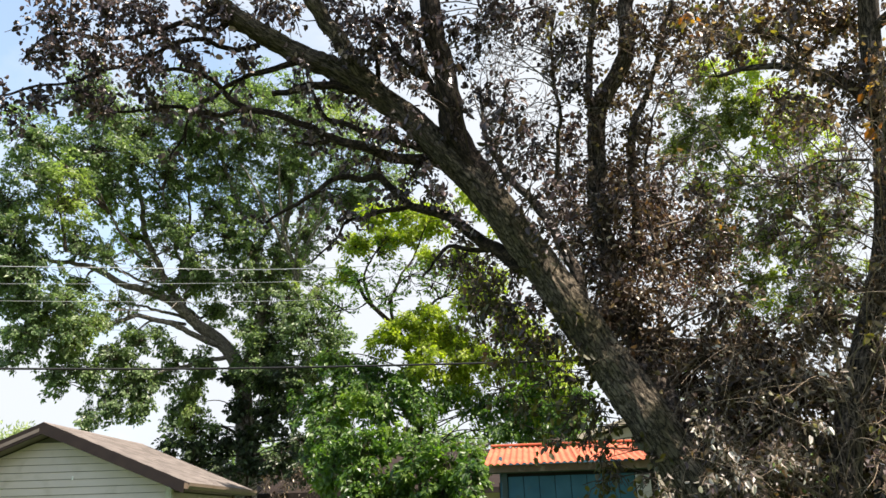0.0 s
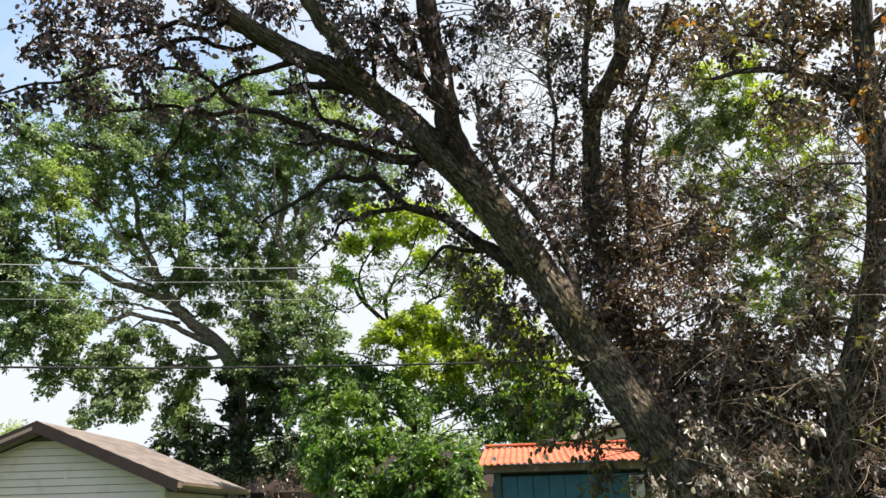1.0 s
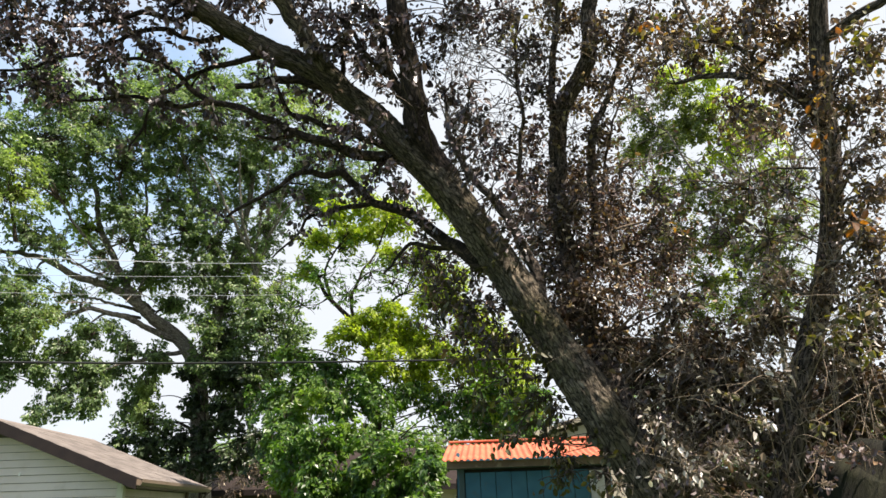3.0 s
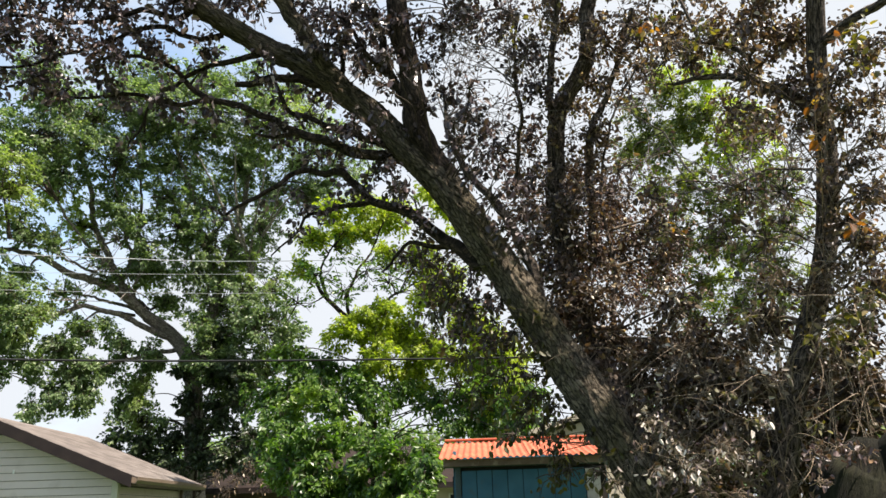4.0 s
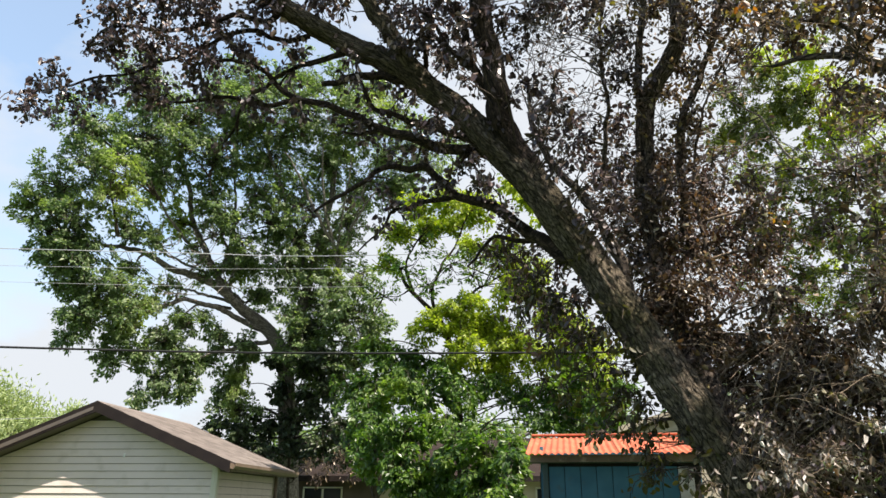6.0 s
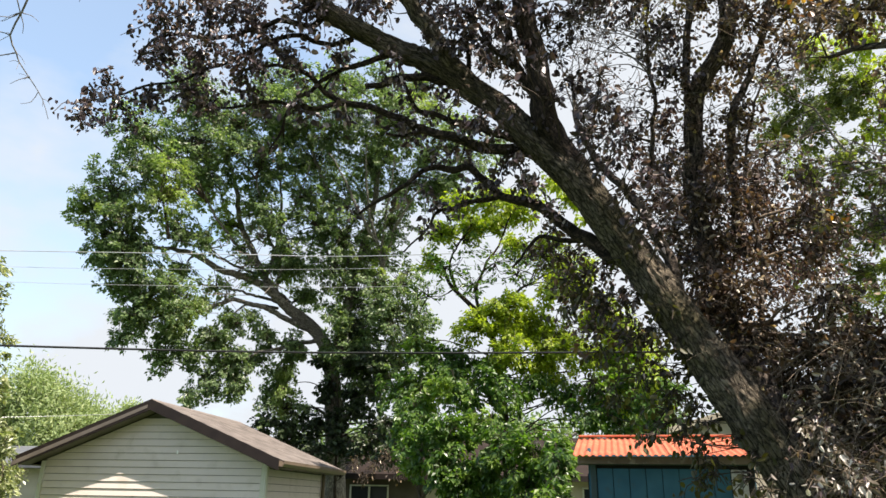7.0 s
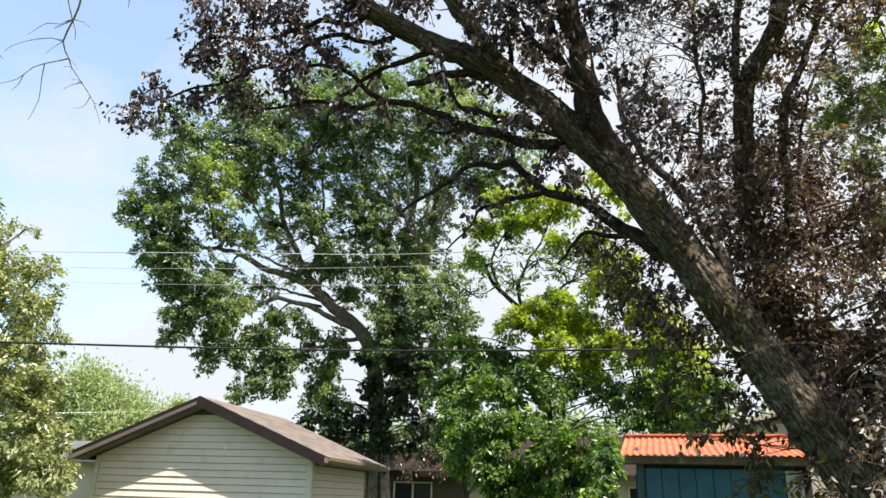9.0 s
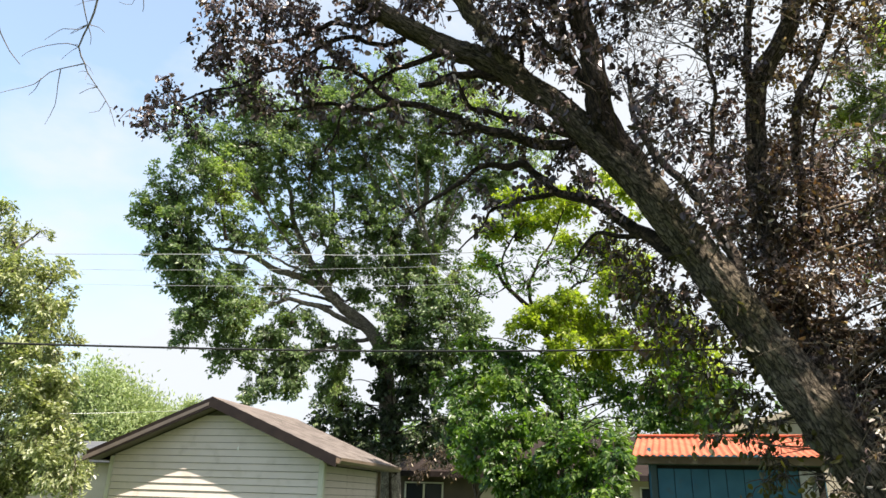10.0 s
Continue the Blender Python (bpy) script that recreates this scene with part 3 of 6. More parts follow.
# ---- garage with lap siding ----
def build_garage():
    m = pose(-1.97, 12.74, 0, 0, 0, -13)
    g = empty("garage", m, "small garage with cream lap siding and brown trim", "garage")
    w, depth, eave, mid, half, pitch = 4.26, 3.2, 2.13, -2.12, 2.45, 0.405
    z_at = lambda x: 3.2 - pitch * abs(x - mid)
    front = [(-w, 0.0), (0, 0.0), (0, 2.2), (mid, z_at(mid) - 0.16), (-w, 2.2)]
    # dark core seen through the board gaps paints the siding's shadow lines
    part("wall", prism_bm(front, 0.02, 0.12), LAP_SHADOW, g)
    part("wall", prism_bm(front, depth - 0.1, depth), SIDING, g)
    part("wall", box_bm(-0.1, -0.02, 0.12, depth - 0.1, 0, 2.2), LAP_SHADOW, g)
    part("wall", box_bm(-w, -w + 0.1, 0.12, depth - 0.1, 0, 2.2), SIDING, g)
    course = 0.121
    # lap boards of the gable end
    for k in range(27):
        z0 = 0.02 + k * course
        z1 = z0 + course - 0.007
        top = min(z1, 3.02)
        if z0 > 2.9:
            break
        reach = w / 2 - 0.075
        lo = min(reach, (3.2 - 0.17 - z0) / pitch)
        hi = max(0.02, min(reach, (3.2 - 0.17 - top) / pitch))
        bm = bmesh.new()
        pts = [(mid - lo, -0.02, z0), (mid + lo, -0.02, z0), (mid + hi, -0.002, top), (mid - hi, -0.002, top),
               (mid - lo, 0.019, z0), (mid + lo, 0.019, z0), (mid + hi, 0.019, top), (mid - hi, 0.019, top)]
        v = [bm.verts.new(p) for p in pts]
        for f in ((0, 1, 2, 3), (1, 0, 4, 5), (2, 1, 5, 6), (3, 2, 6, 7), (0, 3, 7, 4), (5, 4, 7, 6)):
            bm.faces.new([v[i] for i in f])
        part("board", bm, SIDING, g)
    # lap boards of the side wall, one shape
    bm = bmesh.new()
    y0, y1 = 0.075, depth - 0.08
    pts = [(0.02, y0, 0), (0.02, y1, 0), (0.002, y1, course - 0.007), (0.002, y0, course - 0.007), (-0.019, y0, 0), (-0.019, y1, 0), (-0.019, y1, course - 0.007), (-0.019, y0, course - 0.007)]
    v = [bm.verts.new(p) for p in pts]
    for f in ((0, 1, 2, 3), (1, 0, 4, 5), (2, 1, 5, 6), (3, 2, 6, 7), (0, 3, 7, 4), (5, 4, 7, 6)):
        bm.faces.new([v[i] for i in f])
    first = part("board", bm, SIDING, g)
    first.location.z = 0.02
    for k in range(1, 17):
        ob = first.copy()
        scene.collection.objects.link(ob)
        ob.location.z = 0.02 + k * course
    # corner trim
    for x in (-w, -0.075):
        part("corner_trim", box_bm(x, x + 0.075, -0.028, 0.018, 0, 2.17, 0.004), TRIM, g)
    part("corner_trim", box_bm(0.002, 0.028, -0.028, 0.072, 0, 2.12, 0.004), TRIM, g)
    part("corner_trim", box_bm(0.002, 0.026, depth - 0.075, depth, 0, 2.12, 0.004), TRIM, g)
    # small vent cap on the gable
    part("vent_cap", box_bm(-1.68, -1.655, -0.03, -0.012, 2.3, 2.36, 0.004), PLASTIC_WHITE, g, "small white plastic cap")
    # roof decks, one for each slope
    ya, yb = -0.35, depth + 0.22
    for s in (-1, 1):
        ridge, low = (mid, 3.19), (mid + s * half, 3.19 - pitch * half)
        outline = [ridge, low, (low[0], low[1] - 0.05), (ridge[0], ridge[1] - 0.055)]
        part("roof_deck", prism_bm(outline, ya + 0.03, yb - 0.03), FASCIA, g)
        rake = [(mid, 3.215), (mid + s * (half + 0.02), 3.215 - pitch * (half + 0.02)), (mid + s * (half + 0.02), 3.035 - pitch * (half + 0.02)), (mid, 3.03)]
        part("rake_board", prism_bm(rake, ya - 0.01, ya + 0.03), FASCIA, g, "dark brown fascia board")
        if s < 0:
            strip = [(mid - 0.05, 3.12), (mid - half - 0.02, 3.14 - pitch * (half + 0.02)), (mid - half - 0.02, 3.06 - pitch * (half + 0.02)), (mid - 0.05, 3.06)]
            part("trim_strip", prism_bm(strip, ya - 0.016, ya - 0.0105), SOFFIT, g, "faded taupe strip on the fascia")
        part("rake_board", prism_bm(rake, yb - 0.03, yb + 0.01), FASCIA, g)
        sof = [(mid, 3.075), (mid + s * half * 0.985, 3.075 - pitch * half * 0.985), (mid + s * half * 0.985, 3.06 - pitch * half * 0.985), (mid, 3.06)]
        part("soffit", prism_bm(sof, ya + 0.03, 0.018), SOFFIT, g)
        xs = mid + s * half
        part("soffit", box_bm(min(xs, mid + s * w / 2), max(xs, mid + s * w / 2), 0.02, yb - 0.04, 2.09, 2.105), SOFFIT, g)
        part("eave_board", box_bm(xs - 0.012, xs + 0.012, ya + 0.031, yb - 0.031, 2.1, 2.2), FASCIA, g)
    # gutter on the visible eave
    gx = mid + half + 0.014
    prof = [(gx, 2.19), (gx, 2.1), (gx + 0.07, 2.09), (gx + 0.1, 2.14), (gx + 0.105, 2.19), (gx + 0.095, 2.19), (gx + 0.085, 2.14), (gx + 0.06, 2.105), (gx + 0.012, 2.11), (gx + 0.012, 2.19)]
    part("gutter", prism_bm(prof, ya, yb), GUTTER, g, "cream metal gutter")
    part("downspout", box_bm(0.034, 0.094, depth - 0.16, depth - 0.09, 0, 2.09, 0.012), GUTTER, g)
    # shingles
    slope = math.atan(pitch)
    rows, cols = 17, 13
    rise = half / math.cos(slope) / rows
    tab = (yb - ya) / cols
    bm = box_bm(0, rise * 1.12, 0.002, tab - 0.004, 0, 0.011)
    me = bpy.data.meshes.new("shingle")
    bm.to_mesh(me)
    bm.free()
    me.materials.append(SHINGLE)
    rng = random.Random(4)
    for r in range(rows):
        for c in range(cols):
            ob = new("shingle", me)
            ob.parent = g
            d = half / math.cos(slope) + 0.02 - (r + 1) * rise
            off = 0 if r % 2 else tab / 2
            yy = min(ya + c * tab + off, yb - tab)
            ob.matrix_local = pose(mid + 0.0 + d * math.cos(slope), yy, 3.197 - d * math.sin(slope) + rng.uniform(0, 0.002), 0, math.degrees(slope) - 0.35)
    vs, fs = [], []
    for r in range(rows):
        d = half / math.cos(slope) + 0.02 - (r + 1) * rise
        b = len(vs)
        for dd, h in ((d, 0.004), (d + rise, 0.016), (d + rise, 0.003)):
            for y in (ya, yb):
                vs.append((mid - dd * math.cos(slope), y, 3.197 + h - dd * math.sin(slope)))
        fs += [(b, b + 1, b + 3, b + 2), (b + 2, b + 3, b + 5, b + 4)]
    mesh_ob("shingle_courses", vs, fs, SHINGLE, g)
    cap = [(mid - 0.13, 3.215 - 0.13 * pitch), (mid, 3.222), (mid + 0.13, 3.215 - 0.13 * pitch), (mid + 0.13, 3.2 - 0.13 * pitch), (mid, 3.205), (mid - 0.13, 3.2 - 0.13 * pitch)]
    part("ridge_cap", prism_bm(cap, ya, yb), SHINGLE, g)


build_garage()


# ---- small teal shed ----
def build_shed():
    m = pose(2.15, 7.38, 0, 0, 0, -18)
    s = empty("shed", m, "teal board shed with an orange corrugated roof", "shed")
    w, depth, h = 1.62, 1.45, 2.01
    # vertical boards of the front
    n, x = 8, 0.085
    step = (w - 0.24 - 0.085) / n
    for k in range(n):
        part("board", box_bm(x + k * step + 0.003, x + (k + 1) * step - 0.003, 0, 0.022, 0, h - 0.07, 0.003), TEAL, s)
    # near-black backing puts shade between the front boards
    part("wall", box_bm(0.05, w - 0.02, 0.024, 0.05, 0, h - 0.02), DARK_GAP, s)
    part("wall", box_bm(0.0, 0.03, 0.08, depth, 0, h + 0.14), TEAL, s)
    part("wall", box_bm(w - 0.03, w, 0.08, depth, 0, h + 0.14), TEAL, s)
    part("wall", box_bm(0.03, w - 0.03, depth - 0.03, depth, 0, h + 0.2), TEAL, s)
    part("corner_post", box_bm(0.02, 0.08, -0.012, 0.075, 0, h - 0.01, 0.005), TEAL_TRIM, s, "pale grey-green painted post")
    part("corner_post", box_bm(w - 0.235, w - 0.09, -0.02, 0.02, 0, h - 0.075, 0.006), WHITE_POST, s, "peeling white board")
    part("fascia", box_bm(-0.1, w + 0.1, -0.085, -0.06, h - 0.03, h + 0.043, 0.004), WOOD_OLD, s, "weathered board under the eave")
    part("soffit", box_bm(-0.1, w + 0.08, -0.06, 0.07, h - 0.035, h - 0.02), TEAL_TRIM, s)
    # dark sheet on the solid side wall, painted as an opening's shaded inside
    part("side_opening_shade", box_bm(-0.012, -0.001, 0.11, 0.5, 0.9, h - 0.12), DARK_GAP, s)
    part("rafter", box_bm(0.1, 0.15, -0.06, depth, h - 0.0, h + 0.03), TEAL_TRIM, s)
    # corrugated sheets
    pitch, x0, x1, ya, yb, wave, amp = 0.2, -0.14, w + 0.13, -0.17, 1.25, 0.068, 0.0085
    sheets = 2
    for k in range(sheets):
        a, b = x0 + (x1 - x0) * k / sheets, x0 + (x1 - x0) * (k + 1) / sheets + (0.05 if k == 0 else 0)
        nx = int((b - a) / (wave / 10))
        vs, fs = [], []
        ys = np.linspace(ya, yb, 8)
        for side in (0, 1):
            for y in ys:
                for i in range(nx + 1):
                    xx = a + (b - a) * i / nx
                    zz = h + 0.05 + (y - ya) * pitch + amp * math.cos(2 * math.pi * (xx - x0) / wave) + k * 0.004 + 0.003 * math.sin(3 * xx + 5 * y) - side * 0.004
                    vs.append((xx, y, zz))
        row = nx + 1
        off = row * len(ys)
        for j in range(len(ys) - 1):
            for i in range(nx):
                q = j * row + i
                fs.append((q, q + 1, q + row + 1, q + row))
                fs.append((off + q, off + q + row, off + q + row + 1, off + q + 1))
        for i in range(nx):
            fs.append((i, off + i, off + i + 1, i + 1))
            q = (len(ys) - 1) * row + i
            fs.append((q, q + 1, off + q + 1, off + q))
        for j in range(len(ys) - 1):
            q = j * row
            fs.append((q, q + row, off + q + row, off + q))
            q = j * row + nx
            fs.append((q, off + q, off + q + row, q + row))
        mesh_ob("roof_sheet", vs, fs, TERRACOTTA, s, "orange corrugated roofing sheet", smooth=True)
    part("ridge_strip", box_bm(x0, x1, yb - 0.07, yb + 0.02, h + 0.06 + (yb - ya) * pitch, h + 0.085 + (yb - ya) * pitch, 0.006), TERRACOTTA, s)


build_shed()


# ---- house behind the trees ----
def build_house():
    m = pose(-1.34, 23.46, 0, 0, 0, -14)
    h = empty("house", m, "low tan house with a brown roof, half hidden by trees", "house")
    # this stretch is coloured dark for shade, the rest stays tan
    part("wall", box_bm(0, 2.8, 0.004, 6, 0, 2.3), HOUSE_WALL_SHADED, h, "house wall coloured dark brown for eave shade")
    part("wall", box_bm(2.802, 12, 0, 6, 0, 2.3), HOUSE_WALL, h)
    for x in (0.4, 4.3, 7.6):
        win = part("window", box_bm(x, x + 1.2, -0.03, 0.0, 0.9, 2.05, 0.006), DARK_GAP, h)
        part("frame", box_bm(x - 0.03, x + 1.23, -0.055, -0.031, 2.01, 2.05), TRIM, win)
        part("frame", box_bm(x - 0.03, x + 0.02, -0.055, -0.031, 0.9, 1.998), TRIM, win)
        part("frame", box_bm(x + 1.18, x + 1.23, -0.055, -0.031, 0.9, 1.998), TRIM, win)
        part("frame", box_bm(x + 0.03, x + 1.17, -0.05, -0.031, 1.47, 1.53), TRIM, win)
        part("frame", box_bm(x + 0.57, x + 0.63, -0.05, -0.031, 0.93, 1.469), TRIM, win)
        part("frame", box_bm(x + 0.57, x + 0.63, -0.05, -0.031, 1.531, 1.998), TRIM, win)
        part("pane", box_bm(x + 0.05, x + 0.56, -0.04, -0.031, 0.95, 1.46), GLASS, win)
        part("pane", box_bm(x + 0.64, x + 1.15, -0.04, -0.031, 0.95, 1.46), GLASS, win)
        part("pane", box_bm(x + 0.05, x + 0.56, -0.04, -0.031, 1.54, 1.99), GLASS, win)
        part("pane", box_bm(x + 0.64, x + 1.15, -0.04, -0.031, 1.54, 1.99), GLASS, win)
    part("roof", prism_bm([(-0.6, 2.35), (3, 3.75), (6.6, 2.35), (6.6, 2.22), (-0.6, 2.22)], -0.5, 12.5, plane="yz"), HOUSE_ROOF, h)
    part("fascia", box_bm(-0.5, 12.5, -0.63, -0.602, 2.2, 2.36), FASCIA, h)
    p = empty("porch_post", m @ pose(-1.1, -2.2, 0), "weathered wooden post beside the garage", "post")
    part("post", box_bm(-0.09, 0.09, -0.09, 0.09, 0, 2.35, 0.01), WOOD_OLD, p)
    part("brace", box_bm(0.1, 0.15, -0.05, 0.05, 0, 2.2, 0.006), WOOD_OLD, p)


build_house()


def build_far_house():
    m = pose(-13.08, 26.97, 0, 0, 0, -13)
    h = empty("far_house", m, "distant grey-roofed house behind foliage", "house")
    part("wall", box_bm(-4, 4, 0, 6, 0, 2.6), HOUSE_WALL, h)
    part("roof", prism_bm([(-0.6, 2.6), (3, 3.42), (6.6, 2.6), (6.6, 2.45), (-0.6, 2.45)], -4.4, 4.4, plane="yz"), FAR_ROOF, h)


build_far_house()


def build_pale_house():
    m = pose(4.37, 10.29, 0, 0, 0, -18)
    h = empty("pale_outbuilding", m, "pale cream outbuilding glimpsed behind the shed", "outbuilding")
    part("wall", prism_bm([(0, 0), (2.6, 0), (2.6, 2.6), (1.3, 2.95), (0, 2.6)], 0, 2.4), HOUSE_WALL, h)
    part("roof", prism_bm([(-0.15, 2.59), (1.3, 3.01), (1.3, 3.09), (-0.15, 2.67)], -0.15, 2.55), HOUSE_WALL, h)
    part("roof", prism_bm([(2.6, 2.59), (1.3, 3.01), (1.3, 3.09), (2.6, 2.67)], -0.15, 2.55), HOUSE_WALL, h)


build_pale_house()


# ---- leaning tree with withered leaves ----
def build_leaning_tree():
    t = tree_base("leaning_tree", 2.66, 3.94, "leaning grey-barked tree with withered brown leaves")
    base = np.array(t.location)
    trunk = [(2.66, 3.94, -0.05), (2.60, 4.04, 1.38), (2.49, 4.11, 1.68), (2.36, 4.17, 1.96), (2.19, 4.26, 2.31), (2.00, 4.38, 2.72), (1.78, 4.45, 3.14), (1.55, 4.49, 3.53), (1.32, 4.51, 3.87),
             (1.07, 4.54, 4.13), (0.82, 4.55, 4.40), (0.52, 4.56, 4.62), (0.26, 4.53, 4.77), (0.00, 4.53, 4.87), (-0.31, 4.48, 5.00), (-0.57, 4.41, 5.12), (-0.84, 4.32, 5.33), (-1.11, 4.15, 5.59)]
    line = curve_points(np.array(trunk) - base, 0.02)
    along = np.r_[0, np.cumsum(np.linalg.norm(np.diff(line, axis=0), axis=1))]
    full = along[-1]
    stops = np.r_[0, np.cumsum(np.linalg.norm(np.diff(np.array(trunk), axis=0), axis=1))]
    girth = [0.26, 0.2, 0.166, 0.152, 0.148, 0.144, 0.139, 0.13, 0.126, 0.113, 0.1, 0.096, 0.094, 0.084, 0.082, 0.074, 0.064, 0.055]
    radii = np.interp(along / full, stops / stops[-1], girth)
    v, f, uv = tube(line, radii, 84, 0.1, 2.0, furrow=0.013)
    mesh_ob("trunk", v, f, BARK, t, "grey-brown furrowed bark", uv, True)
    main = line + base
    specs = [
        ([(0.66, 4.57, 4.54), (0.38, 4.47, 4.77), (0.27, 4.42, 4.93), (0.15, 4.37, 5.08), (0.03, 4.30, 5.24), (-0.11, 4.15, 5.55)], 0.075, 0.05),
        ([(1.39, 4.53, 3.89), (1.23, 4.48, 4.07), (1.13, 4.39, 4.27), (1.05, 4.30, 4.53), (0.97, 4.19, 4.79), (0.91, 4.09, 5.01), (0.85, 3.94, 5.34)], 0.1, 0.07),
        ([(1.10, 4.37, 4.31), (0.98, 4.35, 4.48), (0.86, 4.26, 4.63), (0.80, 4.19, 4.82), (0.73, 4.09, 5.04)], 0.04, 0.022),
        ([(0.87, 4.29, 4.60), (0.71, 4.24, 4.70), (0.61, 4.20, 4.85), (0.48, 4.13, 5.03)], 0.022, 0.01),
        ([(0.56, 4.52, 4.67), (0.55, 4.45, 4.78), (0.51, 4.33, 4.94), (0.44, 4.19, 5.13)], 0.022, 0.01),
    ]
    specs += [
        ([(1.16, 4.55, 4.04), (0.95, 4.64, 4.11), (0.72, 4.70, 4.17), (0.48, 4.70, 4.21), (0.28, 4.73, 4.28), (0.13, 4.75, 4.35), (-0.04, 4.71, 4.42), (-0.23, 4.68, 4.45), (-0.40, 4.71, 4.48), (-0.55, 4.69, 4.57), (-0.73, 4.60, 4.66), (-0.96, 4.55, 4.67), (-1.19, 4.58, 4.62)], 0.05, 0.01),
        ([(0.33, 4.73, 4.27), (0.20, 4.73, 4.28), (0.07, 4.74, 4.26), (-0.05, 4.74, 4.27)], 0.028, 0.009),
        ([(1.06, 4.55, 4.13), (0.88, 4.60, 4.20), (0.71, 4.64, 4.27), (0.50, 4.69, 4.33), (0.30, 4.70, 4.43), (0.17, 4.68, 4.46), (0.10, 4.63, 4.55), (0.05, 4.57, 4.63)], 0.034, 0.014),
    ]
    specs += [
        ([(0.50, 4.56, 4.63), (0.27, 4.56, 4.65), (0.03, 4.57, 4.64), (-0.13, 4.59, 4.60), (-0.23, 4.60, 4.58)], 0.04, 0.022),
        ([(0.02, 4.53, 4.87), (-0.10, 4.56, 4.82), (-0.29, 4.59, 4.76), (-0.47, 4.62, 4.69), (-0.59, 4.66, 4.60), (-0.72, 4.72, 4.48), (-0.82, 4.76, 4.37), (-0.89, 4.84, 4.22), (-0.94, 4.89, 4.10)], 0.028, 0.007),
        ([(-0.40, 4.71, 4.47), (-0.58, 4.71, 4.43), (-0.78, 4.73, 4.44), (-0.96, 4.69, 4.45), (-1.14, 4.67, 4.40), (-1.42, 4.73, 4.37), (-1.63, 4.63, 4.42)], 0.022, 0.006),
    ]
    specs += [
        ([(-0.51, 4.44, 5.10), (-0.71, 4.48, 5.00), (-0.90, 4.45, 4.99), (-1.13, 4.47, 4.90), (-1.43, 4.49, 4.83), (-1.75, 4.45, 4.80), (-1.92, 4.52, 4.60)], 0.026, 0.007),
        ([(-0.34, 4.52, 4.93), (-0.59, 4.57, 4.91), (-0.82, 4.53, 4.91), (-1.09, 4.56, 4.77), (-1.40, 4.62, 4.66), (-1.71, 4.61, 4.50), (-1.99, 4.62, 4.38), (-2.23, 4.62, 4.30)], 0.022, 0.006),
    ]
    specs += [
        ([(1.70, 4.48, 3.19), (1.57, 4.56, 3.28), (1.45, 4.62, 3.41), (1.31, 4.67, 3.53), (1.15, 4.71, 3.65), (0.96, 4.77, 3.73), (0.83, 4.81, 3.81), (0.71, 4.82, 3.94), (0.59, 4.79, 4.03), (0.47, 4.86, 4.02), (0.30, 4.91, 4.06), (0.11, 4.97, 3.93), (-0.12, 5.07, 3.82), (-0.24, 5.11, 3.72)], 0.055, 0.012),
        ([(0.84, 4.81, 3.80), (0.70, 4.90, 3.78), (0.49, 4.99, 3.75), (0.34, 5.07, 3.71), (0.24, 5.14, 3.55), (0.14, 5.18, 3.42)], 0.022, 0.006),
        ([(1.68, 4.47, 3.25), (1.56, 4.54, 3.33), (1.42, 4.64, 3.39), (1.27, 4.72, 3.43), (1.16, 4.79, 3.46), (1.08, 4.83, 3.40), (0.94, 4.95, 3.28)], 0.032, 0.008),
    ]
    specs += [
        ([(2.15, 4.55, 2.68), (2.10, 4.70, 3.19), (1.95, 4.68, 3.55), (1.79, 4.67, 3.82), (1.63, 4.69, 4.01), (1.51, 4.72, 4.24), (1.40, 4.70, 4.53)], 0.06, 0.02),
        ([(2.58, 4.18, 1.64), (2.59, 4.52, 2.24), (2.58, 4.86, 2.85), (2.54, 5.03, 3.47), (2.49, 4.99, 3.90), (2.45, 4.86, 4.31), (2.43, 4.73, 4.65), (2.47, 4.60, 4.81), (2.54, 4.40, 5.02), (2.54, 4.23, 5.23), (2.54, 4.11, 5.52), (2.54, 3.92, 5.86)], 0.1, 0.058),
        ([(2.47, 4.87, 4.16), (2.39, 4.69, 4.54), (2.30, 4.56, 4.88), (2.29, 4.36, 5.24), (2.24, 4.11, 5.54)], 0.05, 0.02),
    ]
    specs += [
        ([(2.74, 4.84, 3.41), (2.71, 4.79, 3.83), (2.69, 4.73, 4.21), (2.66, 4.55, 4.53), (2.73, 4.37, 4.74), (2.75, 4.17, 4.98), (2.82, 3.97, 5.33)], 0.045, 0.02),
        ([(2.72, 4.70, 2.77), (2.79, 4.72, 3.32), (2.74, 4.67, 4.03), (2.80, 4.51, 4.47), (2.82, 4.30, 4.76)], 0.022, 0.008),
        ([(2.13, 5.02, 4.16), (2.11, 4.77, 4.61), (1.98, 4.52, 5.04), (1.97, 4.27, 5.35)], 0.022, 0.01),
    ]
    lines = [main]
    for k, (pts, r0, r1) in enumerate(specs):
        big = r0 > 0.07
        # limbs 1 to 15 get near-black bark: their shade is in the colour
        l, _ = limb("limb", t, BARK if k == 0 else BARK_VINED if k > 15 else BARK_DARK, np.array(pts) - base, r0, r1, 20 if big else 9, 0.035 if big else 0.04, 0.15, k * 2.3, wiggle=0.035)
        lines.append(l + base)
    pick = random.Random(8)
    for l in lines[5:12]:
        for i in range(6, len(l) - 4, 9):
            way = unit(np.array([pick.uniform(-1, 1), pick.uniform(-0.6, 0.6), pick.uniform(-0.7, 0.9)]))
            end = l[i] + way * pick.uniform(0.08, 0.22)
            # stubs share the bark darkened for shade
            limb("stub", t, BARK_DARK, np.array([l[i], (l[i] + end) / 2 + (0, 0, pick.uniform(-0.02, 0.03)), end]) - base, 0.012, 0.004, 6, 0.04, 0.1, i)
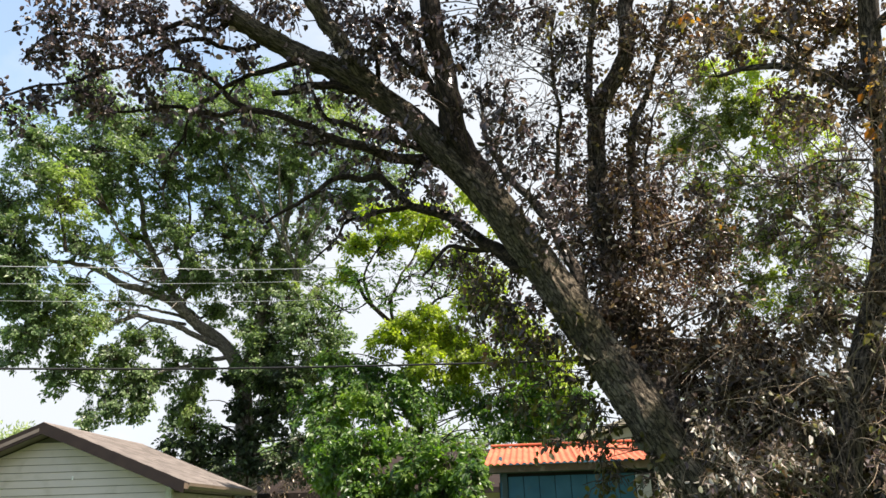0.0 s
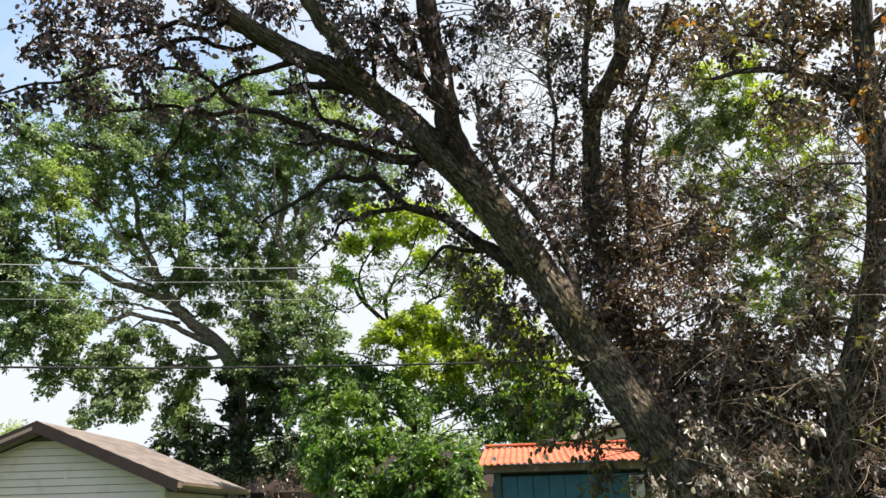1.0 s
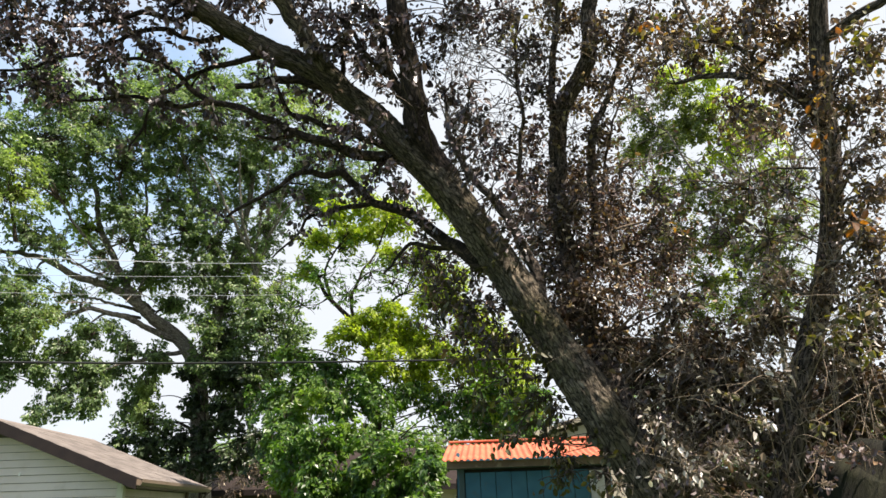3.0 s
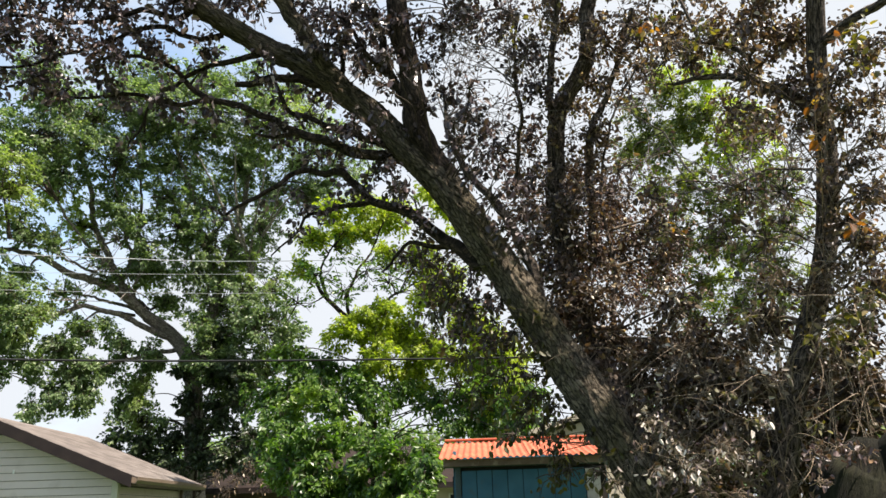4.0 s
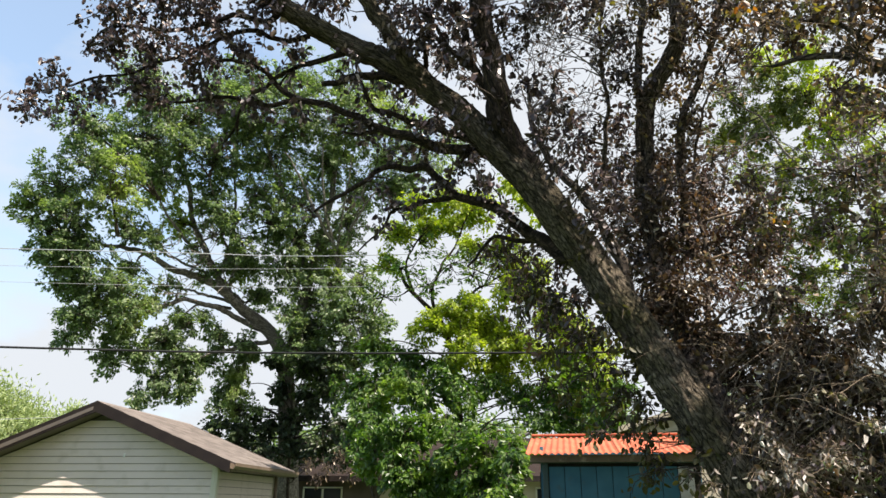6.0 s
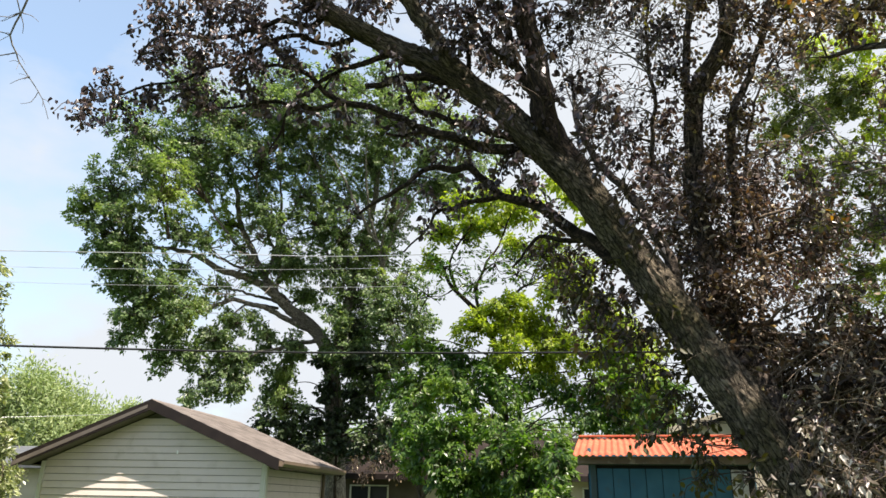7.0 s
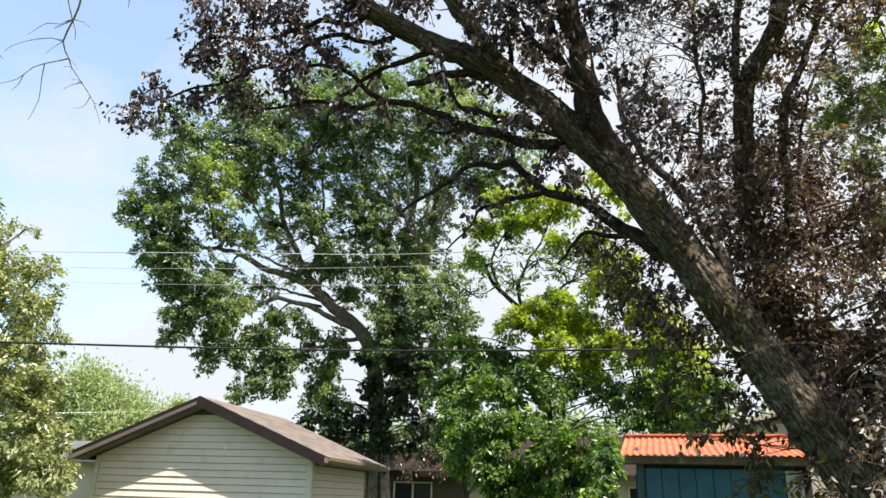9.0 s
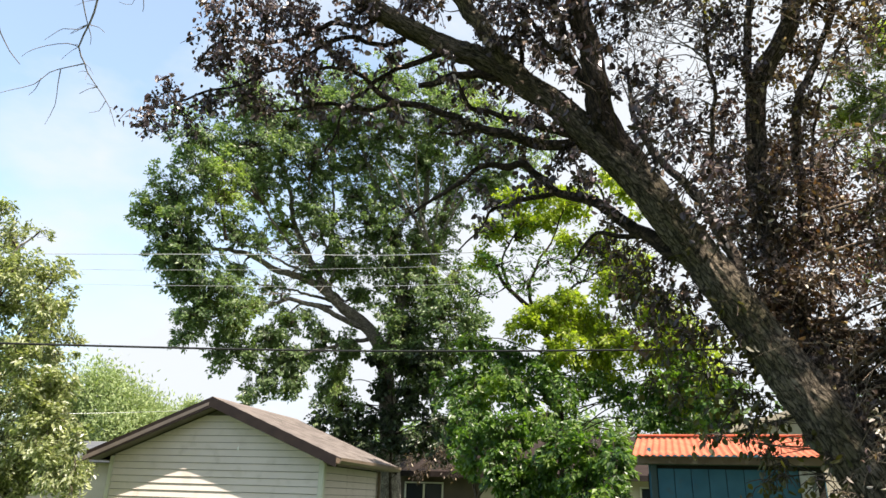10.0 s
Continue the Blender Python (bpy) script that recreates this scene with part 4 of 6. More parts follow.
    upper_left = [(-2.19, 4.48, 4.17, 0.16), (-1.99, 4.54, 4.26, 0.16), (-2.16, 4.70, 4.52, 0.11), (-1.82, 4.66, 4.42, 0.12), (-1.70, 4.26, 4.83, 0.25), (-1.39, 4.38, 4.92, 0.28), (-1.74, 4.47, 4.66, 0.19), (-1.43, 4.43, 4.62, 0.23),
                  (-1.09, 4.47, 4.97, 0.26), (-1.10, 4.43, 4.54, 0.22), (-1.51, 4.60, 4.41, 0.15), (-0.84, 4.55, 4.77, 0.16), (-0.68, 4.41, 5.09, 0.22), (-1.70, 4.30, 5.17, 0.24), (-1.18, 4.42, 5.35, 0.29), (-1.04, 4.80, 4.50, 0.12), (-1.37, 4.60, 4.29, 0.10)]
    # the widest clumps, above the view, are added to cast shade
    upper_mid = [(-0.30, 4.51, 5.30, 0.21), (0.34, 4.59, 5.26, 0.16), (0.54, 4.28, 5.01, 0.18), (0.67, 4.30, 4.76, 0.16), (0.79, 4.46, 5.24, 0.17), (1.17, 4.35, 4.78, 0.13), (1.26, 4.16, 5.01, 0.16), (1.68, 4.52, 5.49, 0.21), (1.52, 4.80, 4.39, 0.13),
                 (1.72, 4.87, 4.66, 0.18), (2.04, 5.03, 4.51, 0.20), (1.65, 4.83, 4.13, 0.14), (1.95, 4.46, 5.47, 0.23), (2.08, 4.47, 5.13, 0.20), (2.18, 4.50, 4.78, 0.19), (2.27, 4.92, 4.63, 0.17), (2.36, 5.19, 4.37, 0.21), (0.22, 4.17, 5.40, 0.32), (1.31, 4.12, 5.57, 0.33)]
    between = [(0.42, 4.33, 4.80, 0.12), (0.24, 4.47, 5.28, 0.14), (-0.10, 4.51, 5.22, 0.13), (0.60, 4.10, 5.02, 0.15), (0.86, 4.41, 4.84, 0.11), (1.07, 4.15, 4.92, 0.12), (1.04, 4.38, 4.55, 0.09), (1.40, 4.63, 4.72, 0.13), (-0.45, 4.53, 4.77, 0.11), (0.10, 4.74, 4.59, 0.09), (0.37, 4.79, 4.60, 0.09), (0.65, 4.49, 4.29, 0.08), (0.47, 4.88, 4.20, 0.07), (1.39, 4.15, 5.20, 0.14), (1.16, 4.28, 4.33, 0.07), (0.55, 4.24, 4.80, 0.13), (0.71, 4.46, 4.72, 0.11), (0.43, 4.21, 4.97, 0.13), (0.80, 4.34, 4.99, 0.12), (0.27, 4.33, 4.81, 0.10), (-0.03, 4.41, 4.74, 0.06), (0.03, 4.37, 4.67, 0.04)]
    between += [(0.44, 4.17, 4.22, 0.07), (0.61, 4.21, 4.12, 0.08), (0.74, 4.24, 4.03, 0.08), (0.88, 4.27, 3.83, 0.08), (1.00, 4.32, 3.69, 0.08), (0.67, 4.34, 3.98, 0.08), (0.51, 4.31, 4.08, 0.07), (0.79, 4.07, 4.11, 0.07), (1.11, 4.32, 3.52, 0.07), (0.58, 3.75, 4.28, 0.07), (0.72, 3.72, 4.11, 0.07), (0.89, 3.54, 4.14, 0.06), (0.74, 3.61, 4.27, 0.07)]
    between += [(1.32, 3.98, 3.93, 0.09), (1.46, 4.05, 3.74, 0.10), (1.55, 4.06, 3.54, 0.10), (1.62, 4.07, 3.34, 0.10), (1.74, 4.06, 3.24, 0.10), (1.32, 3.84, 4.07, 0.09), (1.49, 3.97, 3.97, 0.10), (1.67, 4.03, 3.62, 0.11), (1.31, 3.71, 4.18, 0.09), (1.60, 4.03, 3.79, 0.10), (1.81, 4.06, 3.43, 0.10), (1.22, 3.82, 3.96, 0.06)]
    # the last, widest clump is out of view, added for its shade
    upper_right = [(2.68, 4.89, 4.29, 0.17), (2.68, 4.53, 4.44, 0.17), (2.61, 4.10, 5.07, 0.20), (2.96, 4.11, 5.27, 0.22), (2.74, 4.51, 4.95, 0.14), (2.42, 4.34, 5.41, 0.18), (2.68, 4.82, 4.92, 0.14), (2.88, 4.12, 4.86, 0.12), (2.28, 4.15, 5.75, 0.36)]
    dense = [(2.48, 4.81, 3.88, 0.24), (2.98, 4.92, 4.09, 0.23), (3.14, 4.64, 3.76, 0.19), (2.64, 5.00, 3.58, 0.27), (3.05, 4.97, 3.62, 0.26), (3.23, 4.69, 3.44, 0.19), (2.39, 5.04, 3.42, 0.18), (2.54, 4.70, 3.07, 0.23), (2.62, 4.68, 2.76, 0.18), (3.00, 4.37, 2.93, 0.18),
             (2.88, 4.36, 2.59, 0.20), (3.06, 4.13, 2.60, 0.19), (2.78, 4.57, 2.37, 0.20), (2.76, 4.01, 2.25, 0.18), (2.99, 3.92, 2.28, 0.18), (2.30, 4.74, 2.94, 0.16), (2.43, 4.71, 2.60, 0.13), (2.29, 5.29, 4.02, 0.18), (2.36, 5.14, 3.70, 0.16)]
    behind = [(2.64, 5.61, 4.07, 0.25), (3.07, 5.77, 3.70, 0.28), (3.33, 5.59, 3.42, 0.25), (2.66, 5.40, 3.14, 0.23), (3.21, 5.33, 2.84, 0.24), (2.76, 5.19, 2.70, 0.22), (2.50, 5.71, 4.52, 0.20), (3.68, 5.53, 3.64, 0.22), (3.35, 5.63, 4.17, 0.26), (2.96, 5.58, 4.49, 0.22), (3.52, 5.07, 2.78, 0.20)]
    # below 3.2 m the leaves take the brown darkened for shade
    foliage(t, lines, [c for c in behind if c[2] < 3.2], 19, 4600, 0.05, 0.032, LEAF_SHADED, TWIG, droop=0.7, twigs=18, nodes=4, scatter=0.06, swell=1.5, fold=0.55, vary=0.5)
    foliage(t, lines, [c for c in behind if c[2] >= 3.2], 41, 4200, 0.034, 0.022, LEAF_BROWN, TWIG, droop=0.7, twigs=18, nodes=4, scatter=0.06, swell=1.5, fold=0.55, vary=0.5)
    bare = [(1.76, 4.49, 5.11, 0.22), (1.93, 4.76, 4.92, 0.23), (1.66, 4.73, 4.77, 0.17), (2.21, 4.66, 5.06, 0.18), (2.02, 4.93, 4.65, 0.18), (1.41, 4.65, 5.01, 0.14), (2.62, 4.81, 4.46, 0.18), (2.89, 4.31, 4.61, 0.16), (2.12, 4.46, 5.41, 0.20), (1.46, 4.26, 5.05, 0.18), (2.57, 5.09, 4.39, 0.18), (3.17, 4.68, 4.12, 0.20), (1.71, 4.94, 4.46, 0.17), (3.05, 4.31, 5.29, 0.21)]
    bare = [(x + pick.uniform(-1, 1) * r * 1.3, y + pick.uniform(-1, 1) * r, z + pick.uniform(-1, 1) * r * 1.3, r) for x, y, z, r in bare for _ in range(6)]
    foliage(t, lines, bare, 20, 150, 0.03, 0.018, LEAF_BROWN, TWIG_GREY, droop=0.3, twigs=7, twig_r=0.0026, branch_r=0.006, scatter=0.05, swell=1.7)
    hanging = [(1.44, 4.79, 3.11, 0.14), (1.59, 4.73, 2.92, 0.13), (1.34, 4.90, 2.96, 0.11), (1.72, 4.71, 2.68, 0.12), (1.54, 4.72, 2.59, 0.11), (1.78, 4.66, 2.42, 0.12), (1.68, 4.87, 2.31, 0.11), (1.89, 4.55, 2.19, 0.12), (2.07, 4.48, 1.76, 0.10), (2.12, 4.62, 2.20, 0.10), (1.55, 5.07, 2.45, 0.09), (1.79, 4.76, 2.02, 0.05), (2.06, 4.67, 2.08, 0.06), (2.11, 4.54, 1.96, 0.06), (1.66, 4.44, 3.21, 0.09), (1.80, 4.49, 3.06, 0.09), (1.85, 4.37, 2.83, 0.10), (1.91, 4.31, 2.62, 0.09), (2.01, 4.39, 2.44, 0.09), (1.77, 4.43, 2.68, 0.09), (1.18, 4.93, 3.37, 0.07), (0.99, 4.79, 3.87, 0.07), (1.72, 4.34, 2.00, 0.06),
               (2.10, 4.34, 1.86, 0.06)]
    hanging += [(1.95, 4.48, 2.01, 0.05), (2.01, 4.41, 1.89, 0.06), (2.07, 4.33, 1.78, 0.07), (2.19, 4.20, 2.01, 0.06), (2.26, 4.12, 1.88, 0.06), (1.92, 4.59, 2.11, 0.05), (2.16, 4.07, 1.75, 0.07), (2.20, 3.94, 1.67, 0.06), (2.05, 4.33, 1.99, 0.05)]
    hanging += [(1.98, 4.43, 2.26, 0.07), (2.02, 4.37, 2.18, 0.07), (1.91, 4.46, 2.30, 0.07), (1.96, 4.35, 2.10, 0.06), (2.04, 4.26, 2.07, 0.05), (1.90, 4.55, 2.42, 0.07)]
    sprigs = []
    for l in lines[2:4] + lines[5:16]:
        for i in range(3, len(l), 5):
            q = l[i] + np.array([pick.uniform(-0.1, 0.1), pick.uniform(-0.15, 0.15), pick.uniform(-0.12, 0.1)])
            sprigs.append((*q, pick.uniform(0.06, 0.13)))
    foliage(t, lines, sprigs, 17, 2300, 0.044, 0.03, LEAF_MAUVE, TWIG, droop=0.8, twigs=5, scatter=0.05, swell=1.2, branch_r=0.003, twig_r=0.003, fold=0.55, vary=0.5)
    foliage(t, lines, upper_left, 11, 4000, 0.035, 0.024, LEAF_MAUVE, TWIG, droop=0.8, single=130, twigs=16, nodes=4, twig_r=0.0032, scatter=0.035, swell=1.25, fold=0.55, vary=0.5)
    foliage(t, lines, upper_mid, 12, 2700, 0.041, 0.027, LEAF_MAUVE, TWIG, droop=0.8, twigs=16, nodes=4, twig_r=0.0032, scatter=0.045, swell=1.4, fold=0.55, vary=0.5)
    foliage(t, lines, between, 18, 2600, 0.043, 0.029, LEAF_MAUVE, TWIG, droop=0.8, twigs=14, nodes=4, scatter=0.045, swell=1.4, branch_r=0.006, twig_r=0.0035, fold=0.55, vary=0.5)
    foliage(t, lines, upper_right, 13, 6600, 0.034, 0.022, LEAF_VINE, TWIG, droop=0.8, twigs=16, nodes=4, twig_r=0.0032, scatter=0.045, swell=1.4, fold=0.55, vary=0.5)
    # same split by height: shade-darkened brown low, plain brown above
    foliage(t, lines, [c for c in dense if c[2] < 3.2], 14, 3400, 0.042, 0.028, LEAF_SHADED, TWIG, droop=0.7, twigs=22, nodes=4, scatter=0.06, swell=1.5, fold=0.55, vary=0.5)
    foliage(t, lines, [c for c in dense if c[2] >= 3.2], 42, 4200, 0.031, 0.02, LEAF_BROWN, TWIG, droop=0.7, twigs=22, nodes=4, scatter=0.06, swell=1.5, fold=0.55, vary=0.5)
    foliage(t, lines, dense, 24, 2000, 0.042, 0.02, LEAF_DRY, VINE, droop=0.5, twigs=20, nodes=4, twig_r=0.0024, scatter=0.07, swell=1.55, fold=0.9, vary=0.6)
    foot = [(2.41, 3.71, 2.00, 0.08), (2.48, 3.69, 1.86, 0.09), (2.36, 3.40, 1.71, 0.08), (2.51, 3.33, 1.85, 0.08), (2.42, 3.42, 1.60, 0.08), (2.26, 3.60, 1.67, 0.07), (2.53, 3.28, 1.59, 0.07), (2.24, 3.69, 1.86, 0.05)]
    foliage(t, lines, foot, 25, 2800, 0.034, 0.016, LEAF_BROWN, VINE, droop=0.9, twigs=18, twig_r=0.002, scatter=0.07, swell=1.5, branch_r=0.003, fold=0.8, vary=0.6)
    # small pale clumps painted as bright glints low in the thicket
    glint_clumps = [(2.28, 3.49, 1.95, 0.04), (2.46, 3.67, 1.87, 0.05), (2.36, 3.41, 1.76, 0.04), (2.33, 3.34, 1.68, 0.03), (2.50, 3.32, 1.84, 0.03), (2.52, 3.49, 2.01, 0.02), (2.55, 3.20, 1.74, 0.03), (2.10, 3.74, 1.67, 0.04), (2.85, 4.08, 2.44, 0.03), (2.90, 3.43, 2.31, 0.03), (2.73, 4.13, 2.57, 0.03)]
    glint_clumps += [(2.14, 3.41, 1.97, 0.04), (2.11, 3.10, 1.75, 0.04), (2.09, 3.00, 1.70, 0.04), (2.15, 2.83, 1.76, 0.04), (2.21, 2.79, 1.74, 0.03), (2.14, 3.19, 1.84, 0.04), (2.37, 2.62, 2.06, 0.03), (2.30, 3.05, 2.08, 0.03), (2.02, 3.16, 1.70, 0.04), (2.29, 2.71, 1.88, 0.03)]
    foliage(t, lines, glint_clumps, 38, 6000, 0.03, 0.016, LEAF_GLINT, VINE, droop=0.8, twigs=8, twig_r=0.0015, scatter=0.05, swell=1.5, branch_r=0.002, fold=0.6, vary=0.5)
    veil = [(1.35, 5.09, 3.42, 0.13), (1.55, 5.07, 3.28, 0.14), (1.44, 5.21, 3.14, 0.12), (1.58, 4.71, 2.96, 0.13), (1.53, 4.84, 2.78, 0.12), (1.74, 4.82, 2.75, 0.11), (1.26, 4.87, 3.57, 0.11), (1.15, 5.19, 3.50, 0.09), (1.40, 4.80, 3.38, 0.10), (1.67, 4.93, 3.30, 0.11), (1.80, 4.93, 3.08, 0.12), (1.57, 4.94, 3.02, 0.11), (1.74, 4.52, 2.66, 0.10), (1.32, 4.85, 3.17, 0.09), (1.26, 4.94, 3.45, 0.09)]
    veil += [(1.74, 4.49, 2.94, 0.07), (1.72, 4.59, 2.81, 0.08), (1.83, 4.52, 2.71, 0.07), (1.88, 4.48, 2.55, 0.07), (1.93, 4.43, 2.40, 0.06), (1.79, 4.61, 2.64, 0.08), (1.66, 4.51, 2.98, 0.06), (1.85, 4.56, 2.50, 0.07)]
    foliage(t, lines, veil, 26, 2000, 0.042, 0.024, LEAF_BROWN, TWIG, droop=0.9, twigs=18, twig_r=0.0025, scatter=0.08, swell=1.6, branch_r=0.004, fold=0.6, vary=0.5)
    fur = []
    for l, wide in zip(lines[-5:], (0.1, 0.05, 0.05, 0.03, 0.03)):
        for i in range(2, len(l), 4):
            q = l[i] + np.array([pick.uniform(-1, 1), pick.uniform(-1.3, 0.2), pick.uniform(-0.5, 0.5)]) * wide * 1.3
            fur.append((*q, pick.uniform(0.05, 0.1)))
    foliage(t, lines, fur, 27, 2600, 0.04, 0.025, LEAF_VINE, VINE, droop=0.8, twigs=7, twig_r=0.0018, scatter=0.05, swell=1.3, branch_r=0.002, fold=0.6, vary=0.5)
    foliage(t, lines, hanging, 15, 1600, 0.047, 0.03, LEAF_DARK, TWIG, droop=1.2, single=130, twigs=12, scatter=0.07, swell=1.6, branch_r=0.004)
    # unseen clumps added overhead, out towards the sun, to throw dappled shade
    over = [(*(main[int(q * (len(main) - 1))] + np.array(SUN_DIR) * d + (e, 0, 0)), 0.5) for q, d, e in ((0.57, 3.7, 0.2), (0.62, 4.3, 0.1), (0.6, 3.8, -0.2), (0.68, 3.3, 0.2), (0.78, 3.6, 0), (0.9, 3.2, 0), (0.56, 4.4, 0.3))]
    foliage(t, lines, over, 16, 1900, 0.055, 0.042, LEAF_BROWN, TWIG, droop=0.6, twigs=14, scatter=0.1, swell=1.0, branch_r=0.004, fold=0.55, vary=0.5)


build_leaning_tree()


# ---- vine-hung tree beside it ----
def build_right_tree():
    t = tree_base("vine_hung_tree", 3.11, 3.80, "upright tree hung with dry vines and browning leaves")
    lines = tree_limbs(t, BARK_VINED, [
        ([(3.11, 3.80, -0.05), (3.14, 3.79, 1.36), (3.25, 3.77, 1.71), (3.35, 3.71, 2.11), (3.50, 3.62, 2.53), (3.63, 3.50, 2.96), (3.66, 3.38, 3.32), (3.63, 3.24, 3.74), (3.56, 3.11, 4.13), (3.51, 2.99, 4.44), (3.45, 2.82, 4.84)], 0.105, 0.056),
        ([(3.59, 3.21, 3.85), (3.51, 3.22, 4.06), (3.39, 3.31, 4.20), (3.26, 3.36, 4.30), (3.17, 3.45, 4.39), (3.01, 3.61, 4.45), (2.86, 3.73, 4.44)], 0.05, 0.012),
        ([(3.20, 3.43, 4.38), (3.27, 3.33, 4.42), (3.16, 3.39, 4.56), (3.00, 3.47, 4.63)], 0.03, 0.01),
        ([(3.53, 3.01, 4.37), (3.54, 2.82, 4.38), (3.55, 2.65, 4.36), (3.59, 2.41, 4.33)], 0.035, 0.025),
        ([(3.60, 3.35, 3.63), (3.55, 3.74, 3.82), (3.50, 4.06, 3.83), (3.40, 4.25, 4.12)], 0.011, 0.003),
    ], sides=22, rough=0.1)
    # inner clumps in the brown that has shade in its colour
    mass = [(3.44, 3.9, 2.72, 0.16), (3.1, 3.95, 2.26, 0.18), (3.0, 3.95, 2.02, 0.18), (2.82, 4.15, 1.99, 0.17), (3.62, 3.45, 2.46, 0.18), (3.6, 3.45, 2.15, 0.18), (2.75, 4.0, 1.75, 0.14), (3.3, 3.75, 1.9, 0.16)]
    foliage(t, lines, mass, 40, 4200, 0.045, 0.03, LEAF_SHADED, TWIG, droop=0.7, twigs=20, nodes=4, scatter=0.06, swell=1.5, fold=0.55, vary=0.5)
    # the two widest clumps stand above the view, added to shade the tree
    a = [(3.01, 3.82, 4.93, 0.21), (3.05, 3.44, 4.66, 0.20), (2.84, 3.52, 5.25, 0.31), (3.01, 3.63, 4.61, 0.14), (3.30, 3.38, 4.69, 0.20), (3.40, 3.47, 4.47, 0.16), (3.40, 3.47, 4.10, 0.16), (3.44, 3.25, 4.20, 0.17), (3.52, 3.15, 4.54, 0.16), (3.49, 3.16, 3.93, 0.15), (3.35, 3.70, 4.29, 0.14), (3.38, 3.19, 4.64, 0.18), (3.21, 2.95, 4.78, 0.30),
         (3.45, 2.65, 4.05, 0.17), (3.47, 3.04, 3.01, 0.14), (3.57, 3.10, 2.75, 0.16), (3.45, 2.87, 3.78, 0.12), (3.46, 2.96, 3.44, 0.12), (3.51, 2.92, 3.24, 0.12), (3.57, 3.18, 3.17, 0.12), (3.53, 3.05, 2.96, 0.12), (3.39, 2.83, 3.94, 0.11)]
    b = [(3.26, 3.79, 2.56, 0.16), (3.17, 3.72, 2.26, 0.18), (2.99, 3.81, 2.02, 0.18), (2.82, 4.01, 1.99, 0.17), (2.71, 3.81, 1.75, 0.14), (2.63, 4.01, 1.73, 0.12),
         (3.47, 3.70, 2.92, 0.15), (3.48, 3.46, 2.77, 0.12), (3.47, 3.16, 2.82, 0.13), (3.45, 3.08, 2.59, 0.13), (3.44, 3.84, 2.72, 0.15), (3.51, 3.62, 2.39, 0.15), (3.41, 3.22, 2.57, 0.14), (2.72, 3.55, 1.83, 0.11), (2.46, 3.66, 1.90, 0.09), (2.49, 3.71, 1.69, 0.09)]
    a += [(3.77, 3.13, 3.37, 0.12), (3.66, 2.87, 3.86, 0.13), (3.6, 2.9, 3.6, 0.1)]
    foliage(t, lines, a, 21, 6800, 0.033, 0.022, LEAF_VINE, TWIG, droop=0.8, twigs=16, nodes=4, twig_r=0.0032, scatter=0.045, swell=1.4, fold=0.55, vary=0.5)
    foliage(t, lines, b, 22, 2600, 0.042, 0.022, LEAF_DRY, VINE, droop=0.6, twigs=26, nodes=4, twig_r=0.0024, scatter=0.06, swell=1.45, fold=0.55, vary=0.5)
    # backing clumps, coloured dark for the shade behind the thicket
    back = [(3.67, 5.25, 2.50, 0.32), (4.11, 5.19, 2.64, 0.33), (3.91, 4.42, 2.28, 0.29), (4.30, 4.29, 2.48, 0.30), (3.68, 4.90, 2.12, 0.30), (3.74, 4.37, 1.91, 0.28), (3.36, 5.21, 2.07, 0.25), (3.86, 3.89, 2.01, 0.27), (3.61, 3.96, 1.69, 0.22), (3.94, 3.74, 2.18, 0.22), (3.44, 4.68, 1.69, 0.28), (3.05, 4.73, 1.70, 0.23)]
    foliage(t, lines, back, 29, 6000, 0.05, 0.032, LEAF_SHADED, TWIG, droop=0.7, twigs=20, nodes=5, twig_r=0.003, scatter=0.07, swell=1.4, branch_r=0.005, fold=0.5, vary=0.5)
    cover = [(2.82, 3.01, 1.77, 0.06), (2.86, 2.89, 1.79, 0.06), (2.88, 2.79, 1.75, 0.06), (2.65, 2.83, 1.63, 0.04)]
    foliage(t, lines, cover, 30, 6000, 0.03, 0.019, LEAF_BROWN, VINE, droop=0.8, twigs=12, twig_r=0.002, scatter=0.05, swell=1.4, branch_r=0.003, fold=0.6, vary=0.5)
    bare = [(3.27, 3.99, 3.92, 0.18), (3.55, 3.88, 3.75, 0.18), (3.48, 3.55, 3.38, 0.17), (3.51, 3.02, 3.45, 0.16), (3.58, 3.37, 3.85, 0.16), (3.59, 3.31, 2.75, 0.16), (3.48, 3.61, 2.99, 0.15)]
    pick = random.Random(31)
    bare = [(x + pick.uniform(-1, 1) * r * 1.3, y + pick.uniform(-1, 1) * r, z + pick.uniform(-1, 1) * r * 1.3, r) for x, y, z, r in bare for _ in range(6)]
    foliage(t, lines, bare, 23, 200, 0.03, 0.018, LEAF_BROWN, TWIG_GREY, droop=0.3, twigs=7, twig_r=0.0026, branch_r=0.005, scatter=0.05, swell=1.7)
    gilt = [(2.58, 2.22, 3.46, 0.04), (2.56, 2.26, 3.33, 0.03), (2.57, 2.29, 3.18, 0.04), (2.55, 2.27, 3.10, 0.04), (2.55, 2.21, 2.66, 0.05), (2.60, 2.21, 2.69, 0.04), (2.60, 2.09, 3.59, 0.04), (2.40, 3.23, 3.04, 0.04), (2.12, 2.84, 4.15, 0.05), (2.17, 2.86, 4.09, 0.05)]
    foliage(t, lines, gilt, 24, 1500, 0.038, 0.025, LEAF_GOLD, VINE, droop=0.8, twigs=6, nodes=3, twig_r=0.002, branch_r=0.003, scatter=0.03, swell=1.3, fold=0.4, vary=0.5)
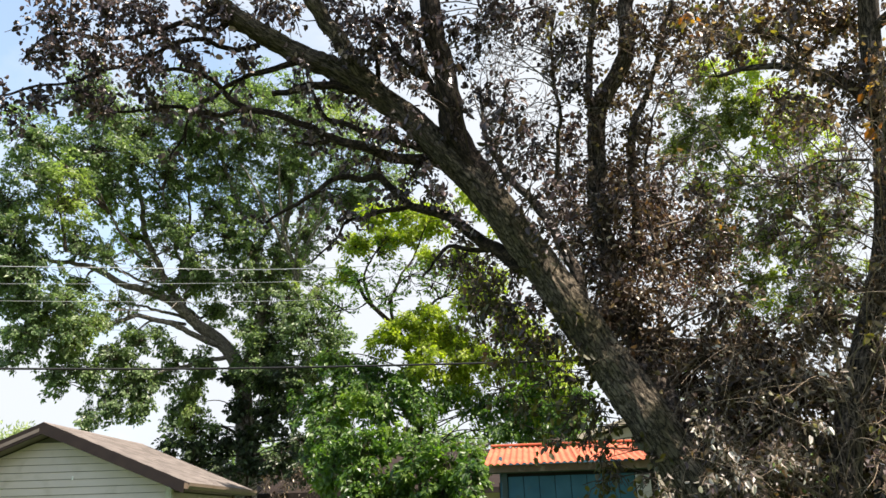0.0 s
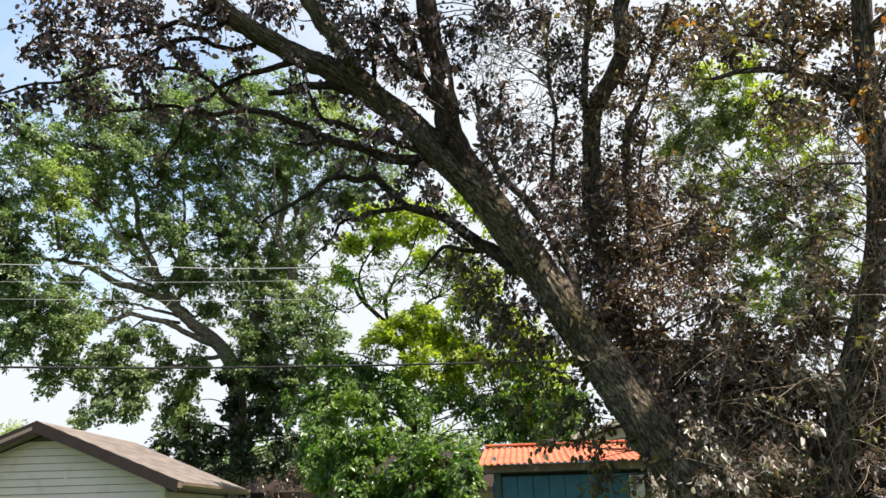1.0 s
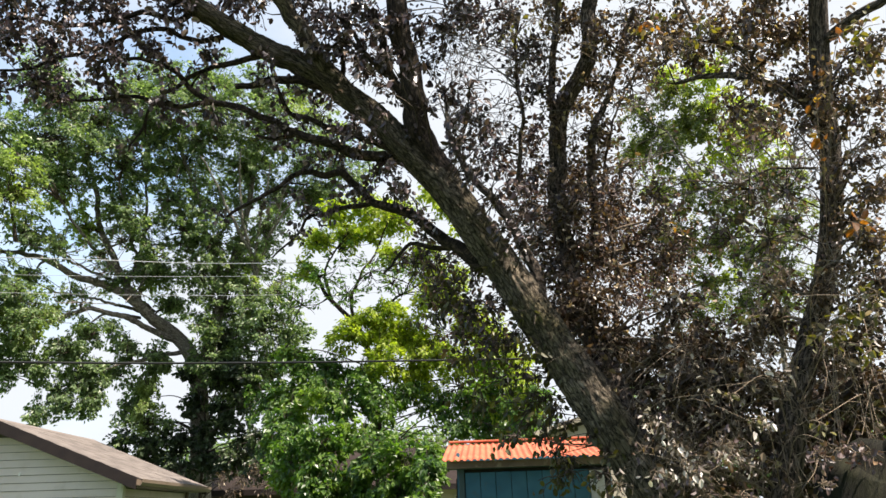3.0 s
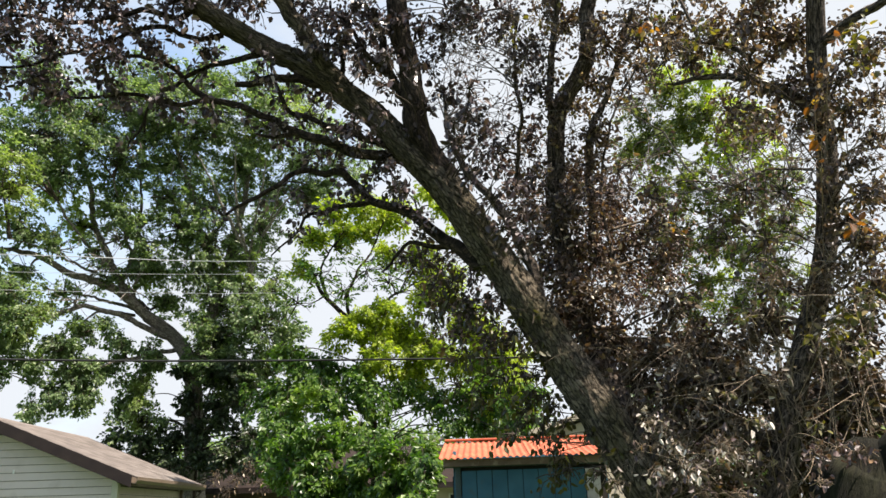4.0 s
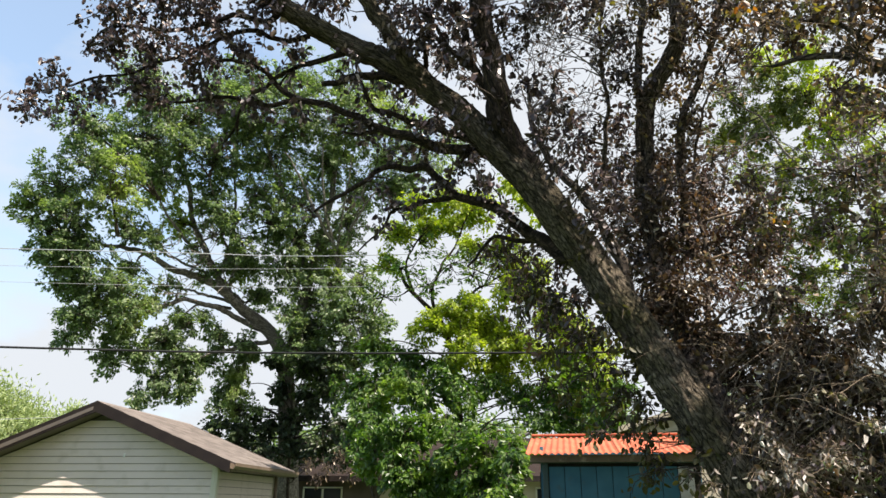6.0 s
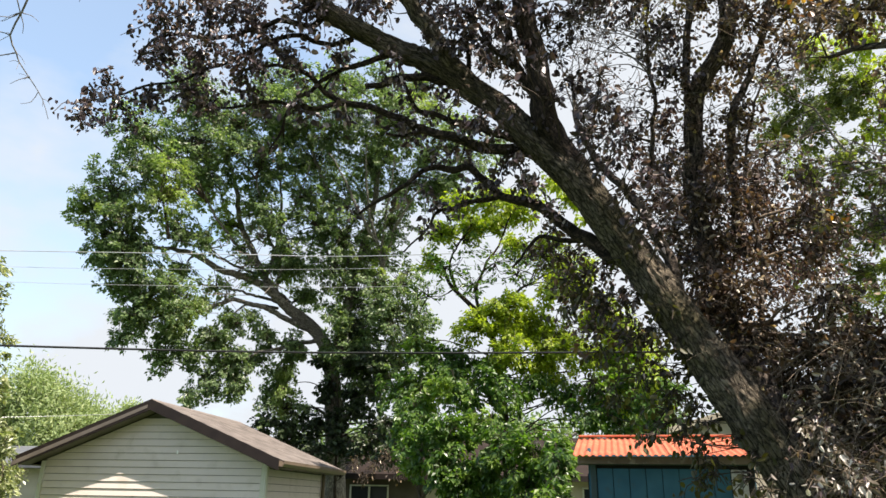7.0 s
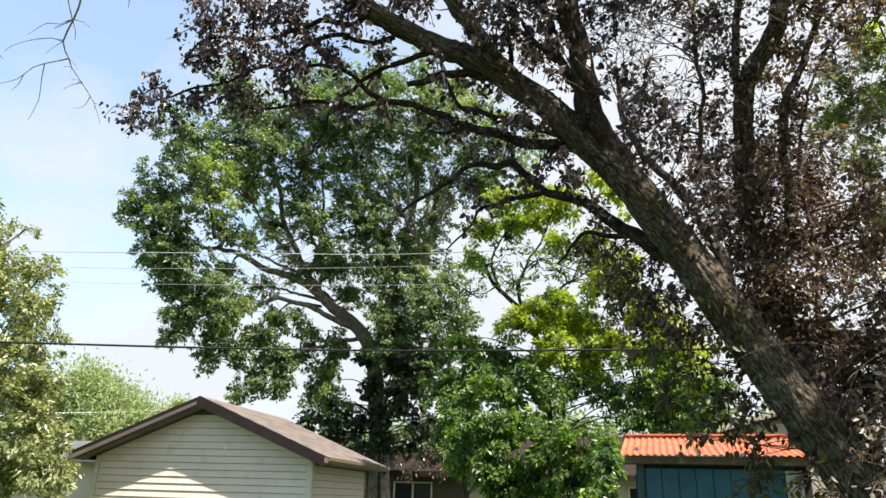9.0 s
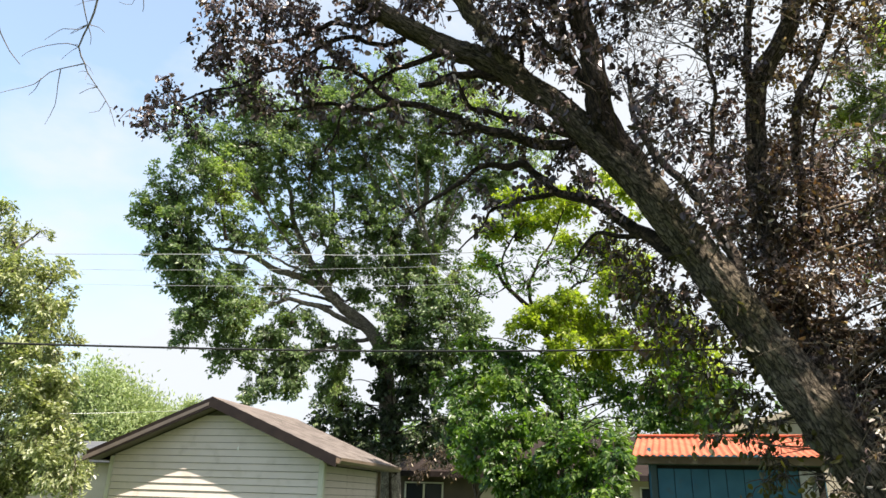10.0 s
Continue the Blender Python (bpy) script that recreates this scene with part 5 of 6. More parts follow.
    olive = [(2.56, 2.49, 2.26, 0.06), (2.57, 2.39, 2.31, 0.07), (2.60, 2.34, 2.15, 0.06), (2.50, 2.62, 1.89, 0.05), (2.40, 2.84, 1.92, 0.05), (2.62, 2.25, 2.37, 0.07), (2.58, 2.49, 2.21, 0.06), (2.58, 2.62, 2.26, 0.05), (2.41, 3.06, 2.07, 0.05), (2.50, 2.90, 2.45, 0.05)]
    olive += [(2.19, 3.00, 4.25, 0.06), (2.26, 2.92, 4.28, 0.07), (2.40, 2.84, 4.08, 0.07), (2.46, 2.74, 4.13, 0.07), (2.52, 2.67, 3.97, 0.06), (2.65, 2.05, 3.56, 0.07), (2.70, 2.09, 3.44, 0.06), (1.54, 3.39, 4.39, 0.06), (1.63, 3.29, 4.46, 0.06), (2.40, 3.34, 3.07, 0.06), (2.74, 2.90, 3.63, 0.06), (2.68, 3.00, 3.56, 0.06)]
    foliage(t, lines, olive, 47, 3200, 0.031, 0.021, LEAF_OLIVE, VINE, droop=0.7, twigs=8, nodes=3, twig_r=0.002, branch_r=0.003, scatter=0.04, swell=1.4, fold=0.4, vary=0.5)
    over_green = [(2.42, 3.85, 3.75, 0.15), (2.69, 3.89, 3.60, 0.16), (3.07, 3.40, 3.45, 0.16), (3.02, 3.02, 3.67, 0.15), (3.05, 3.08, 3.29, 0.16), (2.79, 3.94, 3.35, 0.18), (3.08, 3.66, 3.21, 0.16), (3.13, 3.38, 3.10, 0.16), (2.46, 3.61, 4.28, 0.14), (2.57, 3.35, 4.33, 0.14), (2.85, 2.94, 3.99, 0.14)]
    foliage(t, lines, over_green, 46, 1500, 0.036, 0.024, LEAF_VINE, TWIG, droop=0.7, twigs=18, nodes=3, twig_r=0.003, scatter=0.05, swell=1.6, branch_r=0.005, fold=0.55, vary=0.5)
    fur = []
    for l, wide in zip(lines[:4], (0.12, 0.06, 0.03, 0.04)):
        for i in range(3, len(l), 7):
            q = l[i] + np.array([pick.uniform(-1, 1), pick.uniform(-1.4, 0.1), pick.uniform(-0.6, 0.6)]) * wide * 1.25
            fur.append((*q, pick.uniform(0.05, 0.1)))
    foliage(t, lines, fur, 28, 2600, 0.04, 0.026, LEAF_VINE, VINE, droop=0.8, twigs=7, twig_r=0.002, scatter=0.05, swell=1.3, branch_r=0.002, fold=0.6, vary=0.5)
    # dry vine strands over the lower trunk
    rng = np.random.default_rng(5)
    base, strands = np.array(t.location), []
    lo, hi = np.array((2.51, 4.29, 2.51)), np.array((3.50, 3.04, 2.53))
    for k in range(210):
        u = rng.uniform(0, 1)
        p = lo + (hi - lo) * u + np.array((0, rng.uniform(-0.3, 0.3), rng.uniform(-0.95, 0.35)))
        way = np.array((rng.uniform(-0.7, 0.7), rng.uniform(-0.3, 0.2), rng.uniform(-0.25, 0.45)))
        q = p + way * rng.uniform(0.3, 0.9)
        mid = (p + q) / 2 + (0, 0, rng.uniform(0.02, 0.2)) + rng.normal(size=3) * 0.06
        line = curve_points([p, mid, q, q + way * 0.2 - (0, 0, rng.uniform(0.05, 0.2))], 0.06)
        r = rng.uniform(0.001, 0.0034)
        strands.append((line - base, np.linspace(r, r * 0.5, len(line))))
    for k in range(30):
        u = rng.uniform(0, 1)
        p = lo + (hi - lo) * u + np.array((0, rng.uniform(-0.2, 0.3), rng.uniform(-0.2, 0.2)))
        q = np.array((p[0] + rng.uniform(-0.25, 0.25), p[1] + rng.uniform(-0.1, 0.1), rng.uniform(0.3, 1.2)))
        line = curve_points([p, (p + q) / 2 + rng.normal(size=3) * 0.08, q], 0.08)
        r = rng.uniform(0.0012, 0.003)
        strands.append((line - base, np.linspace(r, r, len(line))))
    tubes_joined("vine_tangle", t, VINE, strands, 4, "tangle of dry tan vine stems")


build_right_tree()


def build_mossy_stump():
    t = tree_base("mossy_stump", 3.06, 3.06, "broad dark mossy stump beside the thicket", "stump")
    base = np.array(t.location)
    line = curve_points(np.array([(3.06, 3.06, -0.05), (3.06, 3.06, 0.5), (3.11, 3.02, 1.52), (3.14, 2.99, 1.66), (3.15, 2.97, 1.77), (3.16, 2.96, 1.83)]) - base, 0.04)
    n = len(line)
    radii = 0.31 * np.clip(1.25 - 0.25 * np.linspace(0, 1, n), 0, 2) * np.sqrt(np.clip((n - np.arange(n)) / 11.0, 0.004, 1))
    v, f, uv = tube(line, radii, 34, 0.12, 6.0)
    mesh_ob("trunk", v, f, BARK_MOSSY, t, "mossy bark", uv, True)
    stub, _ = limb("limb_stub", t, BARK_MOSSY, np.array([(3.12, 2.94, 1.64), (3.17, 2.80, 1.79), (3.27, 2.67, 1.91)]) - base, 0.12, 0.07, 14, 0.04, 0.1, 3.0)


build_mossy_stump()


# ---- green trees ----
def build_big_tree():
    t = tree_base("broadleaf_tree", -1.34, 21.96, "tall spreading green tree behind the garage")
    specs = [
        ([(-1.34, 21.96, -0.1), (-1.43, 21.92, 2.86), (-1.56, 21.79, 4.18), (-1.68, 21.63, 5.28), (-1.96, 21.44, 6.13), (-2.48, 21.26, 6.70), (-3.06, 20.89, 7.04)], 0.42, 0.17),
        ([(-3.06, 20.89, 7.04), (-3.57, 20.48, 7.45), (-4.22, 20.07, 7.72), (-4.91, 19.67, 7.82), (-5.65, 19.15, 8.11), (-6.49, 18.67, 8.08), (-7.27, 18.16, 8.05)], 0.15, 0.03),
        ([(-3.34, 20.78, 7.27), (-3.83, 20.71, 7.96), (-4.28, 20.36, 8.76), (-4.68, 20.17, 9.62), (-4.87, 19.65, 10.72), (-5.36, 18.93, 11.89), (-5.83, 18.32, 12.70)], 0.12, 0.03),
    ]
    specs += [
        ([(-2.29, 21.34, 6.45), (-3.12, 20.75, 6.73), (-3.84, 20.26, 6.94), (-4.51, 19.80, 6.96), (-5.08, 19.54, 6.62), (-5.76, 19.22, 6.27), (-6.60, 18.87, 6.15)], 0.1, 0.03),
        ([(-1.66, 21.58, 5.54), (-1.42, 21.34, 6.75), (-1.19, 21.22, 8.02), (-0.90, 21.02, 9.30), (-0.63, 20.64, 10.53), (-0.52, 20.12, 11.89), (-0.38, 19.43, 13.15)], 0.2, 0.04),
        ([(-1.13, 21.17, 8.19), (-1.69, 20.55, 9.29), (-2.08, 19.98, 10.58), (-2.63, 19.32, 11.80), (-2.98, 18.78, 12.67)], 0.1, 0.03),
        ([(-0.98, 21.14, 8.95), (-0.28, 20.65, 9.76), (0.23, 20.04, 10.68), (0.74, 19.64, 11.49)], 0.09, 0.03),
    ]
    specs += [
        ([(-3.83, 20.71, 7.96), (-3.52, 20.42, 8.99), (-3.47, 19.91, 10.31), (-3.65, 19.36, 11.40)], 0.08, 0.02),
        ([(-2.19, 21.40, 6.20), (-2.90, 20.87, 5.89), (-3.67, 20.49, 5.62), (-4.41, 20.21, 5.20), (-5.16, 20.10, 4.83)], 0.07, 0.02),
        ([(-3.16, 21.61, 7.41), (-3.55, 21.17, 7.65), (-3.86, 20.71, 7.95), (-4.21, 20.09, 8.34), (-4.55, 19.60, 8.59), (-4.94, 19.03, 8.97), (-5.25, 18.53, 9.46)], 0.09, 0.025),
        ([(-3.86, 20.71, 7.95), (-4.34, 20.17, 8.00), (-4.82, 19.60, 8.08), (-5.45, 18.84, 8.21), (-6.05, 18.22, 8.19)], 0.05, 0.015),
        ([(-3.14, 21.54, 7.30), (-4.04, 20.64, 7.35), (-4.59, 20.00, 7.33), (-5.26, 19.32, 7.23)], 0.06, 0.018),
    ]
    specs += [
        ([(-3.46, 21.32, 7.16), (-4.22, 20.48, 7.00), (-4.59, 20.12, 6.48), (-4.77, 19.98, 5.98)], 0.05, 0.014),
        ([(-3.55, 21.17, 7.65), (-3.41, 20.67, 8.33), (-3.73, 20.05, 9.03), (-3.86, 19.43, 9.71), (-4.08, 18.86, 10.38)], 0.07, 0.02),
        ([(-3.91, 20.17, 8.89), (-3.22, 19.84, 9.53), (-2.78, 19.36, 10.28), (-2.52, 18.85, 10.98)], 0.045, 0.014),
        ([(-0.21, 20.48, 7.82), (-0.38, 19.96, 8.74), (-0.95, 19.39, 9.60), (-1.47, 18.78, 10.42), (-1.93, 18.21, 11.05)], 0.08, 0.018),
        ([(-0.38, 19.96, 8.74), (-0.69, 19.31, 9.58), (-0.83, 18.71, 10.41), (-0.89, 17.96, 11.23)], 0.06, 0.016),
        ([(-0.26, 20.22, 8.29), (0.00, 19.59, 9.16), (0.43, 18.98, 9.84), (0.94, 18.38, 10.40)], 0.07, 0.018),
    ]
    specs += [
        ([(-0.34, 20.02, 8.58), (-0.23, 19.38, 9.44), (-0.12, 18.70, 10.24), (0.01, 17.99, 11.00)], 0.05, 0.014),
        ([(0.00, 19.59, 9.16), (0.30, 18.83, 9.95), (0.55, 18.13, 10.72)], 0.035, 0.012),
        ([(-1.66, 20.84, 8.45), (-2.17, 20.20, 8.95), (-2.50, 19.57, 9.63), (-2.98, 19.04, 9.94)], 0.04, 0.012),
    ]
    lines = tree_limbs(t, BARK_PALE, specs, sides=14)
    a = [(-6.02, 17.86, 12.69, 0.89), (-6.96, 17.12, 10.84, 0.87), (-6.14, 18.84, 11.39, 1.11), (-4.73, 19.05, 12.27, 1.02), (-3.25, 18.39, 12.33, 0.98), (-1.60, 18.90, 12.90, 1.11), (-0.01, 19.00, 12.61, 1.00), (1.08, 19.58, 11.96, 0.83), (-7.39, 17.52, 9.21, 0.87), (-7.72, 17.84, 8.16, 0.70),
         (-6.20, 17.48, 9.15, 0.91), (-5.39, 19.05, 10.33, 0.91), (-3.97, 18.92, 10.88, 0.91), (-2.59, 20.05, 11.58, 1.10), (-0.79, 20.13, 11.69, 1.03), (0.32, 20.19, 10.85, 0.79), (-6.77, 18.13, 7.39, 0.76), (-6.00, 18.50, 8.64, 0.61), (-6.74, 18.62, 6.08, 0.76), (-5.51, 18.52, 6.34, 0.68)]
    b = [(-1.48, 20.06, 9.20, 0.87), (-0.34, 20.99, 8.92, 0.90), (-1.07, 21.38, 7.51, 0.94), (0.07, 19.56, 6.61, 0.79), (0.77, 20.29, 5.96, 0.71), (-1.23, 20.24, 5.81, 0.74), (-2.33, 19.77, 9.34, 0.73), (-3.60, 19.56, 9.40, 0.76), (-2.96, 21.22, 8.53, 0.62),
         (-0.57, 21.23, 5.33, 1.05), (-1.77, 20.16, 8.04, 0.62), (1.19, 19.74, 10.77, 0.64), (-3.03, 21.66, 4.13, 0.72), (-4.98, 20.05, 9.37, 0.54), (-8.08, 17.34, 8.69, 0.40)]
    c = [(-6.07, 17.43, 9.98, 0.56), (-4.72, 18.07, 10.79, 0.61), (-3.35, 19.41, 11.92, 0.69), (-1.84, 19.24, 12.08, 0.72), (-0.45, 19.76, 12.31, 0.73), (-4.06, 19.80, 10.24, 0.64), (-2.57, 19.76, 10.27, 0.67), (-1.45, 20.03, 10.33, 0.71), (-0.10, 20.00, 9.70, 0.67), (-6.79, 17.30, 9.89, 0.56), (-6.87, 17.31, 8.31, 0.58), (-7.64, 18.49, 7.65, 0.51), (-5.83, 18.07, 6.84, 0.54), (-6.59, 18.83, 6.79, 0.57), (-7.44, 18.71, 6.89, 0.44),
         (-0.37, 19.87, 7.55, 0.64), (0.37, 19.36, 7.50, 0.59), (-0.67, 20.29, 6.26, 0.68), (-1.53, 20.24, 6.65, 0.51), (0.91, 20.08, 6.69, 0.54), (0.36, 20.04, 5.31, 0.66), (-5.83, 19.01, 12.72, 0.74), (-3.87, 18.00, 12.37, 0.62)]
    upper = [(1.27, 19.88, 13.69, 0.76), (1.99, 18.87, 12.10, 0.71), (0.70, 19.95, 14.57, 0.70), (-0.59, 18.99, 14.01, 0.74), (-1.90, 19.51, 14.41, 0.76), (-2.82, 18.47, 13.39, 0.65), (2.49, 19.46, 11.36, 0.61), (1.75, 20.09, 11.15, 0.62), (-3.95, 18.84, 13.69, 0.63), (3.21, 20.02, 12.57, 0.52),
             (-5.15, 18.41, 8.20, 0.36), (-4.29, 19.24, 8.36, 0.37), (-4.99, 19.62, 7.15, 0.38), (-2.98, 19.30, 8.42, 0.47), (-3.85, 21.21, 6.37, 0.43), (-2.80, 20.70, 6.03, 0.42), (-4.27, 19.78, 6.28, 0.41), (-3.58, 20.70, 8.15, 0.47), (-2.60, 21.77, 7.76, 0.48)]
    fill = [(-7.38, 17.92, 7.30, 0.50), (-6.81, 18.48, 6.93, 0.55), (-6.15, 18.99, 6.69, 0.55), (-5.40, 19.56, 6.61, 0.50), (-6.80, 18.60, 6.08, 0.50), (-5.99, 19.16, 5.76, 0.50), (-5.07, 19.94, 5.80, 0.45), (-6.92, 17.73, 7.74, 0.50), (-5.88, 19.05, 7.55, 0.40), (-4.54, 20.25, 6.39, 0.40), (-7.00, 18.56, 5.44, 0.35), (-4.17, 20.26, 7.81, 0.40), (-3.24, 20.69, 8.35, 0.45), (-2.53, 21.22, 7.60, 0.45)]
    sparse = [(-6.05, 19.19, 4.97, 0.42), (-5.40, 19.54, 5.29, 0.45), (-4.57, 20.02, 5.50, 0.45), (-4.96, 19.96, 4.74, 0.45), (-5.34, 19.84, 4.15, 0.35), (-4.27, 20.50, 4.93, 0.40), (-3.72, 20.94, 5.36, 0.40), (-3.24, 21.53, 4.79, 0.40), (-2.94, 21.46, 5.48, 0.35), (-3.56, 21.53, 4.44, 0.35), (-4.46, 20.55, 4.28, 0.25)]
    open_wood = [(-5.11, 18.89, 8.21, 0.67), (-4.17, 19.29, 7.86, 0.67), (-3.38, 19.72, 7.49, 0.61), (-4.58, 19.31, 6.99, 0.60), (-2.92, 20.42, 9.20, 0.71), (-5.84, 19.39, 7.83, 0.59), (-3.80, 19.51, 8.83, 0.62), (-2.22, 19.86, 10.14, 0.71), (-0.84, 20.74, 10.37, 0.73), (-3.54, 19.88, 11.27, 0.73)]
    shape = dict(length=0.098, width=0.056, material=LEAF_BIG, twig_material=TWIG)
    sprays(t, lines, upper, 36, 46, 50, flat=0.45, twig_r=0.008, swell=1.35, deep=1.4, **shape)
    sprays(t, lines, c, 34, 48, 50, flat=0.45, twig_r=0.008, swell=1.3, deep=1.5, **shape)
    sprays(t, lines, a, 31, 58, 56, flat=0.5, spread=0.5, twig_r=0.009, branch_r=0.03, swell=1.18, deep=1.4, **shape)
    sprays(t, lines, fill, 38, 62, 50, droop=0.4, flat=0.55, branch_r=0.018, swell=1.15, **shape)
    sparse += [(-6.06, 19.04, 5.11, 0.30), (-5.75, 19.02, 5.66, 0.40), (-4.95, 19.57, 5.65, 0.40), (-4.15, 20.13, 5.30, 0.40), (-3.53, 20.43, 5.97, 0.35), (-4.15, 20.16, 4.50, 0.35), (-4.78, 19.84, 4.35, 0.35), (-3.92, 20.04, 6.46, 0.30), (-2.96, 21.10, 5.10, 0.35), (-2.69, 21.21, 5.82, 0.35), (-4.42, 20.02, 5.03, 0.35)]
    sprays(t, lines, sparse, 35, 85, 46, spread=0.34, droop=0.8, flat=0.35, branch_r=0.014, swell=1.25, **shape)
    sprays(t, lines, b, 32, 62, 54, twig_r=0.009, branch_r=0.03, swell=1.3, deep=1.4, **shape)
    foliage(t, lines, open_wood, 37, 25, 0.1, 0.05, LEAF_BIG, BARK_PALE, deep=1.2, droop=-0.4, twigs=12, twig_r=0.012, full=False, branch_r=0.03, scatter=0.1, swell=1.6)


build_big_tree()


def build_ivy():
    # dark growth round the big trunk
    t = tree_base("dark_undergrowth", -1.34 + 0.2, 21.96 - 0.6, "dark green ivy and shrubs round a trunk", "bush")
    stem = [[(-1.34 + 0.2, 21.96 - 0.6, -0.05), (-1.34, 21.96 - 0.6, 2.0), (-1.34, 21.96 - 0.5, 4.0)]]
    lines = tree_limbs(t, BARK_DARK, [(stem[0], 0.06, 0.03)], first="stem", sides=8)
    c = [(-1.95, 21.16, 5.46, 0.40), (-1.83, 21.31, 4.63, 0.42), (-1.43, 21.24, 3.79, 0.50), (-2.11, 21.40, 3.62, 0.50), (-2.88, 21.52, 3.53, 0.50), (-3.50, 21.63, 3.61, 0.40), (-2.22, 21.24, 2.96, 0.50), (-1.21, 20.92, 2.96, 0.50), (-0.77, 20.80, 4.42, 0.45), (-3.05, 21.24, 2.93, 0.45), (-0.56, 20.55, 5.38, 0.50), (-0.92, 20.47, 6.21, 0.45), (-0.23, 20.32, 3.42, 0.50), (-2.11, 20.43, 2.44, 0.60)]
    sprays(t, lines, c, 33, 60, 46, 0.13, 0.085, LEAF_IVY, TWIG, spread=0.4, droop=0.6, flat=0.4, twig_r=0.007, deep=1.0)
    low = [(-0.79, 20.03, 3.83, 0.45), (-0.37, 19.76, 4.42, 0.45), (0.15, 19.38, 3.48, 0.50), (-0.42, 19.71, 2.99, 0.50), (0.75, 18.90, 3.01, 0.50), (-1.05, 20.01, 5.23, 0.45), (0.19, 18.94, 2.59, 0.45), (1.00, 18.82, 3.80, 0.50), (-0.27, 19.61, 5.33, 0.50), (1.24, 18.32, 4.39, 0.45)]
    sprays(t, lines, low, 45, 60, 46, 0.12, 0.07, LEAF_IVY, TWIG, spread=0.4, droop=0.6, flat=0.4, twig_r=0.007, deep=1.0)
    dead = [(-0.69, 18.55, 2.51, 0.24), (-0.25, 17.99, 2.39, 0.20), (0.17, 18.44, 2.67, 0.27), (-0.44, 17.53, 2.10, 0.14), (0.37, 17.51, 2.26, 0.23)]
    foliage(t, lines, dead, 39, 500, 0.1, 0.035, LEAF_DRY, TWIG, deep=1.0, droop=0.8, twigs=26, twig_r=0.006, full=False, branch_r=0.01, scatter=0.1)


build_ivy()


def build_compound_tree():
    t = tree_base("yellow_green_tree", 2.37, 13.39, "young tree with bright yellow-green compound leaves")
    lines = tree_limbs(t, BARK_DARK, [
        ([(2.37, 13.39, -0.05), (2.36, 13.39, 1.87), (2.30, 13.35, 2.86), (2.22, 13.26, 3.69), (2.09, 13.14, 4.42), (1.86, 13.15, 4.97), (1.54, 13.20, 5.32), (1.20, 13.14, 5.64), (1.00, 13.12, 6.09)], 0.14, 0.03),
        ([(2.15, 13.19, 4.10), (2.28, 13.06, 4.63), (2.22, 12.95, 5.10), (2.49, 12.90, 5.49), (2.70, 12.81, 5.64)], 0.06, 0.02),
        ([(1.32, 13.16, 5.53), (1.17, 13.04, 5.95), (1.32, 12.97, 6.41), (1.63, 12.87, 6.86)], 0.03, 0.01),
        ([(1.92, 13.17, 4.86), (1.69, 13.06, 5.39), (1.85, 12.97, 5.95), (2.19, 12.92, 6.54), (2.39, 12.63, 7.15)], 0.04, 0.012),
    ], sides=10)
    tree_limbs(t, BARK_PALE, [([(1.95, 10.9, 0.0), (1.98, 10.75, 1.2), (2.05, 10.6, 1.75), (2.18, 10.55, 2.1), (2.32, 10.5, 2.45)], 0.09, 0.05),
                              ([(2.18, 10.55, 2.1), (2.45, 10.4, 2.36), (2.78, 10.15, 2.55)], 0.06, 0.02)], first="stem", sides=12)
    top = [(1.60, 12.44, 4.62, 0.38), (2.12, 12.42, 4.79, 0.42), (2.76, 12.76, 4.77, 0.44), (3.18, 12.19, 4.35, 0.40), (3.52, 11.85, 4.04, 0.33), (2.22, 12.21, 4.13, 0.41), (3.04, 12.74, 3.94, 0.43),
           (1.29, 12.26, 7.01, 0.33), (1.87, 12.18, 7.12, 0.40), (2.59, 13.08, 7.29, 0.42), (1.56, 13.22, 6.88, 0.37), (0.95, 12.88, 6.61, 0.32), (2.43, 12.40, 6.24, 0.28), (2.14, 13.21, 6.95, 0.26), (3.37, 12.78, 5.94, 0.34), (0.77, 13.41, 6.18, 0.21), (3.07, 12.82, 6.41, 0.30), (3.85, 12.45, 4.85, 0.28), (4.25, 12.47, 4.55, 0.29), (3.60, 12.57, 5.42, 0.27)]
    low = [(1.26, 12.18, 3.40, 0.46), (1.88, 12.10, 3.31, 0.50), (2.63, 12.38, 3.47, 0.42), (0.77, 13.07, 3.61, 0.50), (3.24, 12.08, 3.34, 0.43), (0.25, 13.13, 3.40, 0.43), (3.65, 11.50, 3.37, 0.36), (3.43, 11.51, 2.82, 0.29), (0.54, 12.48, 2.93, 0.41), (4.06, 11.38, 3.73, 0.34), (4.15, 11.12, 3.15, 0.33), (3.96, 11.60, 2.84, 0.34), (4.17, 10.63, 2.67, 0.32), (4.44, 10.71, 3.28, 0.29), (0.87, 12.96, 4.08, 0.39), (1.31, 12.62, 3.92, 0.36), (0.54, 12.94, 4.33, 0.30), (1.93, 13.05, 3.91, 0.33)]
    side = [(3.52, 12.20, 7.20, 0.29), (2.95, 11.54, 7.16, 0.28), (3.66, 11.56, 6.52, 0.21), (3.55, 11.86, 5.61, 0.27), (3.07, 12.19, 5.26, 0.36), (3.67, 11.69, 4.81, 0.35), (4.17, 11.67, 4.50, 0.35), (4.41, 11.57, 3.98, 0.35), (3.98, 11.86, 4.03, 0.35), (4.37, 10.81, 3.36, 0.32), (4.07, 11.35, 3.26, 0.34), (2.29, 12.07, 4.99, 0.27)]
    sprays(t, lines, top, 41, 170, 52, 0.082, 0.04, LEAF_LIME, TWIG, spread=0.34, droop=0.35, flat=0.75, twig_r=0.004, branch_r=0.012, swell=1.25)
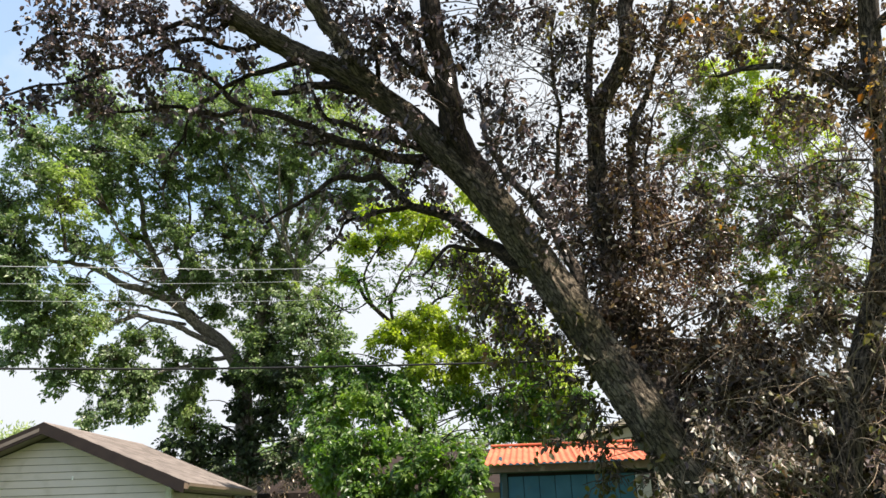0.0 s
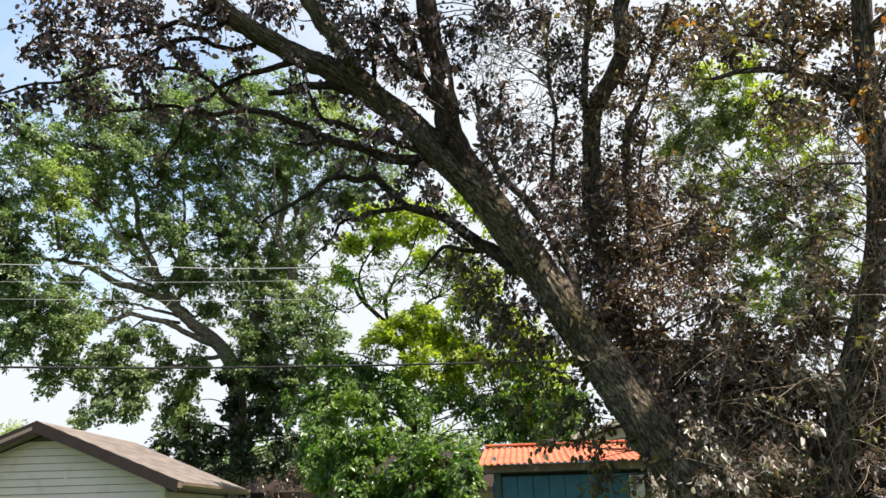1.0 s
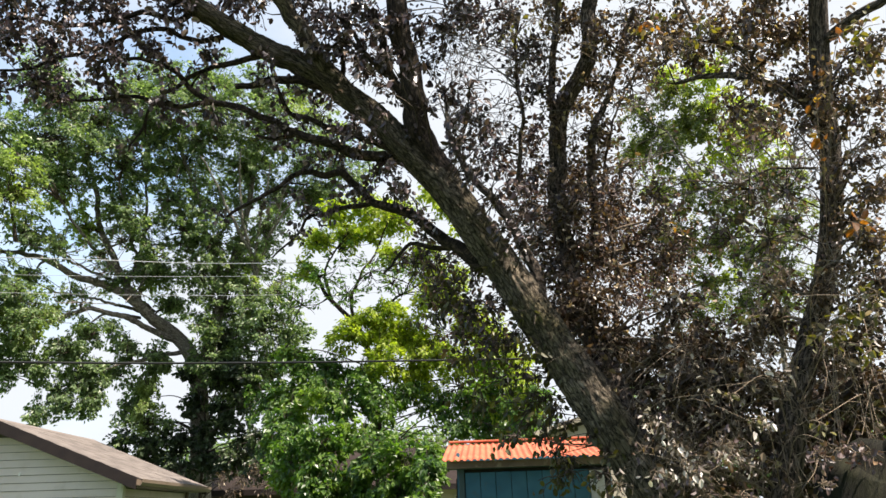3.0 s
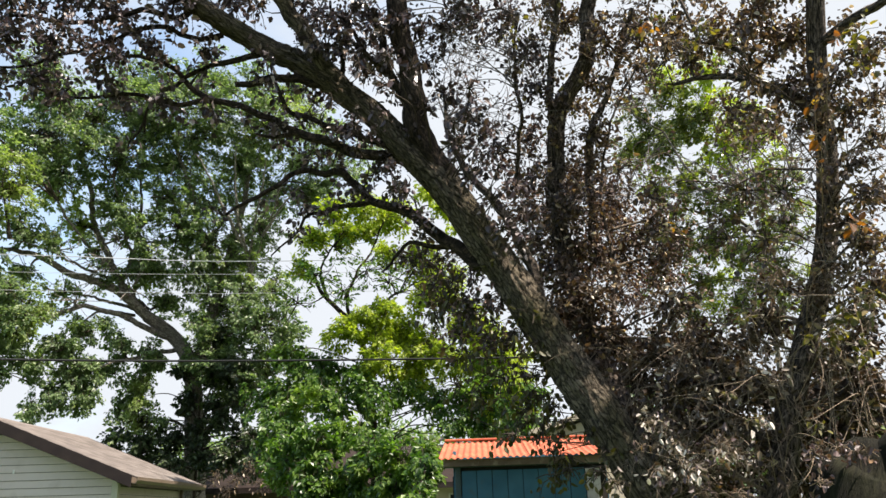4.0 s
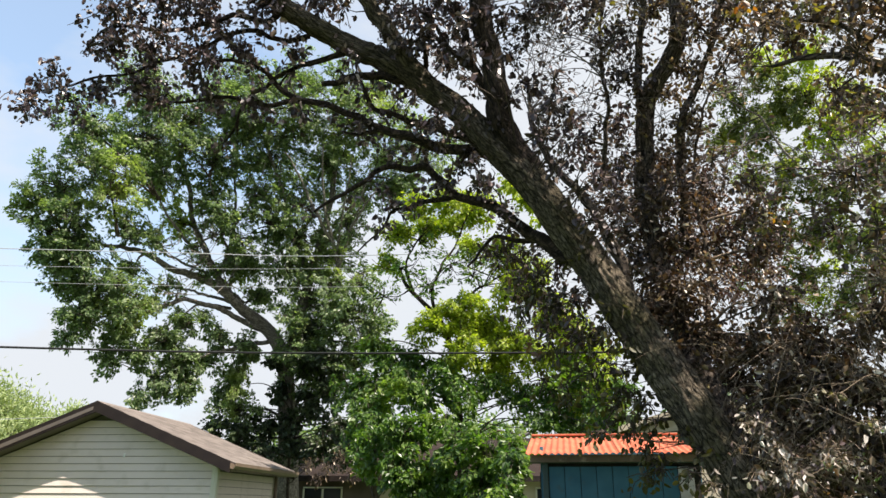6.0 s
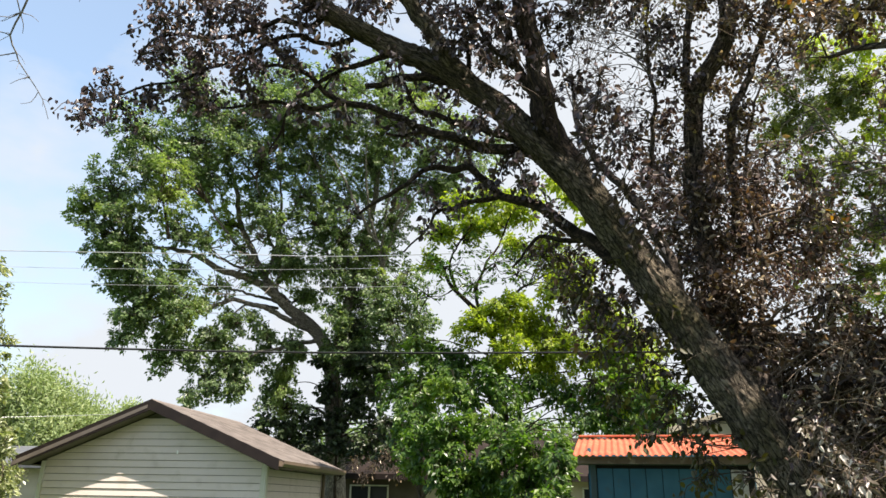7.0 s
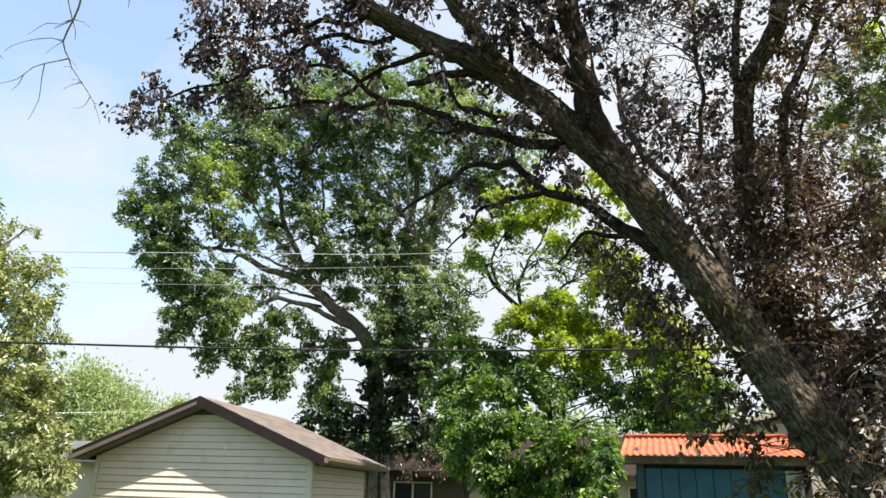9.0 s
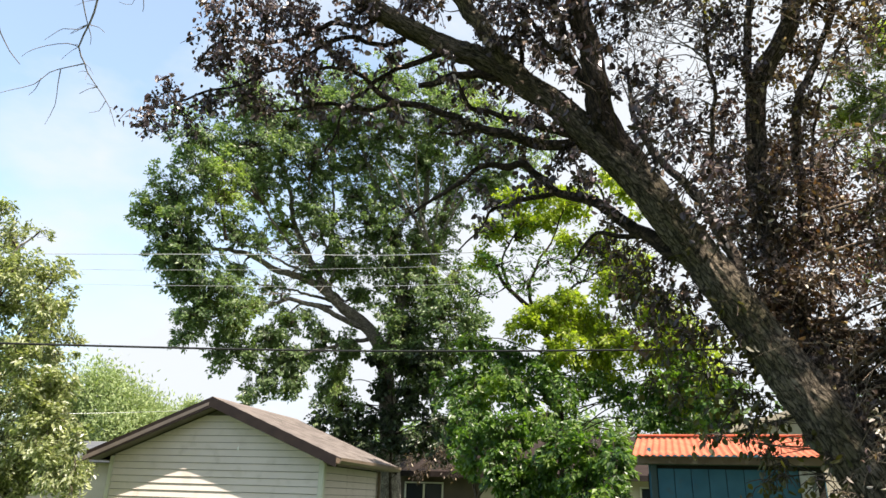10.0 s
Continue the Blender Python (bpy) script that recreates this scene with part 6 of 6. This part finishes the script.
    sprays(t, lines, side, 43, 130, 44, 0.082, 0.042, LEAF_LIME, TWIG, spread=0.3, droop=0.5, flat=0.6, twig_r=0.004, branch_r=0.008, swell=1.3)
    sprays(t, lines, low, 42, 120, 46, 0.09, 0.048, LEAF_BUSH, TWIG, spread=0.3, droop=0.7, flat=0.45, bunch=7, twig_r=0.004, branch_r=0.012, swell=1.2)
    thin = [(1.04, 12.60, 5.80, 0.43), (1.58, 12.63, 5.49, 0.39), (2.00, 12.50, 5.91, 0.39), (0.78, 13.54, 5.50, 0.34), (2.46, 12.67, 5.76, 0.35), (1.41, 12.92, 6.51, 0.38)]
    foliage(t, lines, thin, 44, 110, 0.09, 0.04, LEAF_BUSH, BARK_DARK, deep=1.0, droop=0.1, twigs=14, twig_r=0.007, full=False, branch_r=0.012, scatter=0.1, swell=1.5, compound=7)


build_compound_tree()


def build_shrubs():
    for k, (x, y, label, seed, cl) in enumerate([
        (0.70, 11.58, "leafy deep green shrub below the trees", 51, [(0.59, 11.42, 2.29, 0.43), (1.01, 11.05, 2.54, 0.42), (0.90, 10.75, 1.94, 0.32), (1.24, 10.84, 2.03, 0.41), (0.40, 12.50, 2.64, 0.31), (1.19, 10.79, 1.64, 0.26)]),
        (2.03, 10.20, "leafy deep green shrub beside the shed", 52, [(1.79, 10.55, 2.36, 0.40), (2.12, 9.97, 2.18, 0.35), (1.66, 10.88, 1.89, 0.41), (2.10, 10.15, 1.74, 0.37), (2.36, 9.41, 2.01, 0.25), (2.53, 9.86, 2.33, 0.25), (2.26, 9.25, 1.67, 0.26), (1.54, 11.11, 2.64, 0.33)]),
    ]):
        t = tree_base("shrub", x, y, label, "bush", "shrubs below the trees")
        lines = tree_limbs(t, TWIG, [([(x, y, -0.05), (x + 0.1, y, 0.8), (x - 0.05, y + 0.1, 1.6)], 0.04, 0.02), ([(x, y, 0.0), (x - 0.4, y, 0.7), (x - 0.6, y + 0.1, 1.3)], 0.03, 0.012)], first="stem", sides=8)
        sprays(t, lines, cl, seed, 150, 40, 0.09, 0.05, LEAF_BUSH, TWIG, spread=0.27, droop=0.7, flat=0.4, bunch=7, twig_r=0.004, branch_r=0.012, deep=1.0, swell=1.2)


build_shrubs()


def build_fine_leaved_tree():
    t = tree_base("fine_leaved_tree", 6.53, 7.65, "light green fine-leaved tree behind the thicket")
    lines = tree_limbs(t, BARK_PALE, [
        ([(6.53, 7.65, -0.05), (6.57, 7.42, 3.37), (6.45, 7.11, 4.60), (6.09, 7.09, 5.04), (5.77, 7.06, 5.34), (5.44, 7.10, 5.72), (5.12, 7.03, 6.20)], 0.06, 0.012),
        ([(5.74, 7.07, 5.36), (5.51, 7.16, 5.52), (5.25, 7.14, 5.89)], 0.022, 0.008),
        ([(5.85, 7.09, 5.42), (6.19, 6.82, 5.63), (6.46, 6.51, 5.73), (6.71, 6.21, 5.81)], 0.022, 0.008),
        ([(6.09, 7.09, 5.04), (6.17, 7.10, 5.69), (5.99, 7.11, 6.37), (5.79, 7.03, 6.92)], 0.025, 0.008),
    ], sides=10)
    lime = [(5.94, 7.18, 6.71, 0.41), (6.20, 7.17, 6.16, 0.39), (5.81, 7.54, 6.66, 0.31), (6.56, 7.03, 6.11, 0.29), (6.22, 6.43, 5.35, 0.31), (5.27, 7.18, 7.24, 0.20), (6.06, 6.48, 6.16, 0.24), (5.04, 7.51, 6.80, 0.25), (5.40, 7.75, 6.61, 0.29), (5.11, 7.93, 6.41, 0.26), (5.51, 7.34, 7.10, 0.29), (5.77, 6.80, 7.12, 0.25)]
    grey = [(5.33, 7.53, 6.16, 0.33), (5.62, 7.44, 5.58, 0.36), (6.03, 6.95, 5.25, 0.37), (6.04, 7.64, 4.91, 0.40), (6.10, 6.93, 4.55, 0.33), (5.37, 7.51, 4.90, 0.29), (5.95, 7.91, 4.40, 0.35), (5.97, 7.27, 3.96, 0.33), (6.34, 6.95, 4.24, 0.32), (6.59, 6.82, 4.95, 0.33), (5.34, 8.22, 4.48, 0.20), (5.80, 7.99, 3.87, 0.28), (4.97, 7.34, 5.48, 0.23),
            (6.47, 7.17, 3.73, 0.29)]
    sprays(t, lines, lime, 61, 300, 40, 0.052, 0.027, LEAF_FINE, TWIG, spread=0.17, droop=0.3, flat=0.55, twig_r=0.003, branch_r=0.009, swell=1.25)
    sprays(t, lines, grey, 62, 310, 36, 0.05, 0.027, LEAF_FINE, TWIG, spread=0.17, droop=0.35, flat=0.5, twig_r=0.003, branch_r=0.009, swell=1.3)


build_fine_leaved_tree()


def build_left_tree():
    t = tree_base("olive_green_tree", -7.82, 12.80, "loose olive-green tree beside the garage")
    lines = tree_limbs(t, BARK_PALE, [
        ([(-7.82, 12.80, -0.05), (-7.94, 12.72, 2.13), (-8.03, 12.56, 3.28), (-8.07, 12.32, 4.46), (-8.13, 11.98, 5.53), (-8.29, 11.53, 6.44)], 0.14, 0.03),
        ([(-8.03, 12.56, 3.28), (-7.74, 12.60, 4.11), (-7.49, 12.58, 4.87), (-7.27, 12.59, 5.31)], 0.05, 0.015),
        ([(-7.96, 12.68, 2.51), (-7.31, 12.59, 2.71), (-6.81, 12.66, 2.54)], 0.04, 0.015),
        ([(-8.07, 12.32, 4.46), (-7.91, 12.14, 5.48), (-7.61, 12.17, 5.95), (-7.42, 12.22, 6.14)], 0.04, 0.01),
    ], sides=10)
    c = [(-8.09, 12.18, 5.93, 0.42), (-7.44, 12.03, 6.01, 0.19), (-7.80, 11.49, 6.22, 0.24), (-7.44, 11.81, 5.17, 0.47), (-7.13, 12.35, 5.24, 0.38), (-8.13, 12.84, 4.75, 0.56), (-7.08, 12.26, 4.53, 0.47), (-7.06, 12.90, 4.86, 0.29), (-7.98, 13.07, 3.99, 0.55), (-7.32, 13.15, 3.97, 0.42), (-6.82, 12.82, 4.14, 0.24), (-7.59, 12.59, 3.10, 0.53), (-6.93, 12.25, 3.17, 0.46),
         (-7.30, 12.39, 2.31, 0.56), (-6.67, 12.31, 2.51, 0.48), (-7.03, 12.83, 1.78, 0.57), (-6.37, 12.93, 1.71, 0.42), (-7.28, 12.54, 1.49, 0.57), (-8.38, 11.80, 4.93, 0.72), (-8.61, 12.57, 3.56, 0.75), (-6.69, 13.12, 2.29, 0.31), (-7.86, 12.00, 2.09, 0.70), (-6.40, 13.16, 1.81, 0.29)]
    c += [(-5.61, 11.26, 2.32, 0.22), (-5.93, 11.33, 2.10, 0.34), (-5.48, 11.12, 1.82, 0.20), (-6.12, 11.31, 2.61, 0.38), (-6.42, 11.23, 2.95, 0.45), (-5.47, 11.13, 1.55, 0.20), (-5.77, 11.20, 1.69, 0.32), (-6.26, 11.27, 2.17, 0.45), (-6.72, 11.09, 3.45, 0.40), (-6.20, 11.33, 3.14, 0.35), (-7.00, 10.83, 4.87, 0.40), (-6.63, 11.18, 4.41, 0.35), (-6.61, 11.21, 3.84, 0.35)]
    sprays(t, lines, c, 71, 92, 44, 0.09, 0.04, LEAF_PALE, TWIG, spread=0.36, droop=0.1, flat=0.35, twig_r=0.004, branch_r=0.014, swell=1.15)


build_left_tree()


def build_far_trees():
    t = tree_base("round_far_tree", -15.20, 34.83, "rounded pale green tree far behind the garage")
    lines = tree_limbs(t, BARK_PALE, [([(-15.20, 34.83, -0.1), (-15.32, 34.77, 2.19), (-15.72, 34.50, 4.24), (-16.02, 34.20, 5.80)], 0.4, 0.1)], sides=10)
    c = [(-16.05, 33.03, 5.90, 1.02), (-14.76, 32.96, 5.53, 1.06), (-16.84, 34.10, 4.69, 1.24), (-14.66, 32.46, 4.09, 1.22), (-14.34, 34.82, 4.98, 0.86), (-13.26, 33.73, 4.24, 0.71), (-17.08, 33.31, 3.84, 1.10), (-16.28, 34.01, 3.40, 1.10), (-14.71, 35.32, 3.54, 1.25), (-13.03, 37.24, 5.57, 0.52), (-13.61, 37.10, 4.82, 0.84), (-17.54, 33.18, 5.09, 1.10)]
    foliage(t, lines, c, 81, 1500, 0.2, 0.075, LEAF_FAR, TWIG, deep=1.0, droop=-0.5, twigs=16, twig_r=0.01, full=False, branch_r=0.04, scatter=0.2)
    # tree row that closes the view along the back
    rng = random.Random(9)
    for k in range(22):
        az = radians(-70 + k * 8.2 + rng.uniform(-2, 2))
        d = rng.uniform(44, 56)
        x, y = d * math.sin(az), d * math.cos(az)
        if -0.62 < az < -0.2:
            continue
        hgt = rng.uniform(3.0, 4.2) if az < -0.2 else rng.uniform(5.0, 8.0)
        t = tree_base("far_tree", x, y, "distant green tree in a row behind the gardens", "tree", "far row of trees")
        lines = tree_limbs(t, BARK_DARK, [([(x, y, -0.1), (x + 0.2, y, hgt * 0.5), (x, y, hgt * 0.9)], 0.25, 0.06)], sides=8)
        c = [(x + rng.uniform(-2.6, 2.6), y + rng.uniform(-2, 2), hgt * rng.uniform(0.25, 0.95), rng.uniform(0.9, 1.5)) for _ in range(12)]
        foliage(t, lines, c, 90 + k, 90, 0.42, 0.2, LEAF_BIG, TWIG, deep=1.0, droop=0.3, twigs=7, twig_r=0.015, full=False, branch_r=0.04, scatter=0.25)


build_far_trees()


# ---- bare overhanging branch ----
def build_bare_tree():
    t = tree_base("bare_tree", -4.6, 2.2, "bare-twigged tree reaching over the yard")
    tip = [(-1.97, 3.13, 4.33), (-1.99, 3.24, 4.19), (-2.04, 3.30, 4.07), (-2.10, 3.35, 3.95), (-2.08, 3.41, 3.88), (-2.07, 3.44, 3.84), (-2.03, 3.51, 3.78), (-1.98, 3.58, 3.70), (-1.96, 3.65, 3.61)]
    twigs, pick = [], random.Random(12)
    for k in range(1, len(tip) - 1):
        for q in range(2):
            a = np.array(tip[k])
            way = np.array((pick.uniform(-1, 0.6), pick.uniform(-0.3, 0.3), pick.uniform(-0.8, 0.4))) * pick.uniform(0.05, 0.13)
            twigs.append(([tuple(a), tuple(a + way * 0.5 + (0, 0, 0.01)), tuple(a + way)], 0.0018, 0.0009))
    specs = [
        ([(-4.6, 2.2, -0.05), (-4.5, 2.3, 2.0), (-4.3, 2.5, 4.0), (-3.7, 3.0, 5.0)], 0.16, 0.06),
        ([(-3.7, 3.0, 5.0), (-2.9, 3.5, 5.35), (-1.91, 3.06, 4.46)] + tip[:1], 0.03, 0.007),
        (tip, 0.0065, 0.0014),
        ([(-2.05, 3.11, 4.30), (-2.06, 3.22, 4.17), (-2.05, 3.30, 4.07), (-2.04, 3.34, 4.02), (-2.05, 3.37, 3.98)], 0.0045, 0.0013),
        ([(-3.7, 3.0, 5.0), (-3.1, 3.4, 5.3), (-2.05, 3.11, 4.30)], 0.02, 0.0045),
        ([(-2.05, 3.30, 4.06), (-2.09, 3.30, 4.03), (-2.16, 3.27, 4.01), (-2.21, 3.27, 3.97), (-2.25, 3.27, 3.93)], 0.003, 0.0011),
        ([(-2.10, 3.35, 3.95), (-2.15, 3.32, 3.95), (-2.24, 3.29, 3.91), (-2.31, 3.27, 3.86), (-2.35, 3.27, 3.82)], 0.003, 0.0011),
    ]
    specs += [
        ([(-2.08, 3.41, 3.88), (-2.16, 3.39, 3.84), (-2.24, 3.37, 3.79), (-2.31, 3.37, 3.71), (-2.41, 3.34, 3.65), (-2.50, 3.31, 3.59)], 0.0032, 0.0012),
        ([(-2.19, 3.38, 3.82), (-2.21, 3.42, 3.74), (-2.23, 3.47, 3.64), (-2.28, 3.50, 3.53)], 0.003, 0.0012),
        ([(-2.28, 3.37, 3.75), (-2.31, 3.39, 3.69), (-2.34, 3.39, 3.65)], 0.0025, 0.0012),
        ([(-2.03, 3.50, 3.79), (-2.08, 3.49, 3.76), (-2.12, 3.49, 3.73)], 0.0025, 0.0012),
        ([(-2.00, 3.56, 3.73), (-2.03, 3.57, 3.67), (-2.08, 3.56, 3.65)], 0.0025, 0.0012),
        ([(-2.04, 3.31, 4.07), (-2.00, 3.33, 4.07), (-1.97, 3.35, 4.05)], 0.0025, 0.0012),
        ([(-2.06, 3.30, 4.06), (-2.10, 3.30, 4.02), (-2.13, 3.30, 4.00)], 0.0025, 0.0012),
    ]
    specs += [
        ([(-3.4, 3.2, 5.1), (-2.36, 2.91, 3.91), (-2.32, 3.03, 3.80), (-2.29, 3.09, 3.73), (-2.26, 3.15, 3.69)], 0.012, 0.002),
        ([(-1.91, 3.06, 4.46), (-1.79, 3.19, 4.39), (-1.77, 3.31, 4.26), (-1.78, 3.35, 4.20)], 0.006, 0.0015),
        ([(-1.79, 3.27, 4.30), (-1.83, 3.31, 4.22), (-1.89, 3.28, 4.21)], 0.002, 0.001),
    ]
    tree_limbs(t, TWIG_GREY, specs + twigs, sides=8, rough=0.05)


build_bare_tree()


# ---- wires ----
def wire(name, points, r, material, label):
    line = curve_points(points, 0.5)
    v, f, uv = tube(line, np.full(len(line), r), 6)
    ob = mesh_ob(name, v, f, material, None, "", uv, True)
    tagged(ob, label, "cable")


wire("power_cable", [(-8.24, 7.87, 3.13), (-5.73, 8.99, 3.33), (-1.30, 10.03, 3.57), (3.59, 9.44, 3.62), (5.97, 8.60, 3.58), (8.62, 7.43, 3.46), (11.89, 5.14, 3.23)], 0.015, CABLE, "thick black service cable strung across the yard")
wire("overhead_wire", [(-14.94, 12.68, 5.60), (-9.57, 15.04, 6.56), (-3.93, 16.14, 7.10), (-0.19, 16.05, 7.20), (7.58, 12.05, 6.48), (9.20, 10.37, 6.06), (11.87, 5.68, 4.82)], 0.009, WIRE, "thin pale overhead wire crossing before the trees")
wire("overhead_wire", [(-14.93, 12.75, 5.41), (-9.93, 14.93, 6.18), (-6.81, 15.92, 6.54), (-1.16, 16.42, 6.94), (3.96, 15.13, 6.93), (8.40, 11.57, 6.30), (11.88, 5.71, 4.75)], 0.0045, WIRE, "thin pale overhead wire crossing before the trees")
wire("overhead_wire", [(-14.93, 12.79, 5.28), (-9.91, 15.02, 5.89), (-6.79, 16.03, 6.19), (-1.15, 16.55, 6.51), (3.97, 15.28, 6.48), (9.53, 10.97, 5.54), (11.90, 5.84, 4.40)], 0.0045, WIRE, "thin pale overhead wire crossing before the trees")
wire("overhead_wire", [(-24.17, 22.41, 3.17), (-14.77, 29.37, 4.44), (-11.81, 30.65, 4.76), (-8.93, 31.58, 5.10)], 0.009, WIRE, "thin pale overhead wire before a far tree")
